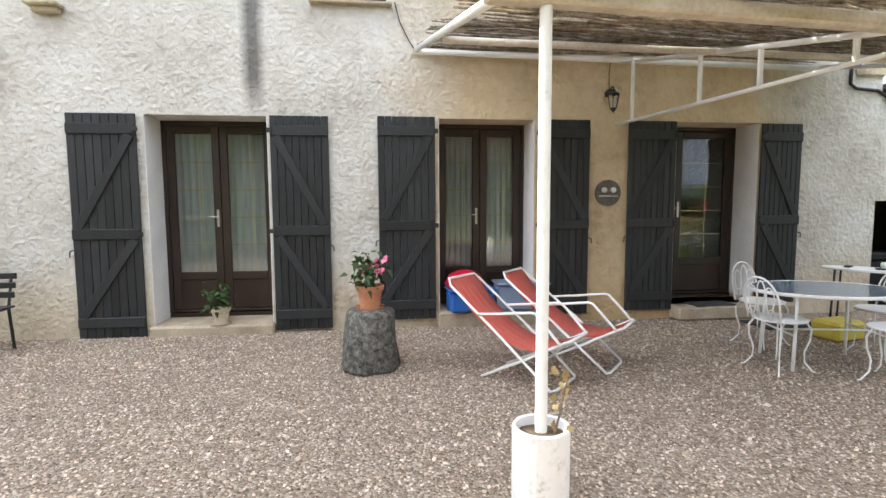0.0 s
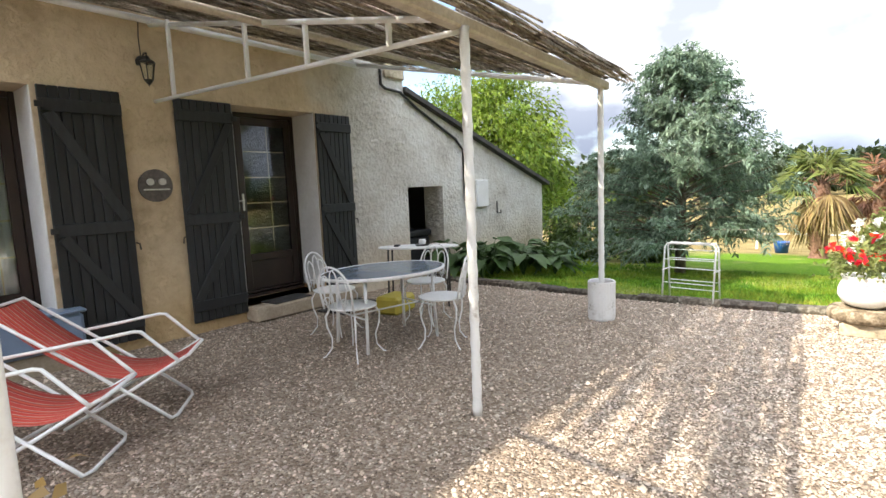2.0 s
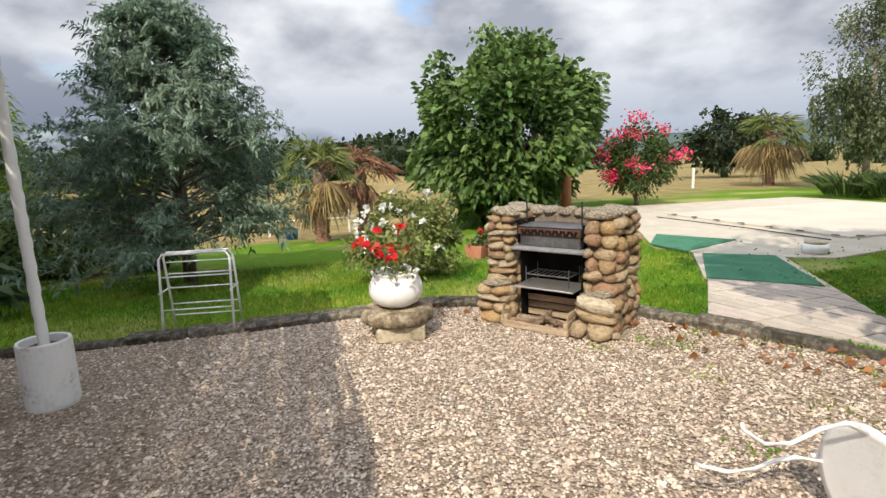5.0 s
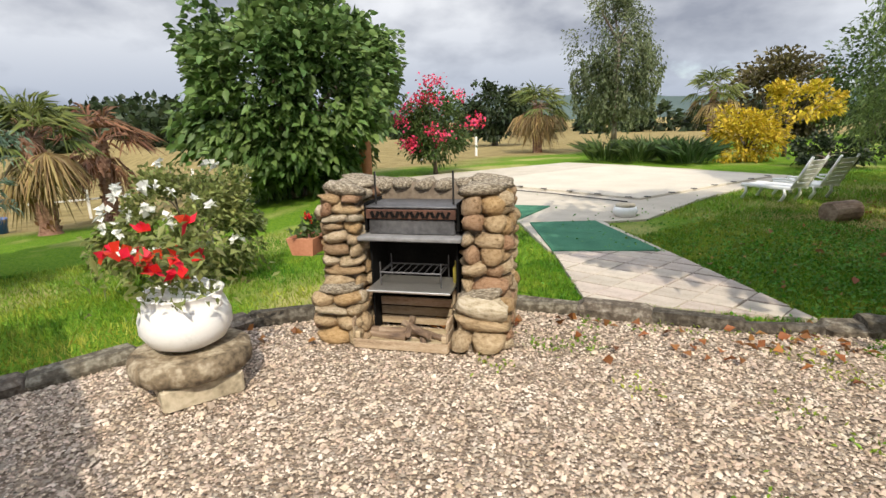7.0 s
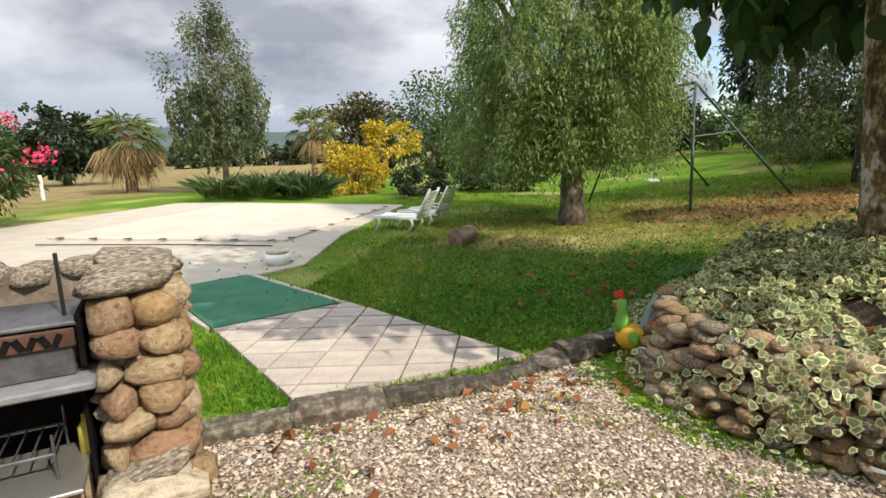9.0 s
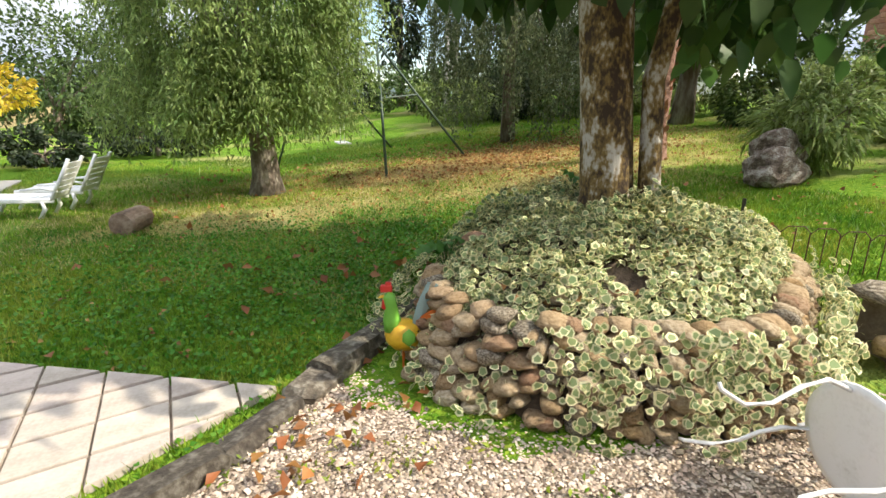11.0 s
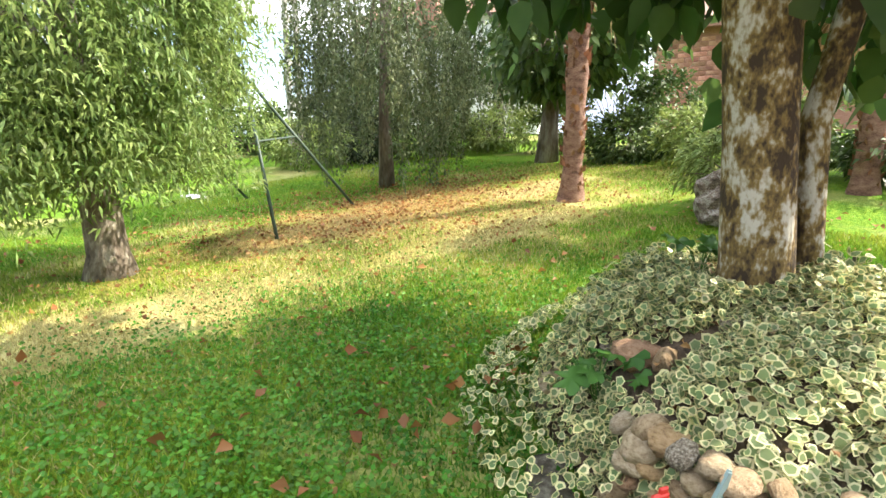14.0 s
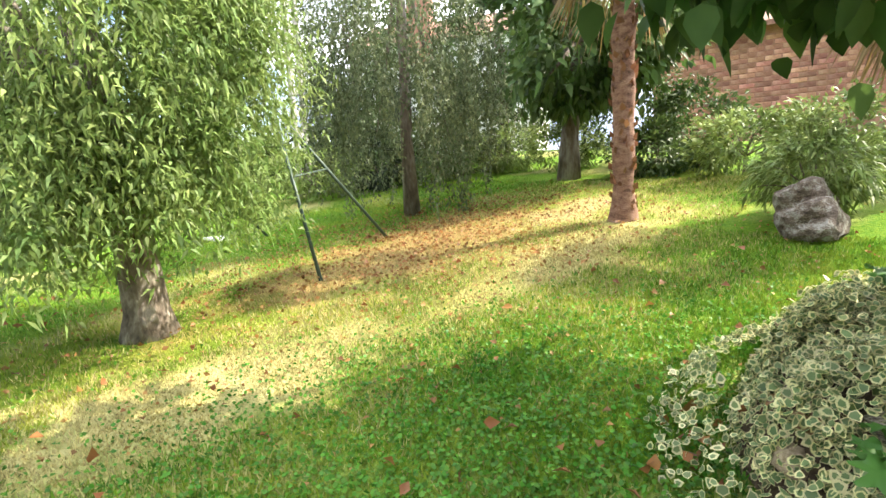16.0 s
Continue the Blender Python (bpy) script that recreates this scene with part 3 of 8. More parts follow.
def plaster_material():
    m = mat("roughcast_plaster", [(0.36, 0.33, 0.28), (0.56, 0.53, 0.48), (0.66, 0.645, 0.605)], 1.1, 0.95, 0.0, 9, spread=(0.30, 0.60))
    n, l = m.node_tree.nodes, m.node_tree.links
    b = n["Principled BSDF"]
    src = b.inputs["Base Color"].links[0].from_socket
    co = n.new("ShaderNodeTexCoord")
    sep = n.new("ShaderNodeSeparateXYZ"); l.new(co.outputs["Object"], sep.inputs[0])
    wob = n.new("ShaderNodeTexNoise"); wob.inputs["Scale"].default_value, wob.inputs["Detail"].default_value = 1.3, 5
    l.new(co.outputs["Object"], wob.inputs["Vector"])
    def band(socket, lo0, lo1, hi0, hi1, amp):
        ad = n.new("ShaderNodeMath"); ad.operation = "MULTIPLY_ADD"
        ad.inputs[1].default_value = amp
        l.new(wob.outputs["Fac"], ad.inputs[0]); l.new(socket, ad.inputs[2])
        up = n.new("ShaderNodeMapRange"); up.inputs["From Min"].default_value, up.inputs["From Max"].default_value = lo0, lo1
        dn = n.new("ShaderNodeMapRange"); dn.inputs["From Min"].default_value, dn.inputs["From Max"].default_value = hi1, hi0
        l.new(ad.outputs[0], up.inputs["Value"]); l.new(ad.outputs[0], dn.inputs["Value"])
        mu = n.new("ShaderNodeMath"); mu.operation = "MULTIPLY"
        l.new(up.outputs["Result"], mu.inputs[0]); l.new(dn.outputs["Result"], mu.inputs[1])
        return mu.outputs[0]
    # ochre tone over the middle bays
    och = n.new("ShaderNodeMix"); och.data_type = "RGBA"; och.blend_type = "MULTIPLY"
    bx = band(sep.outputs["X"], 0.5, 1.5, 5.0, 5.6, 1.2)
    l.new(bx, och.inputs["Factor"]); l.new(src, och.inputs["A"])
    och.inputs["B"].default_value = (1.0, 0.83, 0.60, 1)
    # grey rain streak from the gutter
    st = n.new("ShaderNodeMix"); st.data_type = "RGBA"; st.blend_type = "MULTIPLY"
    s1 = band(sep.outputs["X"], -1.55, -1.44, -1.36, -1.26, 0.12)
    s2 = band(sep.outputs["Z"], 2.45, 2.9, 9, 10, 0.3)
    sm = n.new("ShaderNodeMath"); sm.operation = "MULTIPLY"; l.new(s1, sm.inputs[0]); l.new(s2, sm.inputs[1])
    l.new(sm.outputs[0], st.inputs["Factor"]); l.new(och.outputs["Result"], st.inputs["A"])
    st.inputs["B"].default_value = (0.30, 0.30, 0.30, 1)
    # ochre and slightly darker towards the foot of the wall
    dp = n.new("ShaderNodeMix"); dp.data_type = "RGBA"; dp.blend_type = "MULTIPLY"
    d1 = band(sep.outputs["Z"], -2, -1, 0.55, 1.2, 0.6)
    l.new(d1, dp.inputs["Factor"]); l.new(st.outputs["Result"], dp.inputs["A"])
    dp.inputs["B"].default_value = (0.92, 0.83, 0.68, 1)
    l.new(dp.outputs["Result"], b.inputs["Base Color"])
    nb = n.new("ShaderNodeTexNoise"); nb.inputs["Scale"].default_value, nb.inputs["Detail"].default_value = 24, 4
    l.new(co.outputs["Object"], nb.inputs["Vector"])
    nb2 = n.new("ShaderNodeTexVoronoi"); nb2.inputs["Scale"].default_value = 15
    l.new(co.outputs["Object"], nb2.inputs["Vector"])
    ms = n.new("ShaderNodeMath"); ms.operation = "MULTIPLY_ADD"; ms.inputs[1].default_value = 0.5
    l.new(nb2.outputs["Distance"], ms.inputs[0]); l.new(nb.outputs["Fac"], ms.inputs[2])
    bp = n.new("ShaderNodeBump"); bp.inputs["Strength"].default_value, bp.inputs["Distance"].default_value = 0.75, 0.03
    l.new(ms.outputs[0], bp.inputs["Height"]); l.new(bp.outputs["Normal"], b.inputs["Normal"])
    return m


M["plaster"] = plaster_material()
M["smooth_white"] = mat("white_limewash", [(0.70, 0.69, 0.67), (0.82, 0.82, 0.81)], 3, 0.9, 0.2, 30)
M["interior"] = mat("interior_wall", [(0.30, 0.27, 0.23), (0.36, 0.33, 0.28)], 3, 0.9, 0.05, 30)
M["rooftile"] = mat("roof_tile", [(0.20, 0.10, 0.07), (0.36, 0.20, 0.14)], 3, 0.9, 0.5, 30)
DOORS = [(-2.60, -1.34, 0.06, 2.37), (0.52, 1.64, 0.13, 2.37), (3.38, 4.46, 0.17, 2.37)]
EAVE = 6.6
mb = MB()
wall_grid(mb, [-11, 6.1], [-0.3, EAVE], DOORS + [(-0.80, -0.04, 3.58, 4.7)], 0.0, 0.6)
wall_south = part("wall_south", mb, M["plaster"])
tagged(wall_south, "rough-cast grey-white plaster wall with an ochre-toned middle", "wall", kind="structure")
mb = MB()
mb.box(-11, 0.6, -0.3, -10.5, 8, EAVE); mb.box(5.6, 0.6, -0.3, 6.1, 8, EAVE); mb.box(-11, 8, -0.3, 6.1, 8.5, EAVE)
tagged(part("wall_rear", mb, M["plaster"]), "plain plaster side and rear walls of the house", "wall", kind="structure")
mb = MB()
mb.box(-10.5, 0.6, 2.9, 5.6, 8, 3.0)
tagged(part("ceiling", mb, M["interior"]), "plain ceiling over the ground floor rooms", "ceiling", kind="structure")
mb = MB()
mb.box(-10.5, 0.6, -0.1, 5.6, 8, 0.10)
tagged(part("floor", mb, M["interior"]), "dull tiled floor of the rooms inside", "floor", kind="structure")
mb = MB()
mb.box(-10.5, 3.6, 0.1, 5.6, 3.75, 2.9)
tagged(part("wall_inner", mb, M["interior"]), "beige partition wall inside the house", "wall", kind="structure")
mb = MB()
mb.add([(-11.4, -0.4, EAVE), (6.5, -0.4, EAVE), (6.5, 4.25, 8.2), (-11.4, 4.25, 8.2), (6.5, 8.9, EAVE), (-11.4, 8.9, EAVE),
        (-11.4, -0.4, EAVE - .12), (6.5, -0.4, EAVE - .12), (6.5, 8.9, EAVE - .12), (-11.4, 8.9, EAVE - .12)],
       [(0, 1, 2, 3), (3, 2, 4, 5), (6, 9, 8, 7), (0, 6, 7, 1), (5, 4, 8, 9), (1, 7, 8, 4, 2), (0, 3, 5, 9, 6)])
tagged(part("roof", mb, M["rooftile"]), "brown clay-tiled pitched roof of the house", "roof", kind="structure")

# lean-to beside the house
mb = MB()
LX0, LX1, LZ0, LZ1 = 6.1, 10.35, 2.80, 1.38
hx0, hx1, hz0, hz1 = 6.14, 6.99, 0.0, 1.42
def ltop(x):
    return LZ0 + (LZ1 - LZ0) * (x - LX0) / (LX1 - LX0)
for y, flip in ((0.05, False), (0.45, True)):
    for q in ([(LX0, -.6), (hx0, -.6), (hx0, ltop(hx0)), (LX0, ltop(LX0))],
              [(hx0, hz1), (hx1, hz1), (hx1, ltop(hx1)), (hx0, ltop(hx0))],
              [(hx0, -.6), (hx1, -.6), (hx1, hz0), (hx0, hz0)],
              [(hx1, -.6), (LX1, -.6), (LX1, ltop(LX1)), (hx1, ltop(hx1))]):
        f = [0, 1, 2, 3]
        mb.add([(a, y, b) for a, b in q], [f[::-1] if flip else f])
mb.add([(hx0, .05, hz0), (hx0, .45, hz0), (hx0, .45, hz1), (hx0, .05, hz1), (hx1, .05, hz0), (hx1, .45, hz0), (hx1, .45, hz1), (hx1, .05, hz1)],
       [(0, 1, 2, 3), (7, 6, 5, 4), (3, 2, 6, 7), (0, 4, 5, 1)])
mb.add([(LX1, .05, -.6), (LX1, 5, -.6), (LX1, 5, LZ1), (LX1, .05, LZ1)], [(0, 1, 2, 3)])
lean = part("wall_lean_to", mb, M["plaster"])
tagged(lean, "whitewashed sloping lean-to wall with a dark doorway", "wall", kind="structure")
M["slate"] = mat("dark_roof_edge", [(0.03, 0.028, 0.026), (0.09, 0.085, 0.08)], 6, 0.85, 0.5, 40)
mb = MB()
mb.add([(LX0, -.06, LZ0), (LX1 + .15, -.06, LZ1 - .03), (LX1 + .15, 5.2, LZ1 - .03), (LX0, 5.2, LZ0),
        (LX0, -.06, LZ0 + .07), (LX1 + .15, -.06, LZ1 + .04), (LX1 + .15, 5.2, LZ1 + .04), (LX0, 5.2, LZ0 + .07)],
       [(3, 2, 1, 0), (4, 5, 6, 7), (0, 1, 5, 4), (1, 2, 6, 5), (2, 3, 7, 6), (0, 4, 7, 3)])
tagged(part("roof_lean_to", mb, M["slate"]), "dark sloping roof edge of the lean-to", "roof", kind="structure")
mb = MB()
mb.box(6.1, 2.6, -.1, 10.3, 2.75, 2.4)
tagged(part("wall_lean_to_inner", mb, M["interior"]), "dim inner wall of the lean-to", "wall", kind="structure")

# ---- trees and shrubs ----
def crown_points(n, c, r, seed, clumps=40, hollow=0.55, spread=0.28, uneven=0.35):
    """Points of a crown gathered in clumps, with gaps and an uneven outline, and outward directions."""
    g = np.random.default_rng(seed)
    d = unit(g.normal(size=(clumps, 3)))
    d[:, 2] = np.maximum(d[:, 2], -0.85)
    rad = g.uniform(hollow, 1.0, clumps) ** 0.6
    rad *= np.array([1 + uneven * noise.noise(Vector((float(q[0]) * 1.9 + seed, float(q[1]) * 1.9, float(q[2]) * 1.9))) for q in d])
    cen = d * rad[:, None] * (1 - spread * 0.6)
    k = g.integers(0, clumps, n)
    p = cen[k] + np.clip(g.normal(size=(n, 3)), -1.55, 1.55) * spread * g.uniform(0.5, 1.1, clumps)[k][:, None] * 0.62
    out = unit(p + g.normal(size=(n, 3)) * 0.5)
    return np.asarray(c) + p * np.asarray(r), out


def limbs(mbt, base, tips, r0, rng, bend=0.15, n=7):
    base = Vector(base)
    for t in tips:
        t = Vector(t)
        mid = (base + t) / 2 + Vector((rng.uniform(-bend, bend), rng.uniform(-bend, bend), rng.uniform(0, bend)))
        pts = [base.lerp(mid, s).lerp(mid.lerp(t, s), s) for s in (0, .25, .5, .75, 1)]
        mbt.tube(pts, [r0 * (1 - 0.2 * i) for i in range(5)], n)


def tree(name, label, base, trunk_pts, trunk_r, bark, c, r, n, leaf, size, key, seed, clumps=45, droop=0.25, category="tree", spread=0.28, hollow=0.55, ntips=9, keep=None):
    rng = random.Random(seed)
    t = empty(name, pose(0, 0, 0), label, category)
    mbt = MB()
    pts = [Vector(base) + Vector(p) for p in trunk_pts]
    k = len(pts)
    mbt.tube(pts, [trunk_r * (1.35 if i == 0 else 1 - 0.45 * i / k) for i in range(k)], 12)
    C, D = crown_points(n, c, r, seed, clumps, hollow, spread=spread)
    if keep is not None:
        ok = keep(C)
        C, D = C[ok], D[ok]
    tips = [C[i] for i in np.random.default_rng(seed).integers(0, len(C), ntips)]
    if trunk_r >= .1:
        for tp in tips:
            lb = MB()
            limbs(lb, pts[-1], [tp], trunk_r * 0.42, rng)
            part("limb", lb, M[bark], t, smooth=True)
    else:
        limbs(mbt, pts[-1], tips, trunk_r * 0.42, rng)
    part("trunk", mbt, M[bark], t, smooth=True)
    blade = broad_leaves_mesh if size[1] > size[0] * .55 else leaves_mesh
    part("crown", blade(name + "_leaves", C, D, size[0], size[1], LEAF[key], droop, np.random.default_rng(seed + 1)), None, t)
    return t


tree("walnut_tree", "broad dark-green leafy tree with branches down to the grass", (13.42, -8.6, -.5), [(0, 0, 0), (.05, 0, .7), (0, .1, 1.4)], 0.16, "bark",
     (13.42, -8.65, 1.72), (2.05, 2.08, 2.25), 21000, "walnut", (0.17, 0.11), "walnut", 11, 160, 0.3, spread=0.19, hollow=0.6,
     keep=lambda C: ~((C[:, 2] < 1.0) & (C[:, 1] < -9.55) & (C[:, 0] < 13.6)))
tree("bamboo_clump", "tall bright yellow-green bamboo clump behind the lean-to", (14, 4.2, -.7), [(0, 0, 0), (0, 0, 1.5), (.1, 0, 3)], 0.08, "bark",
     (13.4, 4.0, 1.9), (2.4, 3.3, 2.95), 42000, "bamboo", (0.20, 0.06), "bamboo", 12, 130, 0.6, spread=0.24)
tree("crape_myrtle", "crape myrtle with green leaves under pink blossom", (13.6, -12.0, -.2), [(0, 0, 0), (.05, 0, .5), (.1, .1, .9)], 0.05, "bark",
     (13.6, -12.0, 1.0), (.9, .9, .9), 4800, "shrub", (0.11, 0.05), "shrub", 13, 46, 0.2)
tree("rose_bush", "bushy rose with small green leaves and white flowers", (8.2, -5.75, -.1), [(0, 0, 0), (0, 0, .2), (.03, 0, .35)], 0.03, "bark",
     (8.2, -5.75, .44), (.64, .68, .54), 9000, "shrub", (0.055, 0.03), "rose_leaf", 14, 60, 0.2, "shrub", spread=0.22)
tree("weeping_willow", "weeping tree with pale-green hanging foliage and a thick trunk", (4.22, -14.15, -.12), [(0, 0, 0), (.0, -.02, .35), (.03, 0, .9), (.1, 0, 1.8)], 0.22, "willow_bark",
     (4.45, -14.4, 3.0), (1.65, 1.7, 2.3), 24000, "willow", (0.075, 0.024), "willow", 15, 150, 0.8, spread=0.17, hollow=0.7)
tree("silver_birch", "weeping birch with fine grey-green leaves", (-.63, -16.1, .4), [(0, 0, 0), (.03, 0, 1.4), (-.03, 0, 3), (0, 0, 4.6)], 0.12, "bark",
     (-.6, -16.1, 4.0), (1.6, 1.6, 2.7), 9000, "birch", (0.055, 0.036), "birch", 16, 60, 0.5)
tree("birch_tree", "tall slender birch beyond the pool", (14.2, -19.3, -.2), [(0, 0, 0), (0, 0, 1.6), (0, 0, 3.6)], 0.08, "bark",
     (14.2, -19.3, 2.9), (1.5, 1.5, 2.3), 10000, "birch", (0.11, 0.06), "birch", 17, 55, 0.5, spread=0.24)
tree("oak_tree", "dark round oak at the edge of the field", (26.9, -25.2, -.9), [(0, 0, 0), (0, 0, 1.2)], 0.2, "bark",
     (26.9, -25.2, 1.6), (2.3, 2.3, 1.75), 3000, "dark", (0.28, 0.16), "dark", 18, 40)
tree("copper_tree", "rounded brown-green tree in the distance", (16.2, -34.8, -.9), [(0, 0, 0), (0, 0, 1.2)], 0.2, "bark",
     (16.2, -34.8, 1.9), (2.6, 2.6, 2.4), 5000, "dark", (0.26, 0.15), "copper", 19, 50)
tree("green_tree", "leafy light-green tree beyond the lawn", (11.4, -33, -.6), [(0, 0, 0), (0, 0, 1.4)], 0.2, "bark",
     (10.6, -33, 2.2), (3.4, 2.6, 2.8), 6500, "shrub", (0.24, 0.13), "shrub", 20, 60)
tree("yellow_broom", "bright yellow flowering shrub by the pool", (10.0, -19.1, 0), [(0, 0, 0), (0, 0, .3)], 0.05, "bark",
     (10.0, -19.1, .72), (1.0, 1.0, .75), 3600, "yellow", (0.11, 0.06), "yellow", 21, 34, 0.1, "shrub")
tree("yellow_tree", "yellow-leaved young tree behind the shrub", (9.9, -21, 0), [(0, 0, 0), (0, 0, .8)], 0.05, "bark",
     (9.6, -21.2, 1.5), (.95, .95, .55), 1500, "yellow", (0.13, 0.07), "yellow", 22, 18, 0.1, "tree")
tree("dark_shrub", "dense dark evergreen shrub on the lawn", (6.3, -20.3, 0), [(0, 0, 0), (0, 0, .3)], 0.05, "bark",
     (6.3, -20.3, .55), (1.25, 1.0, .65), 3000, "dark", (0.12, 0.07), "dark", 23, 30, 0.1, "shrub")
tree("dark_shrub", "dense dark evergreen shrub behind the lounger", (8.0, -18.4, 0), [(0, 0, 0), (0, 0, .2)], 0.05, "bark",
     (8.0, -18.4, .35), (.8, .8, .4), 2000, "dark", (0.10, 0.06), "dark", 24, 24, 0.1, "shrub")
tree("plane_tree", "tree with a leaning dark trunk and green crown", (-4.27, -15.2, .9), [(0, 0, 0), (-.06, 0, 1.0), (-.25, .05, 2.0), (-.3, 0, 2.8)], 0.2, "bark",
     (-4.2, -15.0, 4.6), (2.4, 2.3, 2.7), 12000, "walnut", (0.20, 0.12), "walnut", 25, 60, 0.35)
tree("flowering_bush", "light-green slender-leaved bush beside the rock", (-1.15, -10.25, .6), [(0, 0, 0), (0, 0, .3)], 0.03, "bark",
     (-1.15, -10.2, 1.15), (.62, .62, .55), 3200, "laurel", (0.13, 0.03), "laurel", 26, 30, 0.35, "shrub")
HEDGE = [(-3.2, -9.0), (-3.6, -10.4), (-4.2, -11.8), (-4.6, -13.4), (-5.6, -16.2), (-5.4, -17.8), (-5.0, -19.2)]
for i, (x, y) in enumerate(HEDGE):
    z = float(h(x, y))
    s = 0.55 + 0.35 * ((i * 37) % 10) / 10
    tree("laurel_shrub", "glossy mottled-green laurel shrub in the border", (x, y, z), [(0, 0, 0), (0, 0, .3)], 0.03, "bark",
         (x, y, z + s * .8), (.95, .95, s), 2600, "laurel", (0.12, 0.05), "laurel" if i % 3 else "shrub", 40 + i, 34, 0.2, "shrub")
for i, (x, y) in enumerate([(-3.0, -21.5), (-1.6, -25), (0.4, -28), (2.6, -30), (5.0, -31), (-4.4, -23.5)]):
    z = float(h(x, y))
    tree("hedge_bush", "dense clipped dark-green hedge bush", (x, y, z), [(0, 0, 0), (0, 0, .3)], 0.04, "bark",
         (x, y, z + .8), (1.7, 1.5, 1.0), 2600, "shrub", (0.16, 0.09), "shrub" if i % 2 else "dark", 60 + i, 36, 0.2, "hedge")
for i, (x, y, hh, rr) in enumerate([(0.5, -33, 7, 1.1), (-2.2, -29, 7.5, 1.0), (-6.5, -26, 7, 2.4), (-8, -20, 6.5, 2.4), (3.4, -37, 8, 2.4), (-7.5, -8.0, 5, 1.6), (-5.2, -6.8, 3.2, 1.3)]):
    z = float(h(x, y))
    tree("background_tree", "tall dark-green tree closing the garden", (x, y, z), [(0, 0, 0), (0, 0, hh * .3), (0, 0, hh * .5)], 0.16, "bark",
         (x, y, z + hh * .56), (rr, rr, hh * .46), 4200, "shrub", (0.2, 0.11), "dark" if i in (0, 1, 5) else "shrub", 80 + i, 50, 0.3)

# silvery feathery tree
def mimosa():
    g = np.random.default_rng(31)
    t = empty("mimosa_tree", pose(0, 0, 0), "silvery blue-green feathery mimosa tree on the lawn", "tree")
    bx, by, bz = 9.5, -2.95, float(h(9.5, -2.95))
    mbt = MB()
    mbt.tube([(bx, by, bz), (bx + .05, by, 1), (bx, by + .04, 2.2), (bx - .05, by, 3.3)], [.09, .07, .05, .02], 10)
    P, D = [], []
    for i in range(185):
        zz = g.uniform(.05, 3.3)
        a = g.uniform(0, 6.28)
        reach = (1.70 * (1 - max(0, (zz - .1) / 3.75) ** 1.15) + .16) * g.uniform(.62, 1.12)
        start = np.array([bx, by, min(max(zz - .25 * reach, .3), 3.15)])
        end = np.array([bx + math.cos(a) * reach, by + math.sin(a) * reach, zz + g.uniform(-.05, .22) * reach])
        mbt.tube([start, (start + end) / 2 + np.array([0, 0, .08 * reach]), end], [.014, .009, .004], 4, cap=False)
        # feathery sprays along the outer half of the branch
        for j in range(11):
            u = g.uniform(.30, 1.0)
            o = start + (end - start) * u + np.array([0, 0, .32 * reach * u * (1 - u)])
            d = unit(((end - start) / reach + g.normal(size=3) * .75 + np.array([0, 0, .25]))[None])[0]
            ln = g.uniform(.20, .40)
            m = 30
            q = np.linspace(0, 1, m)
            side = unit(np.cross(d, g.normal(size=3))[None])[0]
            sg = np.where(np.arange(m) % 2, 1, -1)[:, None]
            P.append(o + d * ln * q[:, None] - np.array([0, 0, .3]) * ln * (q ** 2)[:, None] + g.normal(size=(m, 3)) * .012)
            D.append(d * .7 + side * sg + g.normal(size=(m, 3)) * .25)
    P, D = np.concatenate(P), np.concatenate(D)
    part("trunk", mbt, M["bark"], t, smooth=True)
    part("crown", leaves_mesh("mimosa_leaves", P, D, 0.085, 0.026, LEAF["mimosa"], 0.35, g), None, t)
mimosa()


def curtains(tname, parent, c, r, n, drop, key, seed, size):
    """Hanging twigs round a crown."""
    g = np.random.default_rng(seed)
    P, D = [], []
    for i in range(n):
        a = g.uniform(0, 6.28)
        rr = g.uniform(.55, 1.08)
        z0 = c[2] + r[2] * g.uniform(-.75, .55) * math.sqrt(max(0.05, 1.2 - rr * rr))
        ln = drop * g.uniform(.5, 1.15)
        m = int(ln * 52)
        s = np.linspace(0, 1, m)
        q = np.stack([c[0] + r[0] * rr * math.cos(a) + .06 * np.sin(s * 5 + a), c[1] + r[1] * rr * math.sin(a) + .06 * np.cos(s * 4 + a), z0 - s * ln], 1)
        q += g.normal(size=q.shape) * 0.035
        P.append(q)
        D.append(g.normal(size=q.shape) * 0.7 + np.array([0, 0, -.8]))
    P, D = np.concatenate(P), np.concatenate(D)
    part("drooping_foliage", leaves_mesh(tname, P, D, size[0], size[1], LEAF[key], 0.3, g), None, parent)


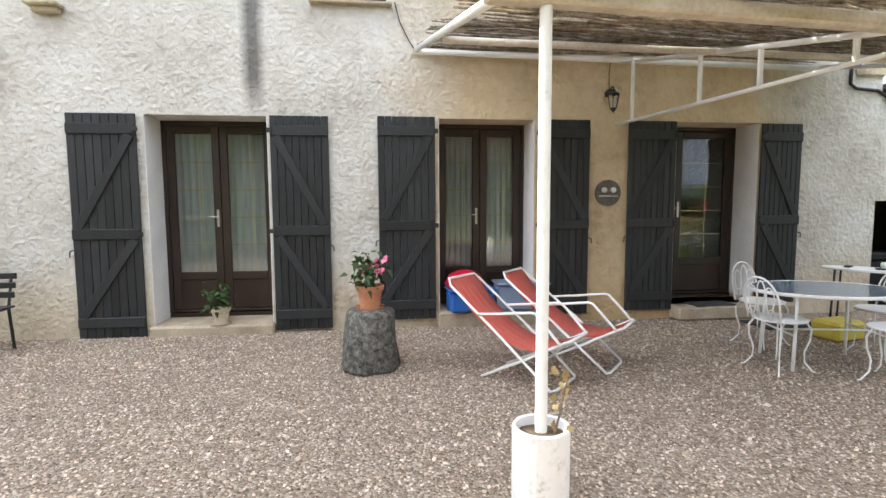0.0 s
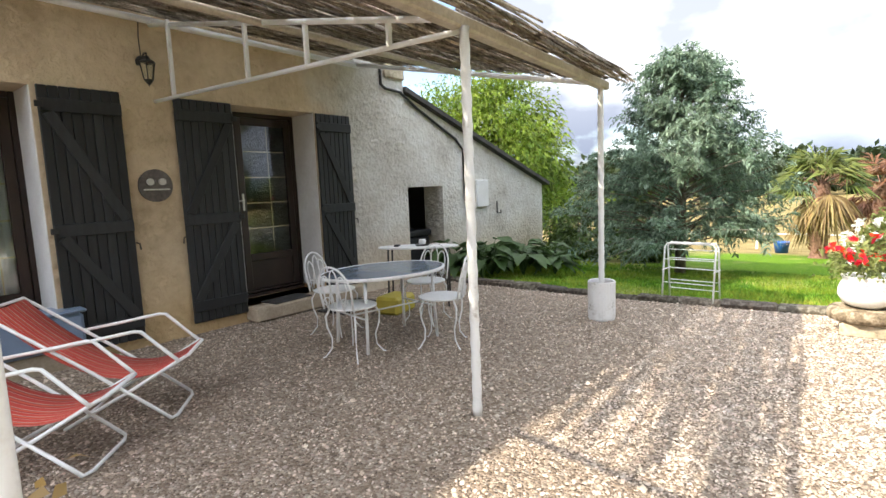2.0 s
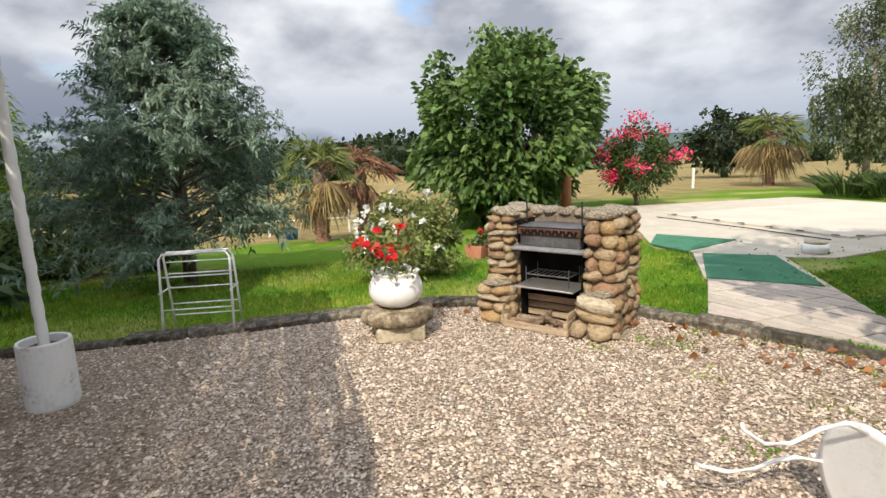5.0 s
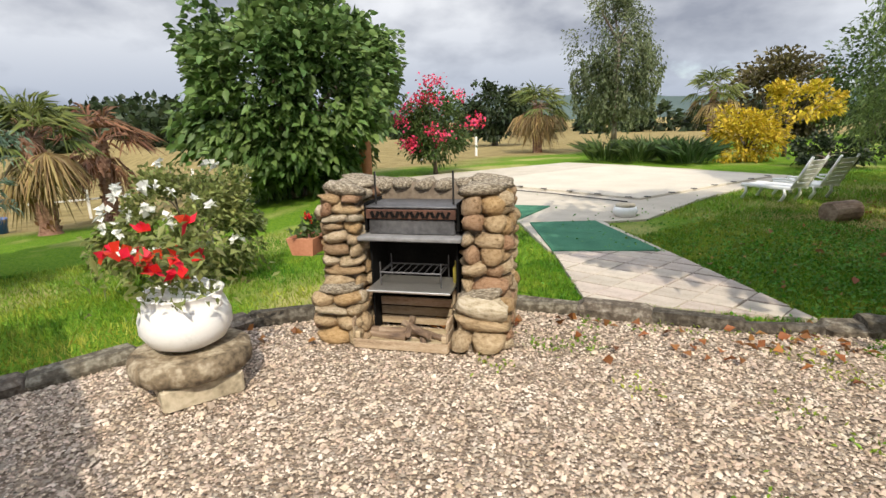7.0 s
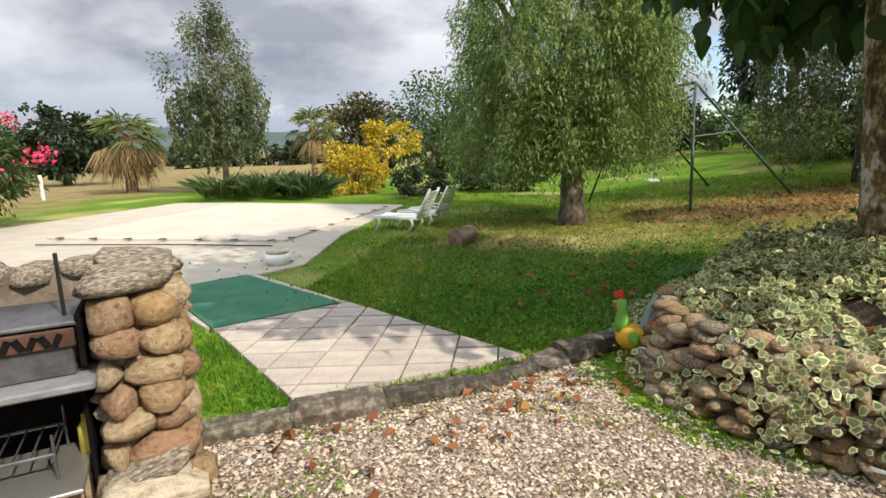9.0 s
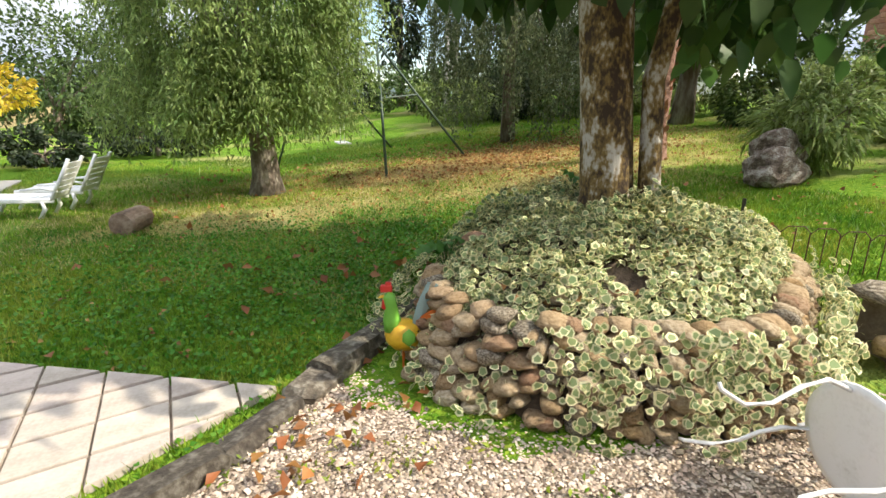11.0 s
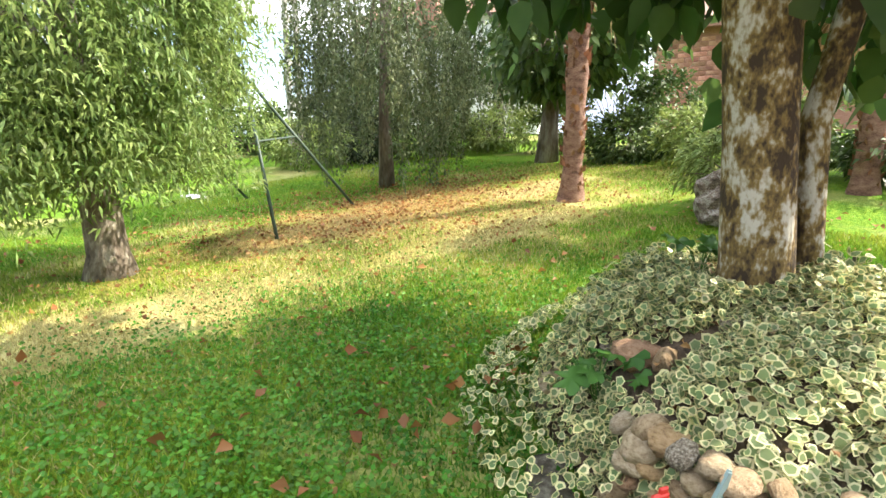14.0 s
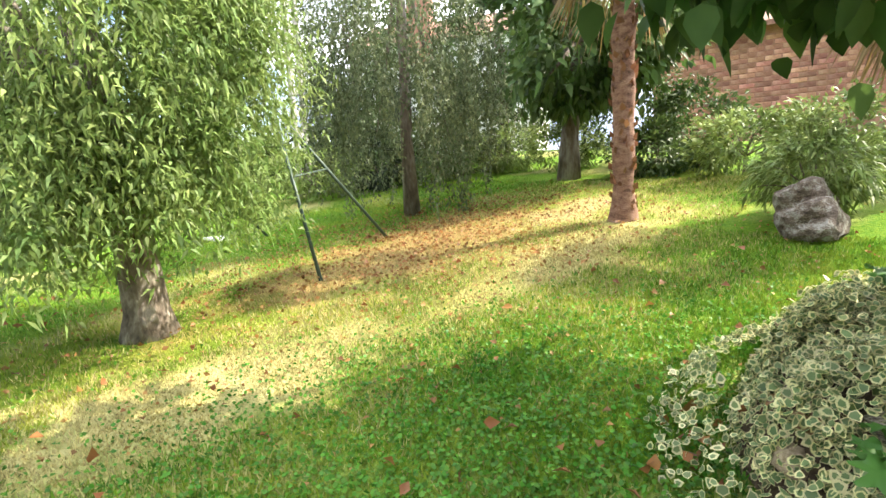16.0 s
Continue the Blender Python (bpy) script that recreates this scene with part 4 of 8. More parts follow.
def tassels(tname, parent, c, r, groups, strands, drop, floor_z, key, seed, size):
    """Bunches of curling twigs that arch outwards from a crown and hang down."""
    g = np.random.default_rng(seed)
    P, D = [], []
    for i in range(groups):
        a, el = g.uniform(0, 6.28), g.uniform(-.5, 1.0)
        rr = math.sqrt(max(.12, 1 - max(el, -.25) ** 2)) * g.uniform(.72, 1.0)
        if i % 5 < 2:
            el, rr = g.uniform(-.9, -.5), g.uniform(.2, 1.0)
        o = np.array([c[0] + r[0] * rr * math.cos(a) * .82, c[1] + r[1] * rr * math.sin(a) * .82, c[2] + r[2] * el * .8])
        o += g.normal(size=3) * np.array([.14, .14, .12])
        reach = g.uniform(.45, 1.2)
        for j in range(strands):
            aa = a + g.normal(0, .38)
            ln = drop * reach * g.uniform(.5, 1.2)
            ln = min(ln, max(.15, o[2] - floor_z - g.uniform(0, .35)))
            out = g.uniform(.12, .42)
            m = max(8, int(ln * 46))
            s = np.linspace(0, 1, m)
            bow = out * np.sin(s * 1.45)
            curl = .035 * np.sin(s * 9 + aa * 3)
            q = np.stack([o[0] + math.cos(aa) * bow - math.sin(aa) * curl, o[1] + math.sin(aa) * bow + math.cos(aa) * curl, o[2] + .18 * np.sin(s * 2.6) - s ** 1.3 * ln], 1)
            P.append(q + g.normal(size=q.shape) * np.array([.042, .042, .03]) + g.normal(size=3) * np.array([.12, .12, .10]))
            D.append(g.normal(size=q.shape) * 1.0 + np.array([math.cos(aa) * .35, math.sin(aa) * .35, -.45]))
    P, D = np.concatenate(P), np.concatenate(D)
    part("drooping_foliage", leaves_mesh(tname, P, D, size[0], size[1], LEAF[key], 0.35, g), None, parent)


wil = bpy.data.objects["weeping_willow"]
tassels("willow_twigs", wil, (4.45, -14.35, 2.75), (1.85, 1.9, 2.2), 190, 14, 1.15, .55, "willow", 33, (0.08, 0.024))
bir = bpy.data.objects["silver_birch"]
curtains("birch_twigs", bir, (-.6, -16.1, 3.6), (1.6, 1.6, 2.0), 230, 1.9, "birch", 34, (0.065, 0.04))
brt = bpy.data.objects["birch_tree"]
curtains("birch_tree_twigs", brt, (14.2, -19.3, 2.6), (1.25, 1.25, 1.9), 90, 1.2, "birch", 35, (0.11, 0.06))


def linden():
    t = empty("linden_tree", pose(0, 0, 0), "old mottled-bark lime tree with large dark leaves", "tree")
    mbt = MB()
    mbt.tube([(2.56, -8.87, .35), (2.55, -8.87, .75), (2.59, -8.90, 1.3), (2.63, -8.94, 1.9), (2.66, -8.95, 2.6)], [.20, .155, .145, .15, .13], 18)
    limbs(mbt, (2.64, -8.94, 2.3), [(3.6, -9.6, 3.2), (2.0, -10.0, 3.6), (3.4, -8.0, 3.4), (1.4, -8.8, 3.3), (2.7, -8.6, 4.4)], .08, random.Random(4))
    part("trunk", mbt, M["lime_bark"], t, smooth=True)
    mbt = MB()
    mbt.tube([(2.38, -8.72, .4), (2.37, -8.72, .8), (2.40, -8.75, 1.4), (2.34, -8.66, 2.0), (2.2, -8.5, 2.7)], [.085, .065, .06, .06, .05], 12)
    part("trunk", mbt, M["lime_bark"], t, smooth=True)
    g = np.random.default_rng(36)
    C, D = crown_points(12000, (2.5, -8.9, 3.9), (2.3, 2.2, 1.85), 36, 110, 0.5, spread=0.26)
    lowest = 1.75 + 0.25 * np.hypot(C[:, 0] - 2.4, C[:, 1] + 8.8) * 0.35
    keep = C[:, 2] > lowest
    C, D = C[keep], D[keep]
    # low boughs round the trunk
    for bx, by, bz, s in ((2.75, -9.55, 2.2, .24), (2.1, -9.2, 2.1, .28), (3.05, -9.3, 2.35, .26), (1.75, -8.75, 1.75, .34), (1.5, -8.3, 1.8, .34), (2.05, -8.25, 1.95, .3), (2.6, -8.1, 2.1, .3), (3.3, -8.4, 2.3, .3), (2.9, -10.3, 2.5, .3), (3.3, -10.0, 2.55, .3), (1.7, -9.4, 2.35, .3), (2.9, -9.9, 2.12, .18), (2.65, -9.68, 2.08, .2), (2.4, -9.45, 2.1, .2), (2.05, -9.5, 2.3, .2), (1.85, -8.75, 1.78, .2)):
        q = np.array([bx, by, bz]) + g.normal(size=(44, 3)) * s * np.array([1, 1, .45])
        C = np.concatenate([C, q]); D = np.concatenate([D, g.normal(size=(44, 3)) * .6 + np.array([0, 0, -.9])])
    part("crown", broad_leaves_mesh("linden_leaves", C, D, 0.15, 0.125, LEAF["lime"], 0.3, g), None, t)
linden()


def palm(name, label, x, y, z, height, r, fr, nf, dead, key, seed, fiber=True, skirt=0, crown=True):
    """Fan palm: shaggy trunk, fan-shaped fronds of pleated fingers on stalks."""
    g = np.random.default_rng(seed)
    t = empty(name, pose(x, y, z), label, "palm tree")
    mbt = MB()
    k = 14
    mbt.lathe([(r * (1.45 if i == 0 else 1.0 + .12 * math.sin(i * 2.1)), height * i / k) for i in range(k + 1)], 14, jitter=.12)
    part("trunk", mbt, M["palm_bark"], t, smooth=True)
    # stubs of old leaf bases
    P, D = [], []
    m = int(60 * height)
    a = g.uniform(0, 6.28, m)
    zz = g.uniform(.1, height, m)
    P = np.stack([np.cos(a) * r * .9, np.sin(a) * r * .9, zz], 1)
    D = np.stack([np.cos(a) * .5, np.sin(a) * .5, np.full(m, .9)], 1)
    tagged(part("bark_fibre", leaves_mesh(name + "_bases", P, D, 0.11, 0.07, LEAF["palm_brown"], 0, g, 0.1), None, t), kind="stuff")
    def fans(n, up0, up1, lk, droop, nm):
        C, DD = [], []
        mbs = MB()
        for i in range(n):
            a = g.uniform(0, 6.28)
            el = g.uniform(up0, up1)
            d = np.array([math.cos(a) * math.cos(el), math.sin(a) * math.cos(el), math.sin(el)])
            s0 = np.array([0, 0, height - .05])
            s1 = s0 + d * fr * g.uniform(.42, .6) + np.array([0, 0, -.05])
            mbs.tube([s0, (s0 + s1) / 2 + np.array([0, 0, .03]), s1], [.012, .008, .006], 4, cap=False)
            side = np.cross(d, [0, 0, 1.0]); side /= max(np.linalg.norm(side), 1e-6)
            for q in np.linspace(-1.35, 1.35, 17):
                C.append(s1)
                DD.append(d * math.cos(q) + side * math.sin(q) + np.array([0, 0, -droop * .5]))
        part("stalk", mbs, M["palm_bark"], t)
        part("fronds" if nm == "green" else "dead_fronds", leaves_mesh(name + nm, np.array(C), np.array(DD), fr * .62, 0.045, LEAF[lk], droop, g, .3), None, t)
    if crown:
        fans(nf, -.15, 1.35, key, .35, "green")
        if dead:
            fans(dead, -1.25, -.25, "palm_dead" if key == "palm" else "palm_brown", .5, "dead")
    return t


palm("fan_palm", "fan palm with yellow-green fronds and drooping dead leaves", 15.4, -4.5, -.72, 1.85, .17, 1.05, 30, 14, "palm", 51)
palm("fan_palm", "dying fan palm with brown withered fronds", 17.3, -5.6, -.85, 1.9, .14, 1.05, 14, 10, "palm_brown", 52)
palm("fan_palm", "fan palm with hanging yellow skirts beyond the pool", 18.0, -19.7, -.4, 2.0, .16, 1.15, 26, 26, "palm", 53)
palm("fan_palm", "distant fan palm behind the yellow shrub", 15.0, -26.5, -.3, 2.4, .12, 1.1, 20, 8, "palm", 54)
palm("fan_palm", "fan palm with a reddish fibrous trunk and brown skirt", -.86, -12.2, .55, 3.35, .135, .95, 26, 5, "palm", 55)
palm("fan_palm", "fan palm with a shaggy grey-brown trunk", -2.5, -9.35, .68, 3.0, .13, 1.2, 22, 10, "palm", 56)

for i, (x, y, rr, hh) in enumerate(((11.2, -.4, .95, 1.1), (12.3, .6, 1.0, 1.4), (11.6, -1.6, .7, .7), (13.6, -.6, 1.0, 1.5))):
    z = float(h(x, y))
    tree("garden_shrub", "leafy green shrub between the lean-to and the mimosa", (x, y, z), [(0, 0, 0), (0, 0, .3)], 0.03, "bark",
         (x, y, z + hh * .55), (rr, rr, hh * .6), 2600, "shrub", (0.14, 0.06), "bamboo" if i % 2 else "shrub", 180 + i, 36, 0.25, "shrub")

for i, (x, y, rr, hh, key) in enumerate(((-3.6, -18.6, 1.1, 1.7, "shrub"), (-2.6, -19.6, 1.0, 1.3, "dark"), (-1.2, -20.2, 1.2, 1.2, "laurel"), (-5.4, -13.0, 1.0, 1.6, "shrub"), (-6.6, -15.0, 1.4, 2.6, "shrub"), (-6.2, -18.5, 1.5, 2.8, "birch"))):
    z = float(h(x, y))
    tree("border_shrub", "dense leafy green shrub at the back of the lawn", (x, y, z), [(0, 0, 0), (0, 0, .3)], 0.03, "bark",
         (x, y, z + hh * .52), (rr, rr, hh * .58), 3200, "shrub", (0.13, 0.06), key, 210 + i, 40, 0.25, "shrub")

# yucca by the pool and broad-leaved plants at the lean-to
def tuft(name, label, x, y, z, n, ln, wd, spread, key, seed, cat, up=1.0):
    g = np.random.default_rng(seed)
    t = empty(name, pose(x, y, z), label, cat)
    a = g.uniform(0, 6.28, n)
    rr = spread * np.sqrt(g.uniform(0, 1, n))
    C = np.stack([np.cos(a) * rr, np.sin(a) * rr, np.zeros(n)], 1)
    D = np.stack([np.cos(a) * g.uniform(.2, 1, n), np.sin(a) * g.uniform(.2, 1, n), np.full(n, up)], 1)
    part("foliage", leaves_mesh(name + "_leaves", C, D, ln, wd, LEAF[key], .3, g, .3), None, t)
    return t


for i, (x, y) in enumerate([(11.9, -17.3), (11.1, -17.9), (12.7, -17.0), (10.6, -17.6), (12.2, -18.4)]):
    tuft("yucca", "spiky blue-green yucca beside the pool", x, y, 0, 190, .9, .05, .4, "hosta" if i % 2 else "shrub", 70 + i, "plant")
def broad_leaf_plant(x, y, z, n, seed, size):
    """Clump of long-stalked broad oval leaves with a folded midrib and wavy edge."""
    g = random.Random(seed)
    t = empty("broad_leaf_plant", pose(x, y, z, 0, 0, g.uniform(0, 360)), "dark green broad-leaved plant at the foot of the wall", "plant")
    for i in range(n):
        a, lean = g.uniform(0, 6.28), g.uniform(.25, 1.0)
        ln = size * g.uniform(.55, 1.0)
        tip = Vector((math.cos(a) * lean * ln * .6, math.sin(a) * lean * ln * .6, ln * (1.05 - .45 * lean)))
        stalk = MB()
        stalk.tube([(0, 0, 0), tuple(tip * .5 + Vector((0, 0, .05))), tuple(tip)], [.008, .006, .004], 4, cap=False)
        part("stalk", stalk, LEAF["hosta"], t)
        out = Vector((math.cos(a), math.sin(a), .35 - .5 * lean)).normalized()
        sd = out.cross(Vector((0, 0, 1))).normalized()
        up = sd.cross(out)
        L, Wd = size * g.uniform(.50, .75), size * g.uniform(.15, .22)
        vs, k = [], 6
        for j in range(k + 1):
            u = j / k
            w = Wd * math.sin(math.pi * (.06 + .94 * u) ** .75) ** .8 if j < k else .002
            c = tip + out * L * u - Vector((0, 0, .42 * L * u * u))
            wv = .012 * math.sin(j * 2.2 + i)
            vs += [c - sd * w + up * (w * .35 + wv), c, c + sd * w + up * (w * .35 - wv)]
        leaf = MB()
        leaf.add(vs, [(j * 3 + q, j * 3 + q + 1, j * 3 + q + 4, j * 3 + q + 3) for j in range(k) for q in (0, 1)])
        part("leaf", leaf, LEAF["hosta"], t, smooth=True)


for i, (x, y, sz) in enumerate([(6.85, -.25, .62), (7.15, -.75, .55), (7.6, -.4, .66), (7.45, -1.15, .52), (8.0, -.8, .60), (8.35, -.45, .55), (7.85, -1.5, .46), (8.7, -.95, .5), (6.75, -.85, .5), (9.2, -.6, .5)]):
    broad_leaf_plant(x, y, float(h(x, y)), 20, 90 + i, sz)

# far woods and hills
def far_woods():
    g = np.random.default_rng(61)
    C, D = [], []
    for i in range(330):
        a = g.uniform(-1.75, .55)
        d = g.uniform(75, 130)
        x, y = 5 + d * math.cos(a), -6 + d * math.sin(a)
        s = g.uniform(2.0, 4.2)
        if -1.35 < a < -.33:
            if g.uniform() < .55:
                continue
            s *= .55
        m = 130
        q = g.normal(size=(m, 3)); q = unit(q) * g.uniform(.5, 1.0, (m, 1))
        C.append(np.array([x, y, float(h(x, y)) + s * .85]) + q * np.array([s, s, s * .95]))
        D.append(q + g.normal(size=(m, 3)) * .4)
    ob = new("far_woods", leaves_mesh("far_woods", np.concatenate(C), np.concatenate(D), 1.25, .9, LEAF["dark"], .1, g, .2))
    tagged(ob, "dark green woods at the far edge of the field", "woods", kind="stuff")
far_woods()
M["hill"] = mat("wooded_hill", [(0.045, 0.075, 0.07), (0.075, 0.11, 0.095)], .03, .95, 0, .4)
mb = MB()
k = 90
pts = []
for i in range(k + 1):
    a = -2.1 + 2.9 * i / k
    hh = 17 + 9 * noise.noise(Vector((i * .09, 0, 0))) + 3 * noise.noise(Vector((i * .4, 2, 0)))
    c, s = math.cos(a), math.sin(a)
    pts += [(420 * c, 420 * s, -8), (560 * c, 560 * s, hh), (700 * c, 700 * s, -8)]
fs = []
for i in range(k):
    for j in (0, 1):
        fs.append((i * 3 + j, (i + 1) * 3 + j, (i + 1) * 3 + j + 1, i * 3 + j + 1))
mb.add(pts, fs)
tagged(part("backdrop_hills", mb, M["hill"], smooth=True), "low blue-green wooded hills on the horizon", "hills", kind="structure")

# ---- doors, shutters, wall fittings ----
def glass_material(name, tint=(0.9, 0.95, 0.93)):
    m = bpy.data.materials.new(name)
    m.use_nodes = True
    b = m.node_tree.nodes["Principled BSDF"]
    b.inputs["Base Color"].default_value = (*tint, 1)
    b.inputs["Transmission Weight"].default_value, b.inputs["Roughness"].default_value, b.inputs["IOR"].default_value = 1.0, 0.02, 1.52
    return m


def plain(name, col, rough=0.5, metal=0.0):
    return mat(name, [tuple(c * 0.85 for c in col), col], 8, rough, 0.05, 60, metal)


M["glass"] = glass_material("window_glass")
M["gold"] = plain("brass_bar", (0.78, 0.66, 0.36), 0.4, 0.1)
M["black_iron"] = plain("black_iron", (0.018, 0.018, 0.018), 0.5)
M["chrome"] = plain("pale_metal", (0.62, 0.60, 0.56), 0.35, 0.8)
M["curtain"] = mat("sheer_curtain", [(0.66, 0.67, 0.68), (0.82, 0.82, 0.82)], 2, 0.9, 0.1, 30, stretch=(14, 1, 1), sub=0.45)
M["sill"] = mat("stone_sill", [(0.30, 0.24, 0.17), (0.48, 0.40, 0.30)], 5, 0.9, 0.5, 40)
M["dark_curtain"] = plain("dark_door_curtain", (0.10, 0.085, 0.06), 0.8)


def shutter(x0, x1, z0, z1, lean_right, label):
    """Ledged and braced plank shutter folded back on the wall."""
    w, hh = x1 - x0, z1 - z0
    s = empty("shutter", pose(x0, -0.035, z0), label, "shutter", "window shutters")
    n = 8
    for i in range(n):
        mbp = MB()
        mbp.box(w * i / n + .002, -.012, 0, w * (i + 1) / n - .002, .012, hh, .005)
        part("plank", mbp, M["shutter"], s)
    ledges = []
    for zc in (hh - .16, hh * .47, .17):
        mbp = MB()
        mbp.box(.004, -.034, zc - .055, w - .004, -.0125, zc + .055, .006)
        ledges.append(part("ledge", mbp, M["shutter"], s))
    for za, zb in ((hh * .47 + .06, hh - .22), (.23, hh * .47 - .06)):
        xa, xb = (w - .06, .06) if lean_right else (.06, w - .06)
        a, b = Vector((xa, 0, za)), Vector((xb, 0, zb))
        d = b - a
        mbp = MB()
        ang = math.degrees(math.atan2(d.z, d.x))
        m = pose(a.x, -.0235, a.z, 0, -ang, 0)
        mbp.box(0, -.0105, -.045, d.length, .0105, .045, .005, m)
        part("brace", mbp, M["shutter"], s)
    hx = w if lean_right is False else 0
    for lg_, zc in zip(ledges, (hh - .16, hh * .47)):
        mbp = MB()
        mbp.box(hx - .03, -.05, zc - .025, hx + .03, -.036, zc + .025, .004)
        part("hinge", mbp, M["black_iron"], lg_, "black iron hinge")
    mbp = MB()
    ex = 0 if hx else w
    mbp.tube([(ex, -.01, hh * .40), (ex + (-.03 if ex == 0 else .03), -.02, hh * .395), (ex + (-.035 if ex == 0 else .035), -.02, hh * .37)], .007, 6)
    part("catch", mbp, M["black_iron"], s, "black iron wall catch")
    return s


LB = "black-painted plank shutter folded open against the wall"
for a, b, z0, z1, lr in ((-3.34, -2.66, .0, 2.37, False), (-1.31, -.69, .03, 2.37, True), (-.16, .48, .10, 2.38, False),
                         (1.67, 2.29, .10, 2.37, True), (2.76, 3.36, .12, 2.37, False), (4.46, 5.0, .16, 2.36, True)):
    shutter(a, b, z0, z1, lr, LB)


def french_door(n, x0, x1, z0, z1, y, leaves, label, curtain=True):
    d = empty("door_%d" % n, pose(0, y, 0), label, "french door", kind="structure")
    fr = .05
    for q in ((x0, z0, x0 + fr, z1), (x1 - fr, z0, x1, z1), (x0 + fr, z1 - fr, x1 - fr, z1)):
        mbp = MB(); mbp.box(q[0], -.03, q[1], q[2], .05, q[3], .006)
        part("door_frame", mbp, M["brown"], d)
    mbp = MB(); mbp.box(x0 + fr, -.03, z0, x1 - fr, .05, z0 + .03, .004)
    part("threshold", mbp, M["brown"], d)
    k = leaves
    iw = (x1 - x0 - 2 * fr) / k
    for i in range(k):
        a, b = x0 + fr + iw * i + .003, x0 + fr + iw * (i + 1) - .003
        zb, zt = z0 + .035, z1 - fr - .004
        leaf = MB()
        st, pz = .085, z0 + .47
        leaf.box(a, -.02, zb, a + st, .025, zt, .006); leaf.box(b - st, -.02, zb, b, .025, zt, .006)
        leaf.box(a + st, -.02, zt - .09, b - st, .025, zt, .006); leaf.box(a + st, -.02, pz - .09, b - st, .025, pz, .006)
        leaf.box(a + st, -.005, zb, b - st, .012, pz - .09, .004)
        L = part("leaf", leaf, M["brown"], d, "dark brown glazed door leaf")
        g = MB(); g.box(a + st, .006, pz, b - st, .012, zt - .09)
        gp = part("pane", g, M["glass"], L, "clear glass pane"); gp.visible_shadow = False
        bars = MB()
        cx = (a + b) / 2
        for j in range(1, 5):
            zc = pz + (zt - .09 - pz) * j / 5
            mbb = MB(); mbb.box(a + st, .0135, zc - .006, b - st, .019, zc + .006)
            part("glazing_bar", mbb, M["gold"], L)
        mbb = MB(); mbb.box(cx - .005 + .06, .0195, pz, cx + .005 + .06, .024, zt - .09)
        part("glazing_bar", mbb, M["gold"], L)
        if (i == 0 and k == 2) or k == 1:
            hd = MB()
            hx = b - .04 if k == 2 else a + .04
            hd.box(hx - .014, -.028, z0 + 1.0, hx + .014, -.02, z0 + 1.2, .003)
            hd.tube([(hx, -.03, z0 + 1.12), (hx, -.06, z0 + 1.12), (hx - .09, -.06, z0 + 1.115)], .008, 8)
            part("door_handle", hd, M["chrome"], L, "pale metal lever handle")
    if curtain:
        for a, b in ((x0 + .06, x0 + .04 + iw), (x1 - .04 - iw, x1 - .06)):
            c = MB()
            m = 26
            vs = []
            for i in range(m + 1):
                xx = a + (b - a) * i / m
                yy = .075 + .018 * math.sin(i * 1.7)
                vs += [(xx, yy, z0 + .05), (xx, yy, z1 - .06)]
            c.add(vs, [(2 * i, 2 * i + 2, 2 * i + 3, 2 * i + 1) for i in range(m)])
            cu = part("curtain", c, M["curtain"], None, smooth=True, at=pose(0, y, 0))
            tagged(cu, "sheer white curtain hanging behind the glass", "curtain")


french_door(1, -2.60, -1.34, .16, 2.37, .46, 2, "brown double french door with sheer curtains")
french_door(2, .52, 1.64, .16, 2.37, .46, 2, "brown double french door behind the deckchairs")
french_door(3, 3.60, 4.46, .22, 2.37, .46, 1, "brown glazed door standing in a deep opening", False)
mb = MB(); mb.box(3.38, .42, .2, 3.60, .48, 2.37, .01)
tagged(part("trim", mb, M["dark_curtain"]), "dark panel beside the glazed door", "trim", kind="structure")
for i, (x0, x1, z0, z1) in enumerate(DOORS):
    mb = MB()
    mb.box(x0 - .02, -.22 if i == 2 else -.10, z0 - .16, x1 + (.45 if i == 2 else .02), .42, z0 + (.0 if i == 2 else .05), .02)
    st = part("door_step", mb, M["sill"])
    tagged(st, "worn ochre stone doorstep below the glazed door", "step", kind="structure")
    mb = MB()
    mb.box(x0, .425, z0 - .1, x1, .54, z0 + .0 + (.04 if i == 2 else .09))
    tagged(part("sill", mb, M["brown"]), "brown sill board below the door", "sill", kind="structure")
    mb = MB()
    mb.box(x0 + .0005, .004, z0 + .05, x0 + .008, .425, z1 - .002); mb.box(x1 - .008, .004, z0 + .05, x1 - .0005, .425, z1 - .002)
    tagged(part("reveal", mb, M["smooth_white"]), "limewashed white reveal beside the door", "reveal", kind="structure")

# upper window
w = empty("window_1", pose(0, .2, 0), "small upper window with a pale sill", "window", kind="structure")
mb = MB(); mb.box(-.80, -.02, 3.58, -.04, .03, 3.63, .005); mb.box(-.80, -.02, 3.63, -.75, .03, 4.7); mb.box(-.09, -.02, 3.63, -.04, .03, 4.7); mb.box(-.45, -.02, 3.63, -.39, .03, 4.7)
part("window_frame", mb, M["shutter"], w)
mb = MB(); mb.box(-.75, .0, 3.63, -.09, .006, 4.7)
part("pane", mb, M["glass"], w, "clear glass pane")
mb = MB(); mb.box(-.86, -.08, 3.55, .02, .0, 3.585, .01)
tagged(part("sill", mb, M["sill"]), "thin stone window sill under the upper window", "sill", kind="structure")
mb = MB()
mb.box(-3.60, -.16, 3.40, -3.28, .0, 3.435, .012); mb.box(-3.56, -.10, 3.35, -3.32, .0, 3.40, .012)
tagged(part("stone_bracket", mb, M["old_stone"]), "small stone bracket jutting from the wall", "bracket")

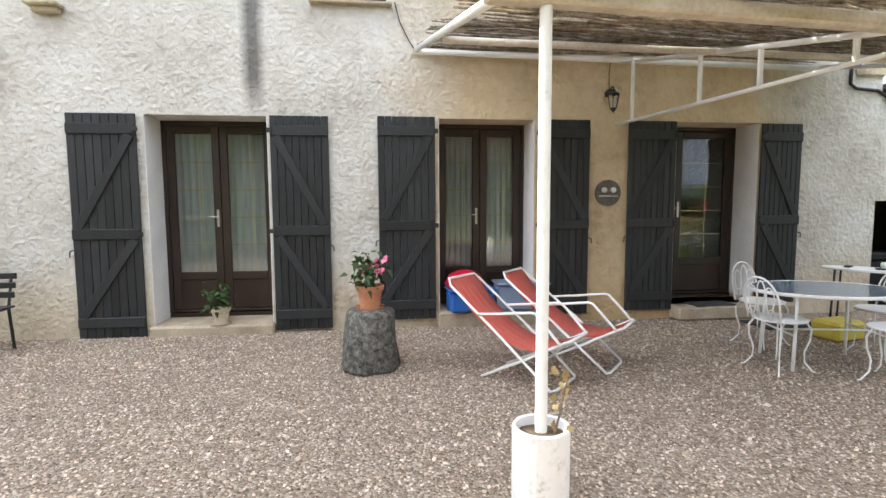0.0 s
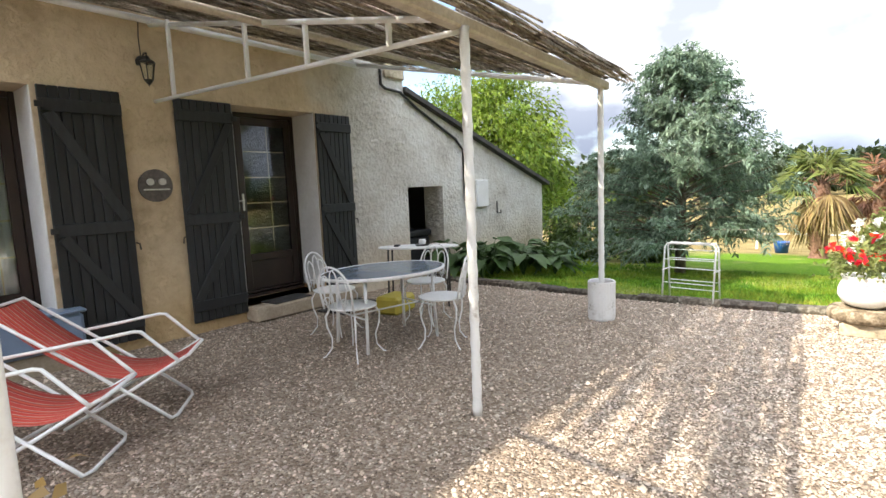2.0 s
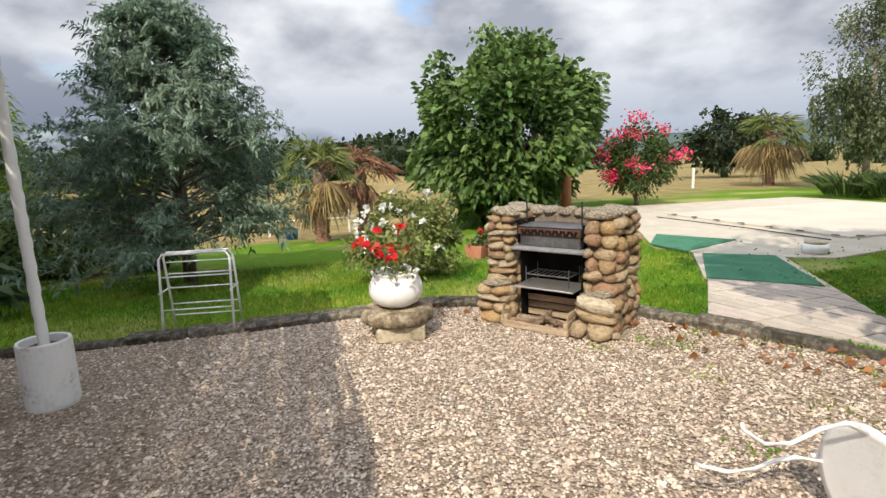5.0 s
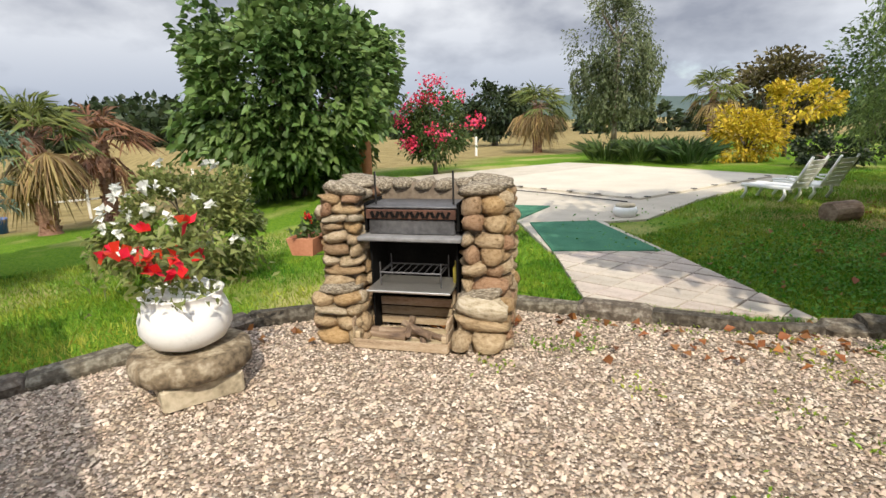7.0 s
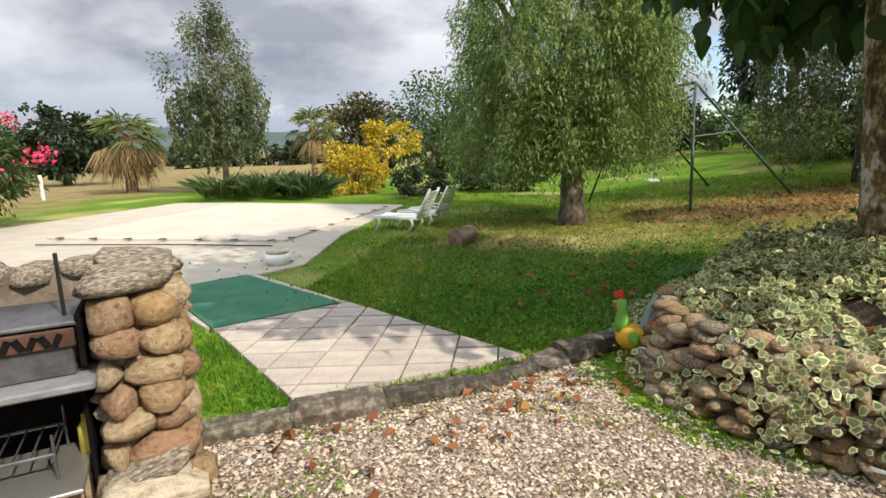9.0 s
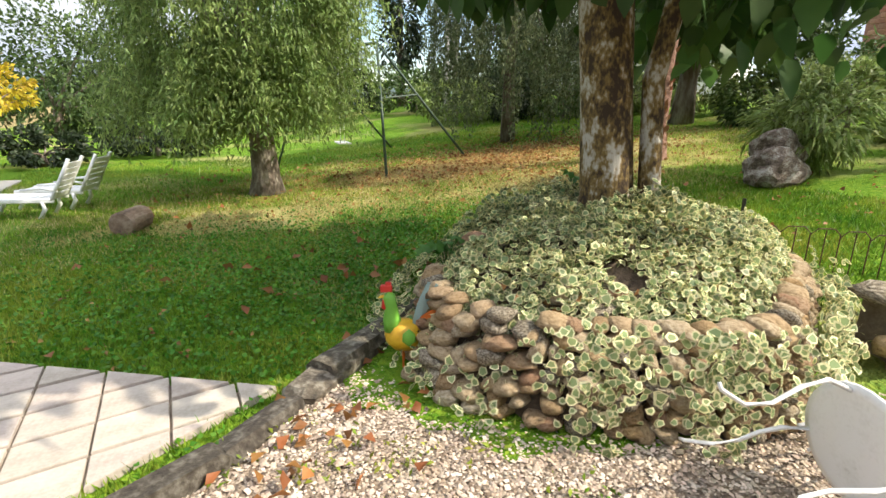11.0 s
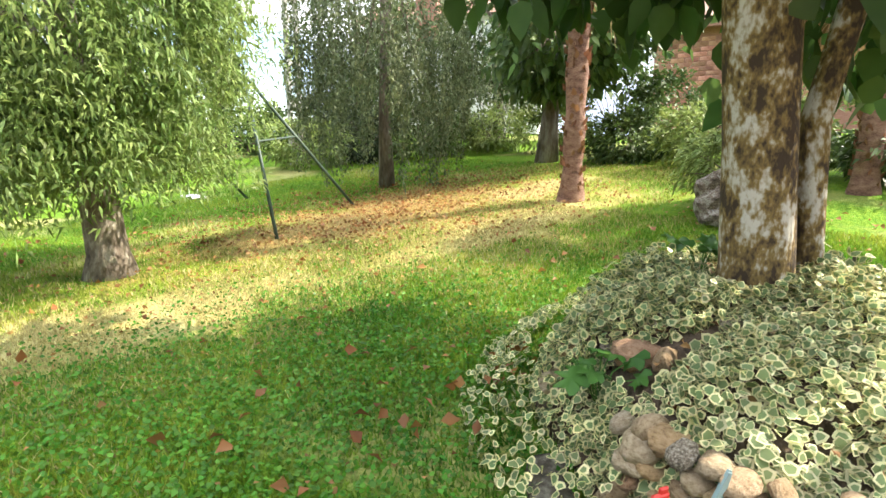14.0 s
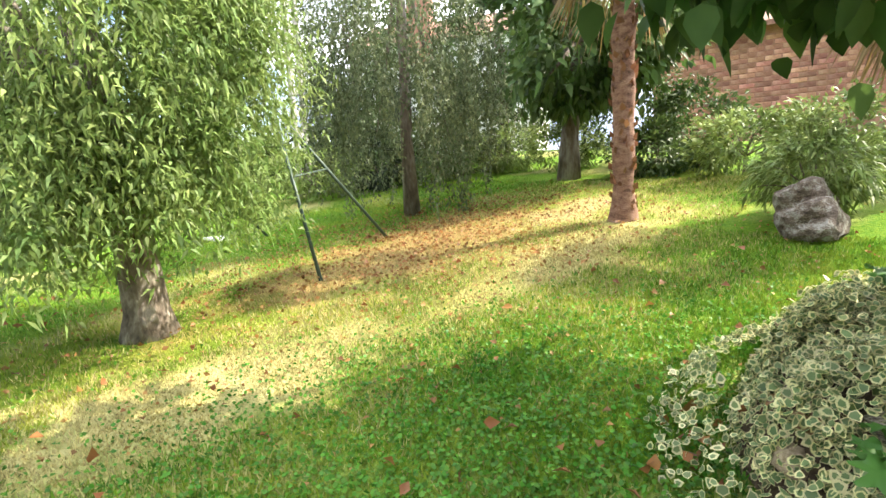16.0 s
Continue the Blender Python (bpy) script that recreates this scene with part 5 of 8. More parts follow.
# wall lantern
lt = empty("wall_lantern", pose(2.52, 0, 2.6), "black iron wall lantern with clear panes", "lantern")
mb = MB(); mb.lathe([(.0, -.0), (.05, 0), (.055, .05), (.03, .08)], 12, (0, -.02, .04)); part("wall_plate", mb, M["black_iron"], lt)
mb = MB(); mb.tube([(0, -.02, .09), (0, -.08, .14), (0, -.13, .13), (0, -.13, .10)], .009, 8); part("arm", mb, M["black_iron"], lt)
mb = MB(); mb.lathe([(.0, .12), (.02, .10), (.035, .075), (.075, .05), (.07, .04)], 6, (0, -.13, .0)); part("cap", mb, M["black_iron"], lt)
mb = MB()
for j in range(6):
    a = j * math.pi / 3
    mb.tube([(.066 * math.cos(a), -.13 + .066 * math.sin(a), .045), (.04 * math.cos(a), -.13 + .04 * math.sin(a), -.11)], .005, 5)
part("cage", mb, M["black_iron"], lt)
mb = MB(); mb.lathe([(.06, .04), (.036, -.105)], 6, (0, -.13, 0)); gp = part("pane", mb, M["glass"], lt, "clear lantern glass"); gp.visible_shadow = False
mb = MB(); mb.lathe([(.042, -.105), (.03, -.13), (.008, -.15), (.0, -.17)], 6, (0, -.13, 0)); part("finial", mb, M["black_iron"], lt)
mb = MB(); mb.tube([(2.52, -.012, 2.72), (2.515, -.012, 2.9), (2.53, -.012, 3.06)], .005, 5)
tagged(part("lamp_cable", mb, M["black_iron"]), "thin dark cable running up from the lantern", "cable")

# round plaque on the wall
M["plaque"] = mat("brown_plaque", [(0.06, 0.05, 0.045), (0.16, 0.14, 0.12)], 9, 0.7, 0.5, 40)
M["pale"] = plain("pale_enamel", (0.62, 0.60, 0.55), 0.5)
pl = empty("wall_plaque", pose(2.53, 0, 1.53), "round brown metal plaque with two pale knobs", "plaque")
def disc(mbx, cx, cz, r, y0, y1, n=28):
    vs = [(cx + r * math.cos(2 * math.pi * j / n), y, cz + r * math.sin(2 * math.pi * j / n)) for y in (y0, y1) for j in range(n)]
    mbx.add(vs, [list(range(n)), list(range(2 * n - 1, n - 1, -1))] + [(j, j + n, (j + 1) % n + n, (j + 1) % n) for j in range(n)])
mb = MB(); disc(mb, 0, 0, .155, -.03, 0); part("plate", mb, M["plaque"], pl)
for sx in (-.055, .055):
    mb = MB(); disc(mb, sx, .035, .032, -.055, -.031, 18); part("knob", mb, M["pale"], pl, "pale round knob")
mb = MB(); mb.box(-.12, -.045, -.045, .12, -.031, -.03, .004); part("bar", mb, M["pale"], pl)

# cable and boxes on the lean-to
mb = MB(); mb.tube([(5.62, -.03, 3.3), (5.62, -.03, 2.85), (5.7, -.03, 2.8), (6.0, -.03, 2.78), (6.4, .02, 2.6), (7.35, .02, 2.18), (7.55, .02, 2.0), (7.55, .02, 1.2), (7.62, .02, .95), (7.72, .02, .9)], .02, 8)
tagged(part("wall_cable", mb, M["black_iron"], smooth=True), "thick black cable clipped along the sloping wall", "cable")
mb = MB(); mb.box(7.90, .0, 1.02, 8.26, .05, 1.5, .01)
tagged(part("meter_box", mb, M["smooth_white"]), "pale flat meter box on the lean-to wall", "box")
mb = MB(); mb.tube([(8.55, .02, 1.1), (8.55, .02, .88), (8.62, -.01, .88), (8.63, -.01, .93)], .012, 6)
tagged(part("tap_pipe", mb, M["black_iron"]), "thin bent pipe on the lean-to wall", "pipe")
mb = MB(); mb.box(6.2, .3, .0, 6.93, .75, .62, .04); mb.box(6.18, .28, .62, 6.95, .77, .72, .02)
tagged(part("dark_cabinet", mb, M["shutter"]), "dark cabinet standing inside the lean-to doorway", "cabinet")
mb = MB(); mb.box(5.70, -.05, 2.95, 6.1, .0, 3.35, .02)
tagged(part("corner_block", mb, M["old_stone"]), "grey stone block at the corner of the house", "stone block")
mb = MB(); mb.tube([(.05, -.012, 3.6), (.1, -.012, 3.4), (.2, -.012, 3.2), (.27, -.012, 3.1)], .006, 5)
tagged(part("hanging_cable", mb, M["black_iron"]), "thin cable hanging on the plaster wall", "cable")

# ---- pergola ----
per = empty("pergola", pose(0, 0, 0), "white tubular pergola roofed with split reed mats", "pergola")
P1, P2, P3 = (.575, -3.64), (2.82, -3.505), (5.385, -3.26)
def front(x):
    return -3.64 + (x - .575) * .079
for k, (px, py, zb) in enumerate(((*P1, .30), (*P2, 0.0), (*P3, .30))):
    mb = MB()
    top = 2.30
    m = 46
    pts = [(px, py, zb + (top - zb) * i / m) for i in range(m + 1)]
    mb.tube(pts, [.029 + (.003 * math.sin(i * 2.2) if k > 0 else 0) for i in range(m + 1)], 12)
    part("post", mb, M["white_post"], per, "white-painted post", smooth=True)
mb = MB(); mb.box(.30, -.045, -.04, 5.55, .045, .04, .012)
b = part("front_beam", mb, M["cream_beam"], per, "cream-painted wooden beam", at=pose(0, front(0), 2.33, 0, 0, math.degrees(math.atan(.079))))
mb = MB(); mb.tube([(.25, -.05, 3.08), (5.2, -.05, 3.02)], .032, 10); part("wall_rail", mb, M["white_metal"], per, smooth=True)
mb = MB(); mb.tube([(.28, -.05, 3.1), (.42, front(.42), 2.36)], .03, 10); part("side_rail", mb, M["white_metal"], per, smooth=True)
mb = MB(); mb.tube([(5.15, -.05, 3.03), (5.5, front(5.5), 2.35)], .026, 10); part("side_rail", mb, M["white_metal"], per, smooth=True)
mb = MB(); mb.tube([(.36, -1.75, 2.70), (5.3, -1.65, 2.68)], .03, 10); part("purlin", mb, M["cream_beam"], per, smooth=True)
# truss from the wall to the middle post
mb = MB(); mb.tube([(2.62, -.03, 3.02), (2.80, P2[1], 2.34)], .022, 8); part("top_chord", mb, M["white_metal"], per, smooth=True)
mb = MB(); mb.tube([(2.60, -.03, 2.32), (2.82, P2[1], 2.28)], .018, 8); part("bottom_chord", mb, M["white_metal"], per, smooth=True)
for s, z1 in ((.10, 2.99), (.42, 2.75), (.62, 2.60), (.84, 2.46)):
    x, y = 2.6 + .22 * s, -.03 + (P2[1] + .03) * s
    mb = MB(); mb.box(x - .016, y - .016, 2.32 - .04 * s, x + .016, y + .016, z1, .004); part("strut", mb, M["white_metal"], per)
# reeds
g = np.random.default_rng(5)
P, F = [], []
n = 1800
o = 0
vs = []
for i in range(n):
    s = g.uniform(0, 1.07)
    ln = g.uniform(.5, 1.6)
    x0 = g.uniform(.25, 5.62 - ln * .6)
    x1 = min(x0 + ln, 5.68)
    yy = lambda x: (-.02) + (front(x) - .04) * s
    zz = 3.12 - .74 * s + g.uniform(.0, .045)
    dz = g.normal(0, .012)
    r = g.uniform(.005, .011)
    sag = g.normal(0, .012)
    a, b, c = np.array([x0, yy(x0), zz]), np.array([(x0 + x1) / 2, yy((x0 + x1) / 2), zz + sag]), np.array([x1, yy(x1) + g.normal(0, .03), zz + dz])
    for p in (a, b, c):
        vs += [p + np.array([0, r, 0]), p + np.array([0, -r * .5, r]), p + np.array([0, -r * .5, -r])]
    for q in (0, 3):
        for j in range(3):
            F.append([o + q + j, o + q + (j + 1) % 3, o + q + 3 + (j + 1) % 3, o + q + 3 + j])
    o += 9
reed = part("reed_mat", quads_mesh("reeds", np.array(vs), np.array(F), M["reed"]), None, per, "grey-brown split reed matting")
tagged(reed, kind="stuff")
M["drum"] = mat("whitewashed_concrete", [(0.22, 0.21, 0.20), (0.66, 0.65, 0.62), (0.76, 0.755, 0.74)], 7, 0.9, 0.5, 40, spread=(0.30, 0.47))
for px, py in (P1, P3):
    d = empty("concrete_drum", pose(px, py, 0), "whitewashed concrete drum holding a pergola post", "planter", "post drums")
    mb = MB(); mb.lathe([(.0, 0), (.132, 0), (.136, .02), (.136, .385), (.130, .395), (.118, .39), (.115, .345), (.0, .345)], 28, jitter=.02); part("drum", mb, M["drum"], d, smooth=False)
    mb = MB(); mb.lathe([(.116, .346), (.06, .365), (.0, .36)], 20, jitter=.1); part("soil", mb, M["soil"], d, "dark potting soil", smooth=True)
sp = empty("climbing_sprig", pose(P1[0] + .06, P1[1] - .02, .355), "sparse climbing sprig beside the post", "plant")
mb = MB(); mb.tube([(0, 0, 0), (.02, -.02, .12), (.06, .01, .25), (.04, .02, .33)], [.006, .005, .004, .002], 5); part("stem", mb, M["bark"], sp)
gg = np.random.default_rng(9)
part("foliage", leaves_mesh("sprig_leaves", np.array([.04, 0, .2]) + gg.normal(size=(14, 3)) * np.array([.05, .04, .08]), gg.normal(size=(14, 3)), .06, .035, LEAF["palm_dead"], .2, gg), None, sp)

# ---- furniture under the pergola ----
def stripes():
    m = bpy.data.materials.new("red_striped_canvas")
    m.use_nodes = True
    n, l = m.node_tree.nodes, m.node_tree.links
    b = n["Principled BSDF"]
    co = n.new("ShaderNodeTexCoord")
    sep = n.new("ShaderNodeSeparateXYZ"); l.new(co.outputs["Object"], sep.inputs[0])
    mu = n.new("ShaderNodeMath"); mu.operation, mu.inputs[1].default_value = "MULTIPLY", 13.0
    l.new(sep.outputs["Y"], mu.inputs[0])
    fr = n.new("ShaderNodeMath"); fr.operation = "FRACT"; l.new(mu.outputs[0], fr.inputs[0])
    r = n.new("ShaderNodeValToRGB"); r.color_ramp.interpolation = "CONSTANT"
    cols = [(0, (0.50, 0.055, 0.04)), (.42, (0.60, 0.34, 0.28)), (.47, (0.34, 0.02, 0.02)), (.60, (0.55, 0.09, 0.05)), (.86, (0.16, 0.02, 0.03)), (.92, (0.62, 0.38, 0.30))]
    for k, (p, c) in enumerate(cols):
        e = r.color_ramp.elements[k] if k < 2 else r.color_ramp.elements.new(p)
        e.position, e.color = p, (*c, 1)
    l.new(fr.outputs[0], r.inputs["Fac"]); l.new(r.outputs["Color"], b.inputs["Base Color"])
    b.inputs["Roughness"].default_value = 0.85
    nz = n.new("ShaderNodeTexNoise"); nz.inputs["Scale"].default_value = 300
    l.new(co.outputs["Object"], nz.inputs["Vector"])
    bp = n.new("ShaderNodeBump"); bp.inputs["Strength"].default_value, bp.inputs["Distance"].default_value = .3, .004
    l.new(nz.outputs["Fac"], bp.inputs["Height"]); l.new(bp.outputs["Normal"], b.inputs["Normal"])
    return m


M["stripes"] = stripes()
def deckchair():
    """Folding tube deckchair, facing local +x, far side at +y."""
    c = empty("deckchair", pose(.64, -1.84, 0, 0, 0, -44), "white tubular deckchair with red striped canvas", "deckchair", "deckchairs")
    W = .46
    r = .011
    mb = MB()
    top = [(-.30, 0, .74), (.15, 0, .40), (.50, 0, .12), (.62, 0, .02), (.64, .06, .015), (.64, W - .06, .015), (.62, W, .02), (.50, W, .12), (.15, W, .40), (-.30, W, .74), (-.34, W - .04, .79), (-.34, .04, .79)]
    mb.tube(top, r, 8, closed=True); part("back_frame", mb, M["white_metal"], c, smooth=True)
    mb = MB()
    mb.tube([(.0, .02, .012), (.40, .02, .22), (.72, .02, .40), (.74, .06, .405), (.74, W - .06, .405), (.72, W - .02, .40), (.40, W - .02, .22), (.0, W - .02, .012)], r, 8)
    part("seat_frame", mb, M["white_metal"], c, smooth=True)
    mb = MB(); mb.tube([(.12, .02, .075), (.12, W - .02, .075)], r * .8, 8); part("cross_bar", mb, M["white_metal"], c, smooth=True)
    for y in (-.012, W + .012):
        mb = MB(); mb.tube([(-.02, y, .53), (.20, y, .56), (.46, y, .60), (.50, y, .595), (.66, y, .43), (.70, y, .39)], r, 8); part("armrest", mb, M["white_metal"], c, smooth=True)
    m = 20
    vs = []
    for i in range(m + 1):
        s = i / m
        a, ctl, b = Vector((-.335, 0, .785)), Vector((.26, 0, .06)), Vector((.735, 0, .415))
        p = a.lerp(ctl, s).lerp(ctl.lerp(b, s), s)
        for y in (.03, W / 2, W - .03):
            vs.append((p.x, y, p.z - (.012 if y == W / 2 else 0)))
    k = len(vs)
    vs2 = vs + [(x, y, z - .004) for x, y, z in vs]
    fs = []
    for i in range(m):
        for j in (0, 1):
            q = (i * 3 + j, i * 3 + j + 1, (i + 1) * 3 + j + 1, (i + 1) * 3 + j)
            fs += [q, tuple(k + t for t in q[::-1])]
        for j, fl in ((0, 0), (2, 1)):
            q = (i * 3 + j, (i + 1) * 3 + j, k + (i + 1) * 3 + j, k + i * 3 + j)
            fs.append(q if not fl else q[::-1])
    mb = MB(); mb.add(vs2, fs)
    part("canvas", mb, M["stripes"], c, "red striped canvas sling", smooth=True)
    return c


dc = deckchair()
copy_thing(dc, pose(1.20, -1.54, 0, 0, 0, -40))


def bistro_chair():
    """Wrought-iron bistro chair with a looped back, facing local +x."""
    c = empty("bistro_chair", pose(0, 0, 0), "white wrought-iron bistro chair with a looped back", "chair", "bistro chairs")
    mb = MB(); mb.lathe([(.0, .430)] + [(.02 + .0155 * j, .428 + (.004 if j % 2 else 0)) for j in range(11)] + [(.205, .430), (.207, .440), (.195, .446)] + [(.175 - .0155 * j, .441 + (.004 if j % 2 else 0)) for j in range(11)] + [(.0, .436)], 28); part("seat", mb, M["white_metal"], c, smooth=True)
    for sx, sy in ((1, 1), (1, -1), (-1, 1), (-1, -1)):
        mb = MB()
        mb.tube([(.13 * sx, .13 * sy, .43), (.16 * sx, .16 * sy, .36), (.155 * sx, .155 * sy, .27), (.13 * sx, .13 * sy, .17), (.135 * sx, .135 * sy, .08), (.175 * sx, .175 * sy, .012), (.19 * sx, .19 * sy, .008)], [.008, .009, .008, .007, .007, .007, .006], 8)
        part("leg", mb, M["white_metal"], c, smooth=True)
    mb = MB()
    m = 18
    hoop = [(-.17, -.16, .43)] + [(-.20 - .05 * math.sin(math.pi * i / m), -.17 * math.cos(math.pi * i / m), .60 + .20 * math.sin(math.pi * i / m)) for i in range(m + 1)] + [(-.17, .16, .43)]
    mb.tube(hoop, .009, 8); bf = part("back_frame", mb, M["white_metal"], c, smooth=True)
    for sy in (-.085, 0, .085):
        mb = MB()
        zt = .77 if sy == 0 else .72
        loop = [(-.20, sy, .43)] + [(-.205 - .02 * math.sin(math.pi * i / 12), sy + .045 * math.cos(math.pi * i / 12) * (-1), .62 + (zt - .62) * math.sin(math.pi * i / 12)) for i in range(13)] + [(-.195, sy + .012, .45)]
        mb.tube(loop, .006, 6); part("back_loop", mb, M["white_metal"], bf, smooth=True)
    for sy in (-1, 1):
        mb = MB()
        sc = [(-.19 - .002 * i, sy * (.10 - .045 * math.cos(i * .62) * (1 - i / 16)), .50 + .045 * math.sin(i * .62) * (1 - i / 16)) for i in range(14)]
        mb.tube(sc, .005, 6); part("scroll", mb, M["white_metal"], bf, smooth=True)
    return c


ch = bistro_chair()
ch.matrix_basis = pose(3.21, -1.95, 0, 0, 0, 8)
copy_thing(ch, pose(3.86, -2.40, 0, 0, 0, 118))
copy_thing(ch, pose(3.62, -1.22, 0, 0, 0, -75))
copy_thing(ch, pose(4.40, -1.75, 0, 0, 0, 190))
tip = copy_thing(ch, pose(3.40, -6.17, .215, 0, -88, 84) @ pose(0, 0, 0, 0, 0, 40))
tagged(tip, "white wrought-iron bistro chair tipped over on its back")
tip = copy_thing(ch, pose(3.29, -7.27, .20, 0, -84, -14) @ pose(0, 0, 0, 0, 0, 30))
tagged(tip, "white wrought-iron bistro chair tipped over beside the ivy bank")

M["table_top"] = mat("blue_grey_table_top", [(0.16, 0.20, 0.26), (0.22, 0.27, 0.33)], 3, 0.12, 0.02, 60)
tb = empty("garden_table", pose(3.70, -1.86, 0, 0, 0, -12), "oval garden table with a glossy blue-grey top", "table")
mb = MB(); mb.lathe([(.0, .655), (.60, .655), (.605, .66), (.605, .667), (.0, .667)], 40, sx=1.0, sy=.72); part("tabletop", mb, M["table_top"], tb)
mb = MB(); mb.tube([(.61 * math.cos(2 * math.pi * j / 48), .44 * math.sin(2 * math.pi * j / 48), .655) for j in range(48)], .016, 8, closed=True); part("rim", mb, M["white_metal"], tb, "white metal rim", smooth=True)
for sx in (-1, 1):
    for sy in (-1, 1):
        mb = MB(); mb.tube([(.36 * sx, .25 * sy, .65), (.37 * sx, .26 * sy, .3), (.38 * sx, .27 * sy, 0)], .014, 8); part("leg", mb, M["white_metal"], tb, smooth=True)
    mb = MB(); mb.tube([(.37 * sx, -.26, .30), (.37 * sx, .26, .30)], .009, 6); part("stretcher", mb, M["white_metal"], tb, smooth=True)
mb = MB(); mb.tube([(-.37, 0, .30), (.37, 0, .30)], .009, 6); part("stretcher", mb, M["white_metal"], tb, smooth=True)

ct = empty("side_table", pose(4.98, -1.15, -.02, 0, 0, -56), "narrow white side table on dark legs by the wall", "table")
mb = MB(); mb.lathe([(.0, .715), (.48, .715), (.49, .725), (.48, .735), (.0, .735)], 36, sx=1, sy=.42); part("tabletop", mb, M["white_metal"], ct)
for sx in (-1, 1):
    for sy in (-1, 1):
        mb = MB(); mb.tube([(.34 * sx, .13 * sy, .715), (.36 * sx, .15 * sy, 0)], .011, 8); part("leg", mb, M["black_iron"], ct, "dark metal leg", smooth=True)
mb = MB(); mb.box(-.09, -.05, 0, .09, .05, .015, .004)
tagged(part("small_tray", mb, M["black_iron"], at=pose(5.02, -1.20, .715, 0, 0, -40)), "small dark tray lying on the side table", "tray")
mb = MB(); mb.lathe([(.0, 0), (.035, 0), (.045, .03), (.038, .06), (.0, .055)], 16)
tagged(part("white_bowl", mb, M["white_metal"], smooth=True, at=pose(5.02, -1.19, .73)), "small white bowl standing on the tray", "bowl")
mb = MB(); mb.box(-.05, -.03, 0, .05, .03, .02, .006)
tagged(part("dark_wallet", mb, M["black_iron"], at=pose(4.84, -.94, .715, 0, 0, 30)), "small dark object on the side table", "object")
M["yellow_plastic"] = plain("yellow_plastic", (0.60, 0.50, 0.08), 0.5)
mb = MB(); mb.box(-.2, -.15, 0, .2, .15, .20, .03)
tagged(part("yellow_crate", mb, M["yellow_plastic"], at=pose(4.55, -1.15, 0, 0, 0, 10)), "pale yellow plastic crate under the tables", "crate")
M["doormat"] = mat("dark_doormat", [(0.02, 0.02, 0.02), (0.055, 0.05, 0.048)], 20, 0.95, 0.8, 120)
mb = MB(); mb.box(-.36, -.21, 0, .36, .21, .018, .006)
tagged(part("doormat", mb, M["doormat"], at=pose(4.42, -.52, .012, 0, 0, 6)), "dark doormat lying on the gravel", "doormat")
mb = MB(); mb.box(-.26, -.14, 0, .26, .14, .014, .005)
tagged(part("doormat", mb, M["doormat"], at=pose(3.85, -.06, .17, 0, 0, 3)), "dark doormat lying on the doorstep", "doormat")

# plastic tubs behind the deckchairs
M["blue_plastic"] = plain("blue_plastic", (0.02, 0.13, 0.48), 0.4)
M["clear_plastic"] = plain("cloudy_blue_plastic", (0.20, 0.27, 0.38), 0.3)
mb = MB(); mb.box(-.26, -.15, 0, .26, .15, .24, .03); mb.box(-.28, -.17, .24, .28, .17, .265, .01)
tagged(part("blue_tub", mb, M["blue_plastic"], at=pose(.88, -.02, .18, 0, 0, 4)), "bright blue plastic tub on the doorstep", "tub")
mb = MB(); mb.lathe([(.0, 0), (.20, 0), (.23, .05), (.18, .15), (.08, .20), (.0, .21)], 20, jitter=.15)
tagged(part("red_cushion", mb, LEAF["red"], smooth=True, at=pose(.82, -.0, .445)), "crumpled red cushion on the blue tub", "cushion")
mb = MB(); mb.box(-.30, -.15, 0, .30, .15, .30, .03); mb.box(-.32, -.17, .30, .32, .17, .33, .012)
tagged(part("storage_box", mb, M["clear_plastic"], at=pose(1.48, -.02, .18, 0, 0, -2)), "cloudy translucent storage box on the doorstep", "storage box")

# stone stump with potted flowers, second pot
mb = MB(); mb.lathe([(.0, 0), (.25, 0), (.255, .03), (.235, .25), (.205, .49), (.19, .515), (.0, .53)], 26, jitter=.14)
tagged(part("stone_block", mb, M["grey_stump"], smooth=True, at=pose(-.25, -1.42, 0)), "weathered grey stone block used as a plant stand", "stone")
def flowerpot(name, label, x, y, z, s, mats, pet, leafk, seed, hh, nl, nfl):
    g = np.random.default_rng(seed)
    t = empty(name, pose(x, y, z), label, "potted plant")
    mb = MB(); mb.lathe([(.0, 0), (.085 * s, 0), (.105 * s, .15 * s), (.12 * s, .155 * s), (.125 * s, .20 * s), (.112 * s, .20 * s), (.108 * s, .175 * s), (.0, .175 * s)], 24); part("pot", mb, mats, t, smooth=False)
    mb = MB(); mb.lathe([(.095 * s, 0), (.12 * s, .0), (.125 * s, .02), (.10 * s, .015)], 20); part("saucer", mb, mats, t)
    C = np.array([0, 0, .2 * s + hh * .4]) + g.normal(size=(nl, 3)) * np.array([.07, .07, hh * .3])
    C[:, 2] = np.maximum(C[:, 2], .19 * s)
    part("foliage", leaves_mesh(name + "_l", C, g.normal(size=(nl, 3)) + np.array([0, 0, .4]), .09, .042, LEAF[leafk], .3, g), None, t)
    for i in range(nfl):
        c = np.array([0, 0, .2 * s + hh * .65]) + g.normal(size=3) * np.array([.10, .09, hh * .18])
        d = g.normal(size=(6, 3)) * .8 + np.array([0, -.4, .3])
        part("flower", leaves_mesh(name + "_f", np.repeat(c[None], 6, 0), d, .05, .045, LEAF[pet], .1, g, .1), None, t, "pink flower")
flowerpot("potted_mandevilla", "terracotta pot of pink flowers standing on the stone block", -.25, -1.42, .525, 1.0, M["terracotta"], "rose_pink", "hosta", 101, .26, 130, 9)
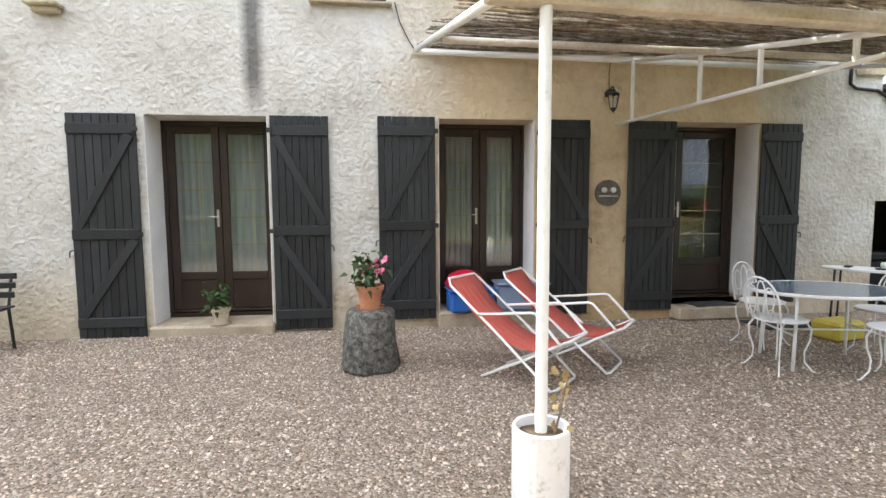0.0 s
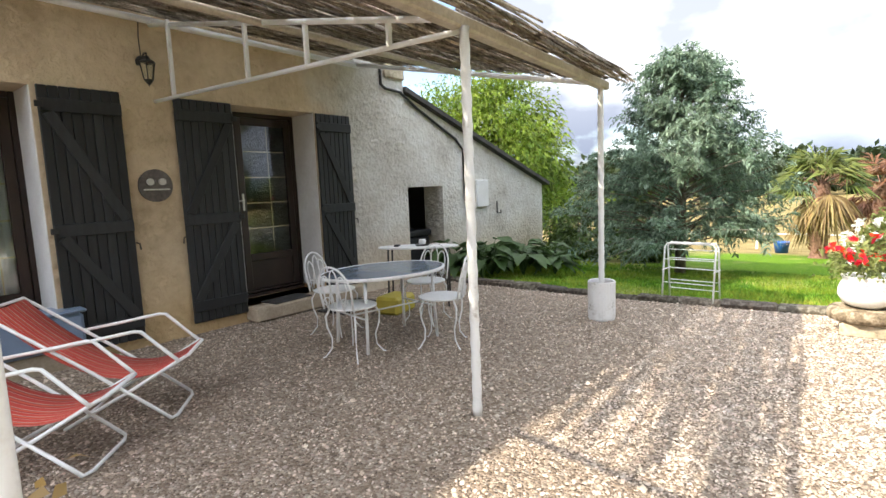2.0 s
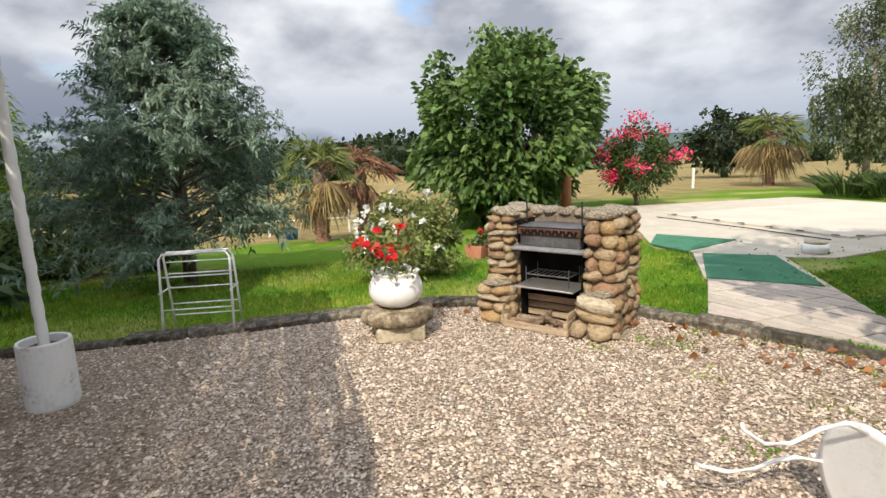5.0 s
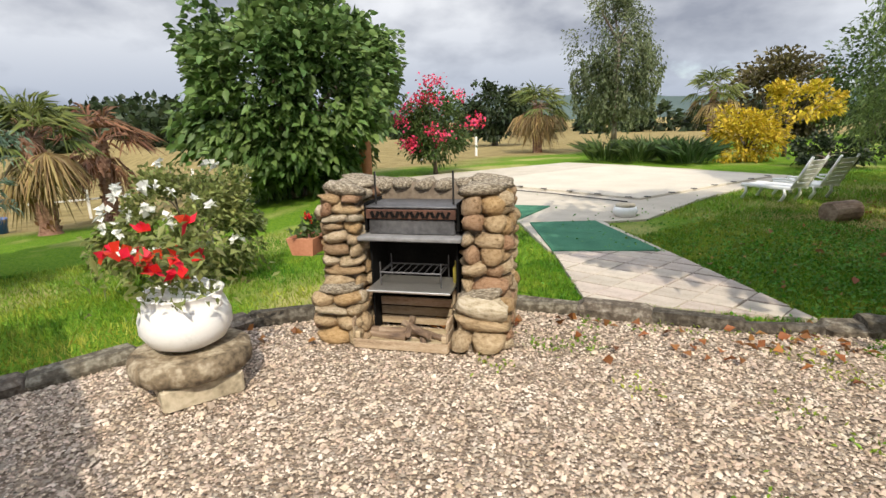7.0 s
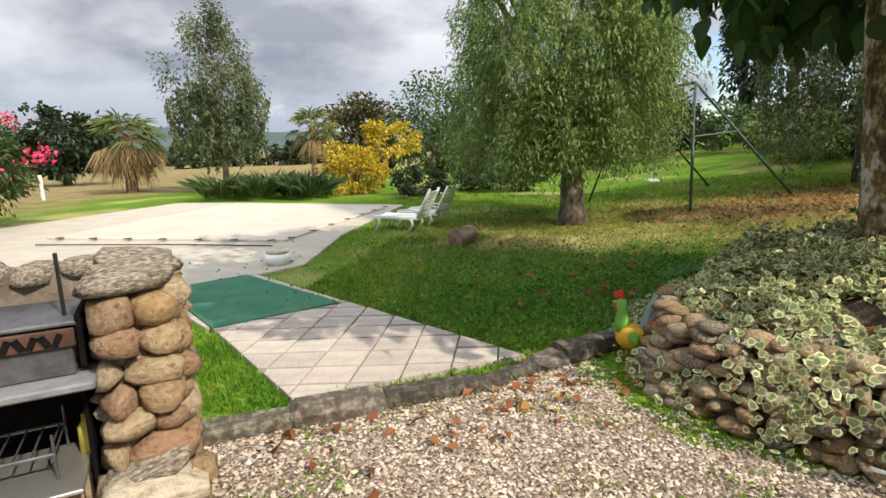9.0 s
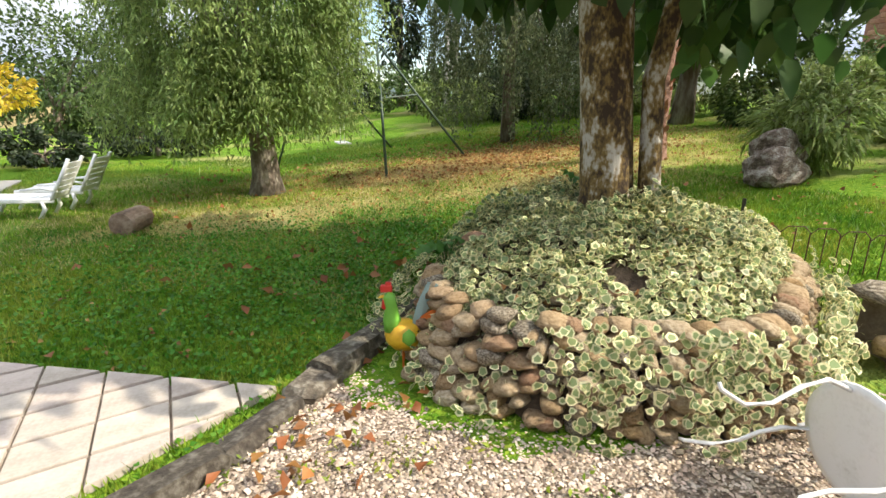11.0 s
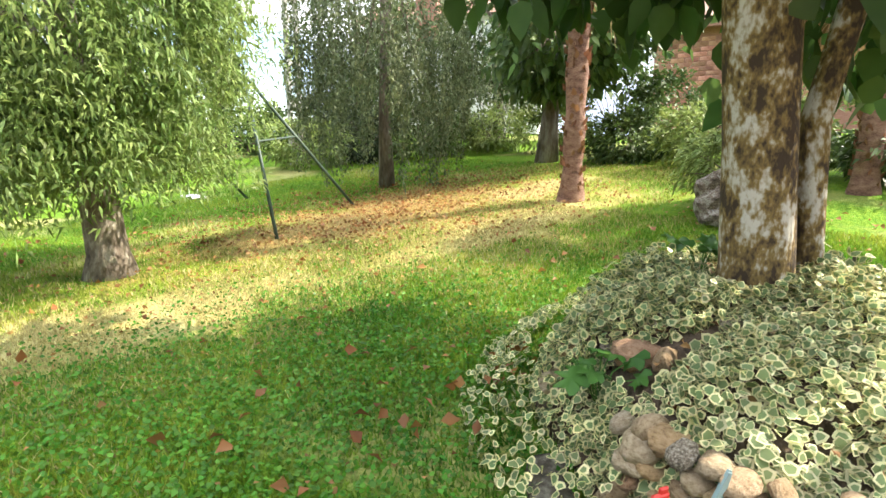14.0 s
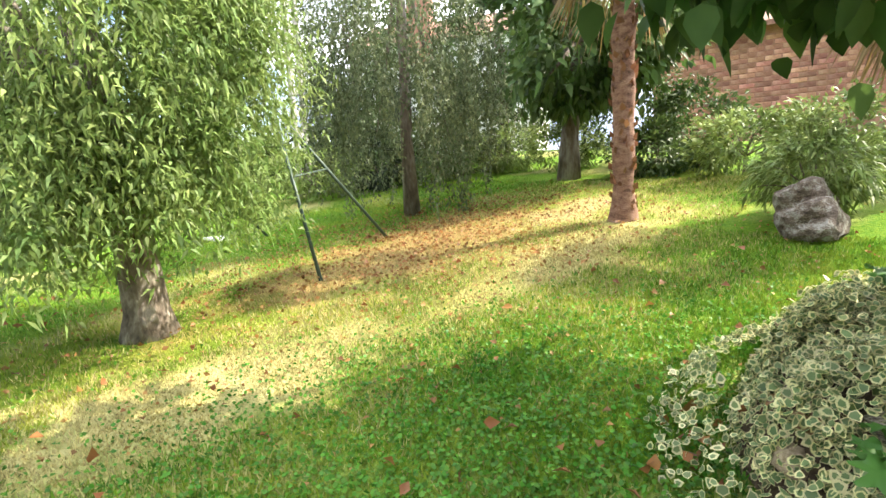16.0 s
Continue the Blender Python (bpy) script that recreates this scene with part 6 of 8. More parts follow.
flowerpot("potted_plant", "small pale clay pot with a green plant on the doorstep", -1.90, -.02, .12, .85, M["old_stone"], "rose_pink", "hosta", 102, .26, 90, 0)
# iron garden seat at the far left of the yard
be = empty("garden_bench", pose(-4.03, -.55, 0), "dark iron garden bench against the wall", "bench")
for x in (-.45, .25):
    mb = MB(); mb.tube([(x, .2, 0), (x, .16, .42), (x, .24, .75)], .015, 8); part("leg", mb, M["black_iron"], be)
    mb = MB(); mb.tube([(x, -.2, 0), (x, -.2, .42), (x, .16, .42)], .015, 8); part("leg", mb, M["black_iron"], be)
for j in range(5):
    mb = MB(); mb.box(-.5, -.2 + j * .08, .425, .3, -.14 + j * .08, .445, .005); part("slat", mb, M["black_iron"], be)
for j in range(3):
    mb = MB(); mb.box(-.5, .17 + j * .025, .52 + j * .09, .3, .19 + j * .025, .58 + j * .09, .005); part("slat", mb, M["black_iron"], be)

# ---- path, mats and pool ----
M["paver"] = mat("concrete_paver", [(0.34, 0.29, 0.24), (0.46, 0.40, 0.345), (0.53, 0.47, 0.41)], 5, 0.9, 0.35, 60, rnd="object", spread=(0.3, 0.7), rv=(0.9, 1.1))
M["deck"] = mat("cream_pool_paving", [(0.42, 0.375, 0.30), (0.54, 0.49, 0.41)], 3, 0.9, 0.3, 50)
M["cover"] = mat("pale_pool_cover", [(0.50, 0.45, 0.37), (0.60, 0.55, 0.46)], 1.5, 0.75, 0.15, 20)
M["turf"] = mat("green_turf_mat", [(0.035, 0.15, 0.085), (0.06, 0.21, 0.12)], 4, 0.95, 0.7, 200)


def quad_at(q, u, v):
    a, b, c, d = [Vector((*p, 0)) for p in q]
    return a.lerp(b, u).lerp(d.lerp(c, u), v)


PATHQ = [(4.50, -8.55), (5.60, -7.76), (6.72, -8.62), (5.98, -9.36)]
path = empty("garden_path", pose(0, 0, 0), "cream concrete slab path crossing the lawn", "path", kind="structure")
def clipped(poly, edge_poly):
    """The part of a polygon inside a convex outline (both anticlockwise)."""
    for i in range(len(edge_poly)):
        a, b = edge_poly[i], edge_poly[(i + 1) % len(edge_poly)]
        side = lambda p: (b[0] - a[0]) * (p[1] - a[1]) - (b[1] - a[1]) * (p[0] - a[0])
        res = []
        for q in range(len(poly)):
            p0, p1 = poly[q], poly[(q + 1) % len(poly)]
            s0, s1 = side(p0), side(p1)
            if s0 >= 0:
                res.append(p0)
            if (s0 >= 0) != (s1 >= 0):
                u = s0 / (s0 - s1)
                res.append((p0[0] + (p1[0] - p0[0]) * u, p0[1] + (p1[1] - p0[1]) * u))
        poly = res
        if len(poly) < 3:
            return []
    return poly


qa = sum(PATHQ[i][0] * PATHQ[(i + 1) % 4][1] - PATHQ[(i + 1) % 4][0] * PATHQ[i][1] for i in range(4))
PATHC = PATHQ if qa > 0 else PATHQ[::-1]
da, db = Vector((math.cos(radians(96)), math.sin(radians(96)))), Vector((math.cos(radians(16)), math.sin(radians(16))))
pa, pb_ = da * (.225 / math.sin(radians(80))), db * (.262 / math.sin(radians(80)))
org = Vector((5.79, -9.27))
for i in range(-8, 10):
    for j in range(-8, 9):
        o0 = org + pa * i + pb_ * j
        g_, k_ = .02, .05
        tile = [tuple(o0 + pa * u + pb_ * v) for v, u in ((g_, k_), (1 - g_, k_), (1 - g_, 1 - k_), (g_, 1 - k_))]
        c = clipped(tile, PATHC)
        if len(c) < 3:
            continue
        k = len(c)
        ar = abs(sum(c[m][0] * c[(m + 1) % k][1] - c[(m + 1) % k][0] * c[m][1] for m in range(k))) / 2
        if ar < .0015:
            continue
        ox, oy = sum(p[0] for p in c) / k, sum(p[1] for p in c) / k
        z = .022 + random.uniform(-.003, .003)
        inn = [(p[0] - ox, p[1] - oy) for p in c]
        mb = MB()
        vs = [(p[0], p[1], -.04) for p in inn] + [(p[0], p[1], z - .004) for p in inn] + [(p[0] * .975, p[1] * .975, z) for p in inn]
        fs = [tuple(range(2 * k, 3 * k))] + [(m, (m + 1) % k, k + (m + 1) % k, k + m) for m in range(k)] + [(k + m, k + (m + 1) % k, 2 * k + (m + 1) % k, 2 * k + m) for m in range(k)]
        mb.add(vs, fs)
        part("paver", mb, M["paver"], path, at=pose(ox, oy, 0))


def slab(name, poly, z0, z1, material, label, cat, kind="structure"):
    mb = MB()
    k = len(poly)
    area = sum(poly[i][0] * poly[(i + 1) % k][1] - poly[(i + 1) % k][0] * poly[i][1] for i in range(k))
    if area < 0:
        poly = poly[::-1]
    cx, cy = sum(p[0] for p in poly) / k, sum(p[1] for p in poly) / k
    e = .012
    top = [(x + (cx - x) * e / 2, y + (cy - y) * e / 2) for x, y in poly]
    vs = [(x, y, z0) for x, y in poly] + [(x, y, z1 - .008) for x, y in poly] + [(x, y, z1) for x, y in top]
    fs = [list(range(2 * k, 3 * k)), list(range(k - 1, -1, -1))] + [(i, (i + 1) % k, k + (i + 1) % k, k + i) for i in range(k)] + [(k + i, k + (i + 1) % k, 2 * k + (i + 1) % k, 2 * k + i) for i in range(k)]
    mb.add(vs, fs)
    return tagged(part(name, mb, material), label, cat, kind=kind)


slab("pavement_under", [(4.55, -8.52), (5.58, -7.80), (6.74, -8.64), (5.99, -9.34)], -.05, .006, M["mortar"], "sandy bed between the path slabs", "path bed")
slab("pavement_mat_base", [(6.0, -9.38), (6.75, -8.60), (7.95, -9.35), (7.35, -10.12)], -.05, .016, M["deck"], "cream concrete strip below the green mat", "path")
slab("turf_mat", [(6.05, -9.33), (6.68, -8.58), (7.80, -9.38), (7.36, -10.02)], .017, .03, M["turf"], "flat green artificial-turf mat on the path", "mat", "thing")
slab("pavement_pool", [(7.30, -10.1), (7.96, -9.35), (8.6, -9.2), (10.2, -9.9), (13.4, -11.0), (13.2, -16.0), (11.6, -16.3), (7.75, -16.3), (7.45, -12.5), (7.05, -10.6)], -.05, .02, M["deck"], "cream paving around the covered pool", "paving")
slab("turf_mat", [(7.98, -9.30), (8.62, -9.18), (9.35, -9.75), (8.45, -10.4)], .021, .034, M["turf"], "flat green artificial-turf mat beside the pool", "mat", "thing")
cov = slab("pool_cover", [(7.95, -11.75), (11.45, -11.35), (11.6, -15.75), (7.90, -15.75)], .02, .055, M["cover"], "taut pale cover sheet over the swimming pool", "pool cover", "thing")
M["bolt"] = plain("dark_strap", (0.03, 0.03, 0.03), 0.6)
for i in range(7):
    for x, y in ((7.93, -11.9 - i * .62), (8.1 + i * .52, -11.68 + i * .055)):
        mb = MB(); mb.box(-.05, -.02, 0, .05, .02, .012, .004)
        part("strap", mb, M["bolt"], cov, "dark fastening strap", at=pose(x, y, .053, 0, 0, 30))
mb = MB(); mb.tube([(11.1, -10.9, .045), (9.2, -11.25, .045), (7.95, -11.45, .03)], .008, 6)
tagged(part("cover_roller", mb, M["bolt"]), "thin dark bar along the pool's edge", "bar")
cp = empty("skimmer_pot", pose(7.33, -10.55, .02), "small white pot with a flat stone lid by the pool", "pot")
mb = MB(); mb.lathe([(.0, 0), (.12, 0), (.15, .06), (.13, .12), (.0, .12)], 18); part("pot", mb, M["white_metal"], cp, smooth=True)
mb = MB(); mb.lathe([(.0, .121), (.118, .121), (.122, .14), (.10, .155), (.0, .158)], 14, jitter=.06); part("lid", mb, M["old_stone"], cp, "flat grey stone lid", smooth=True)


def lounger(x, y, rz, label):
    t = empty("sun_lounger", pose(x, y, .0, 0, 0, rz), label, "lounger", "sun loungers")
    for s in (-.24, .24):
        mb = MB(); mb.box(-.55, s - .02, .23, .45, s + .025, .30, .014); part("side_rail", mb, M["white_metal"], t)
    for j in range(9):
        mb = MB(); mb.box(-.52 + j * .105, -.22, .265, -.44 + j * .105, .22, .285, .006); part("slat", mb, M["white_metal"], t)
    for j in range(6):
        a = j / 6
        mb = MB(); mb.box(-.043, -.22, -.009, .043, .22, .009, .005); part("back_slat", mb, M["white_metal"], t, at=pose(.46 + a * .26, 0, .33 + a * .52, 0, -63, 0))
    for s in (-.24, .24):
        mb = MB(); mb.tube([(.42, s, .27), (.72, s, .86)], .026, 8); part("back_rail", mb, M["white_metal"], t, smooth=True)
        for u in (-.45, .30):
            mb = MB(); mb.tube([(u, s, .25), (u + .02, s, .14), (u - .06, s, 0)], .032, 8); part("leg", mb, M["white_metal"], t, smooth=True)
        mb = MB(); mb.tube([(.05, s, .42), (.3, s, .44), (.52, s, .40)], .018, 8); part("armrest", mb, M["white_metal"], t, smooth=True)
    return t


lg = lounger(6.75, -13.2, 172, "white plastic sun lounger with a raised back on the grass")
lg.scale = (.74, .74, .74)
copy_thing(lg, pose(6.58, -13.78, 0, 0, 0, 166))
for ob in bpy.data.objects:
    if ob.name.startswith("sun_lounger"):
        ob.location.z = float(h(ob.location.x, ob.location.y))
M["log"] = mat("cut_log", [(0.09, 0.06, 0.045), (0.22, 0.15, 0.10), (0.34, 0.26, 0.19)], 7, 0.9, 0.7, 40, stretch=(1, 1, .4))
mb = MB(); mb.lathe([(.0, -.22), (.11, -.22), (.125, -.2), (.12, .2), (.10, .22), (.0, .22)], 14, jitter=.06)
tagged(part("cut_log", mb, M["log"], smooth=False, at=pose(5.60, -12.15, float(h(5.60, -12.15)) + .10, 90, 0, -16)), "short cut log lying on the lawn", "log")

# ---- stones ----
def fieldstone_material():
    """Rubble of mixed colour: cream, tan, ochre and dull red stones, each mottled."""
    m = mat("fieldstone", [(0.38, 0.33, 0.27), (0.80, 0.76, 0.69), (1.0, 1.0, 1.0)], 7, 0.92, 1.0, 42, spread=(0.34, 0.60))
    n, l = m.node_tree.nodes, m.node_tree.links
    b = n["Principled BSDF"]
    src = b.inputs["Base Color"].links[0].from_socket
    info = n.new("ShaderNodeObjectInfo")
    r = n.new("ShaderNodeValToRGB")
    tones = [(0, (0.56, 0.46, 0.32)), (.25, (0.47, 0.34, 0.20)), (.45, (0.60, 0.53, 0.41)), (.62, (0.50, 0.34, 0.17)), (.78, (0.40, 0.29, 0.18)), (.90, (0.40, 0.24, 0.15)), (1, (0.54, 0.43, 0.28))]
    for k, (p, c) in enumerate(tones):
        e = r.color_ramp.elements[0] if k == 0 else r.color_ramp.elements[-1] if k == len(tones) - 1 else r.color_ramp.elements.new(p)
        e.position, e.color = p, (*c, 1)
    l.new(info.outputs["Random"], r.inputs["Fac"])
    mx = n.new("ShaderNodeMix"); mx.data_type, mx.blend_type = "RGBA", "MULTIPLY"
    mx.inputs["Factor"].default_value = 1.0
    l.new(r.outputs["Color"], mx.inputs["A"]); l.new(src, mx.inputs["B"])
    l.new(mx.outputs["Result"], b.inputs["Base Color"])
    return m


M["stone"] = fieldstone_material()
def cobble(seed, material):
    """A rounded, slightly blocky stone one unit across."""
    bm = bmesh.new()
    bmesh.ops.create_icosphere(bm, subdivisions=2, radius=1)
    r = random.Random(700 + seed)
    o = Vector((seed * 2.7, seed * 1.3, seed * .7))
    cuts = [(Vector((r.gauss(0, 1), r.gauss(0, 1), r.gauss(0, 1))).normalized(), r.uniform(.36, .52)) for q in range(9)]
    for v in bm.verts:
        d = v.co.normalized()
        k = (abs(d.x) ** 5 + abs(d.y) ** 5 + abs(d.z) ** 5) ** (-1 / 5)
        p = d * k * .5 * (1 + .30 * noise.noise(d * 1.3 + o) + .16 * noise.noise(d * 3.3 + o))
        for nrm, lim in cuts:
            over = p.dot(nrm) - lim
            if over > 0:
                p -= nrm * over * .9
        v.co = p
    for f in bm.faces:
        f.smooth = True
    me = bpy.data.meshes.new("stone_shape")
    bm.to_mesh(me)
    bm.free()
    me.materials.append(material)
    return me


STONES = [cobble(k, M["stone"]) for k in range(14)]
def rock_mesh(name, seed, material, rough=.32, sub=3):
    """An irregular broken boulder, one unit across."""
    bm = bmesh.new()
    bmesh.ops.create_icosphere(bm, subdivisions=sub, radius=.5)
    o = Vector((seed * 3.1, seed * 1.7, 0))
    for v in bm.verts:
        n1 = noise.noise(v.co * 2.2 + o) * rough + noise.noise(v.co * 6 + o) * rough * .35
        v.co *= 1 + n1
        v.co.z = max(v.co.z, -.42)
    me = bpy.data.meshes.new(name)
    bm.to_mesh(me)
    bm.free()
    me.materials.append(material)
    return me


LSTONES = [cobble(30 + k, M["lichen_stone"]) for k in range(5)]


def stone(parent, x, y, z, w, d, hh, rz=0, lich=False, rnd=random):
    ob = new("stone", rnd.choice(LSTONES if lich else STONES))
    ob.parent = parent
    ob.matrix_basis = pose(x, y, z, rnd.uniform(-9, 9), rnd.uniform(-11, 11), rz + rnd.uniform(-8, 8) + rnd.choice((0, 180))) @ Matrix.Diagonal((w, d, hh, 1))
    return ob


# ---- barbecue ----
bq = empty("barbecue", pose(5.745, -6.43, 0, 0, 0, 221.7), "fieldstone barbecue with a blackened steel grill", "barbecue")
R5 = random.Random(5)
HW, PW, DP, TOPZ = .53, .235, .60, .90
mb = MB()
for x0, x1 in ((-HW + .03, -HW + PW - .03), (HW - PW + .03, HW - .03)):
    mb.box(x0, .13, -.05, x1, DP - .03, TOPZ - .02)
    mb.box(x0 - .02, .02, -.05, x1 + .02, .13, .30)
mb.box(-HW + PW - .03, DP - .14, -.05, HW - PW + .03, DP - .03, TOPZ - .02)
part("mortar_core", mb, M["mortar"], bq, "grey-brown mortar core")


def course_face(x0, x1, y0, y1, z0, z1, hz, wmean, depth):
    """Courses of stones along the line (x0,y0)-(x1,y1), between two heights."""
    L = math.hypot(x1 - x0, y1 - y0)
    ang = math.degrees(math.atan2(y1 - y0, x1 - x0))
    z = z0
    while z < z1 - .02:
        hc = min(hz * R5.uniform(.6, 1.6), z1 - z)
        s = 0
        while s < L - .01:
            w = min(wmean * R5.uniform(.5, 1.75), L - s)
            if L - s - w < wmean * .35:
                w = L - s
            u = (s + w / 2) / L
            stone(bq, x0 + (x1 - x0) * u, y0 + (y1 - y0) * u, z + hc / 2, w * R5.uniform(1.04, 1.18), depth * R5.uniform(1.0, 1.6), hc * R5.uniform(1.0, 1.25), ang, rnd=R5)
            s += w
        z += hc


for sx in (-1, 1):
    xo, xi = sx * HW, sx * (HW - PW)
    course_face(min(xo, xi), max(xo, xi), .13, .13, .30, TOPZ - .04, .066, .125, .11)
    course_face(xo - sx * .03, xo - sx * .03, .12, DP, .0, TOPZ - .04, .07, .15, .10)
    course_face(xi + sx * .02, xi + sx * .02, .17, DP - .1, .0, TOPZ - .04, .07, .12, .07)
    course_face(min(xo, xi) - .03, max(xo, xi) + .02, .02, .02, .0, .31, .08, .16, .12)
    course_face(xi + sx * .01, xi + sx * .01, .02, .13, .0, .31, .09, .12, .08)
    course_face(xo, xo, .02, .13, .0, .31, .09, .12, .08)
    for q in range(3):
        stone(bq, (xo + xi) / 2, .17 + q * .17, TOPZ - .02, PW * 1.12, .20, .085, 0, True, R5)
    stone(bq, (xo + xi) / 2, .07, .315, PW * 1.1, .17, .07, 0, True, R5)
course_face(-HW, HW, DP - .02, DP - .02, .0, TOPZ - .04, .085, .15, .08)
for q in range(5):
    stone(bq, -.26 + q * .13, DP - .08, TOPZ - .04, .15, .17, .09, 0, True, R5)
M["soot"] = mat("sooty_steel", [(0.004, 0.004, 0.004), (0.012, 0.011, 0.011)], 6, 0.9, 0.3, 50, spec=0.1)
M["steel"] = mat("worn_grey_steel", [(0.07, 0.07, 0.075), (0.19, 0.19, 0.20)], 6, 0.5, 0.2, 40, 0.5)
M["grey_slab"] = mat("grey_slate_shelf", [(0.16, 0.16, 0.165), (0.27, 0.27, 0.275)], 5, 0.7, 0.2, 40)
M["rust"] = mat("rusty_steel", [(0.055, 0.024, 0.015), (0.125, 0.055, 0.035)], 10, 0.8, 0.4, 60)
iw = HW - PW - .015
mb = MB(); mb.box(-iw, DP - .17, .02, iw, DP - .15, .66); part("fire_back", mb, M["soot"], bq, "soot-black back plate")
mb = MB(); mb.box(-iw - .02, .06, .595, iw + .02, DP - .16, .62, .006); part("shelf", mb, M["grey_slab"], bq, "grey slab shelf")
for sx in (-1, 1):
    mb = MB(); mb.box(sx * (iw - .025) - .006, .16, .02, sx * (iw - .025) + .006, DP - .17, .59); part("soot_plate", mb, M["soot"], bq, "soot-black side plate")
mb = MB(); mb.box(-iw + .03, .14, .622, iw - .03, .16, .71, .004); mb.box(-iw + .03, .16, .622, iw - .03, DP - .18, .64); part("fire_tray", mb, M["steel"], bq, "grey steel fire tray")
mb = MB(); mb.box(-iw + .02, .125, .712, iw - .02, .14, .765, .003); part("grille_front", mb, M["rust"], bq, "rusty pierced front strip")
for j in range(16):
    mb = MB(); mb.box(-.008, -.004, -.018, .008, .004, .018); part("slot", mb, M["soot"], bq, at=pose(-iw + .06 + j * (2 * iw - .12) / 15, .121, .738, 0, 25 if j % 2 else -25, 0))
mb = MB(); mb.box(-iw + .01, .14, .768, iw - .01, DP - .17, .782, .004); part("top_plate", mb, M["steel"], bq, "dark steel top plate")
for sx in (-1, 1):
    mb = MB(); mb.box(sx * (iw - .01) - .008, .14, .64, sx * (iw - .01) + .008, DP - .18, .80, .003); part("side_plate", mb, M["soot"], bq)
    mb = MB(); mb.tube([(sx * (iw - .05), .22, .78), (sx * (iw - .05), .22, .97)], .006, 6); part("rod", mb, M["black_iron"], bq, "thin upright iron rod")
mb = MB(); mb.box(-iw + .03, .03, .305, iw - .04, .34, .318, .003); part("lower_shelf", mb, M["chrome"], bq, "pale metal lower shelf")
mb = MB()
for j in range(9):
    mb.tube([(-.18 + j * .042, .12, .40), (-.18 + j * .042, .32, .40)], .003, 5)
mb.tube([(-.19, .12, .40), (.17, .12, .40), (.17, .32, .40), (-.19, .32, .40)], .005, 6, closed=True)
for x, y in ((-.19, .12), (.17, .12), (.17, .32), (-.19, .32)):
    mb.tube([(x, y, .32), (x, y, .46)], .004, 5)
gr = part("wire_grill", mb, M["steel"]); gr.matrix_basis = bq.matrix_basis.copy()
tagged(gr, "bent wire grill standing on the metal shelf", "grill rack")
mb = MB(); mb.lathe([(.0, 0), (.035, 0), (.035, .11), (.016, .14), (.016, .17), (.0, .17)], 14)
tagged(part("bottle", mb, M["yellow_plastic"], smooth=True, at=bq.matrix_basis @ pose(.235, .26, .318) @ Matrix.Scale(.75, 4)), "small yellow bottle inside the barbecue", "bottle")
M["crate"] = mat("weathered_crate_wood", [(0.22, 0.15, 0.09), (0.42, 0.32, 0.21), (0.55, 0.45, 0.33)], 5, 0.85, 0.4, 50, stretch=(1, 5, 5), rnd="object", rv=(.75, 1.2))
cr = empty("wooden_crate", bq.matrix_basis @ pose(-.03, .10, 0), "weathered slatted wooden crate of firewood", "crate")
CW, CD = .27, .17
for zc in (.035, .095):
    mb = MB()
    vs, fs = chamfered((-CW, -.006, -.027), (CW, .006, .027), .003)
    mb.add([(x, y - .03 * (1 - (x / CW) ** 2) * (1 if zc < .05 else .3), z - .02 * (1 - (x / CW) ** 2) * 0) for x, y, z in vs], fs)
    if zc < .05:
        part("slat", mb, M["crate"], cr, at=pose(0, -CD, zc))
for zc in (.035, .095, .155):
    mb = MB(); mb.box(-CW, -.006, -.026, CW, .006, .026, .003); part("slat", mb, M["crate"], cr, at=pose(0, CD, zc + .02))
    for sx in (-1, 1):
        mb = MB(); mb.box(-.006, -CD, -.026, .006, CD, .026, .003); part("slat", mb, M["crate"], cr, at=pose(sx * CW, 0, zc))
for sx in (-1, 1):
    for sy in (-1, 1):
        mb = MB(); mb.box(-.014, -.014, 0, .014, .014, .27 if sy > 0 else .10, .003); part("corner_post", mb, M["crate"], cr, at=pose(sx * (CW - .02), sy * (CD - .02), 0))
for j in range(4):
    mb = MB(); mb.box(-CW, -.03, 0, CW, .03, .008); part("bottom_slat", mb, M["crate"], cr, at=pose(0, -CD + .05 + j * .08, .006))
for j, (x, y, a, l, rr) in enumerate(((-.12, -.02, 80, .24, .025), (-.05, .0, 95, .25, .022), (.05, -.01, 50, .26, .02), (.12, .03, 60, .22, .018), (-.19, .0, 88, .22, .02), (.0, .05, 10, .3, .018), (.10, -.05, 20, .2, .016))):
    mb = MB(); mb.lathe([(.0, -l / 2), (rr, -l / 2), (rr * 1.1, 0), (rr * .9, l / 2), (.0, l / 2)], 9, jitter=.2)
    lg_ = part("firewood_log", mb, M["log"], at=cr.matrix_basis @ pose(x, y, .03 + .02 * (j % 3), 90, 0, a))
    tagged(lg_, "split piece of firewood lying in the crate", "firewood", "firewood")

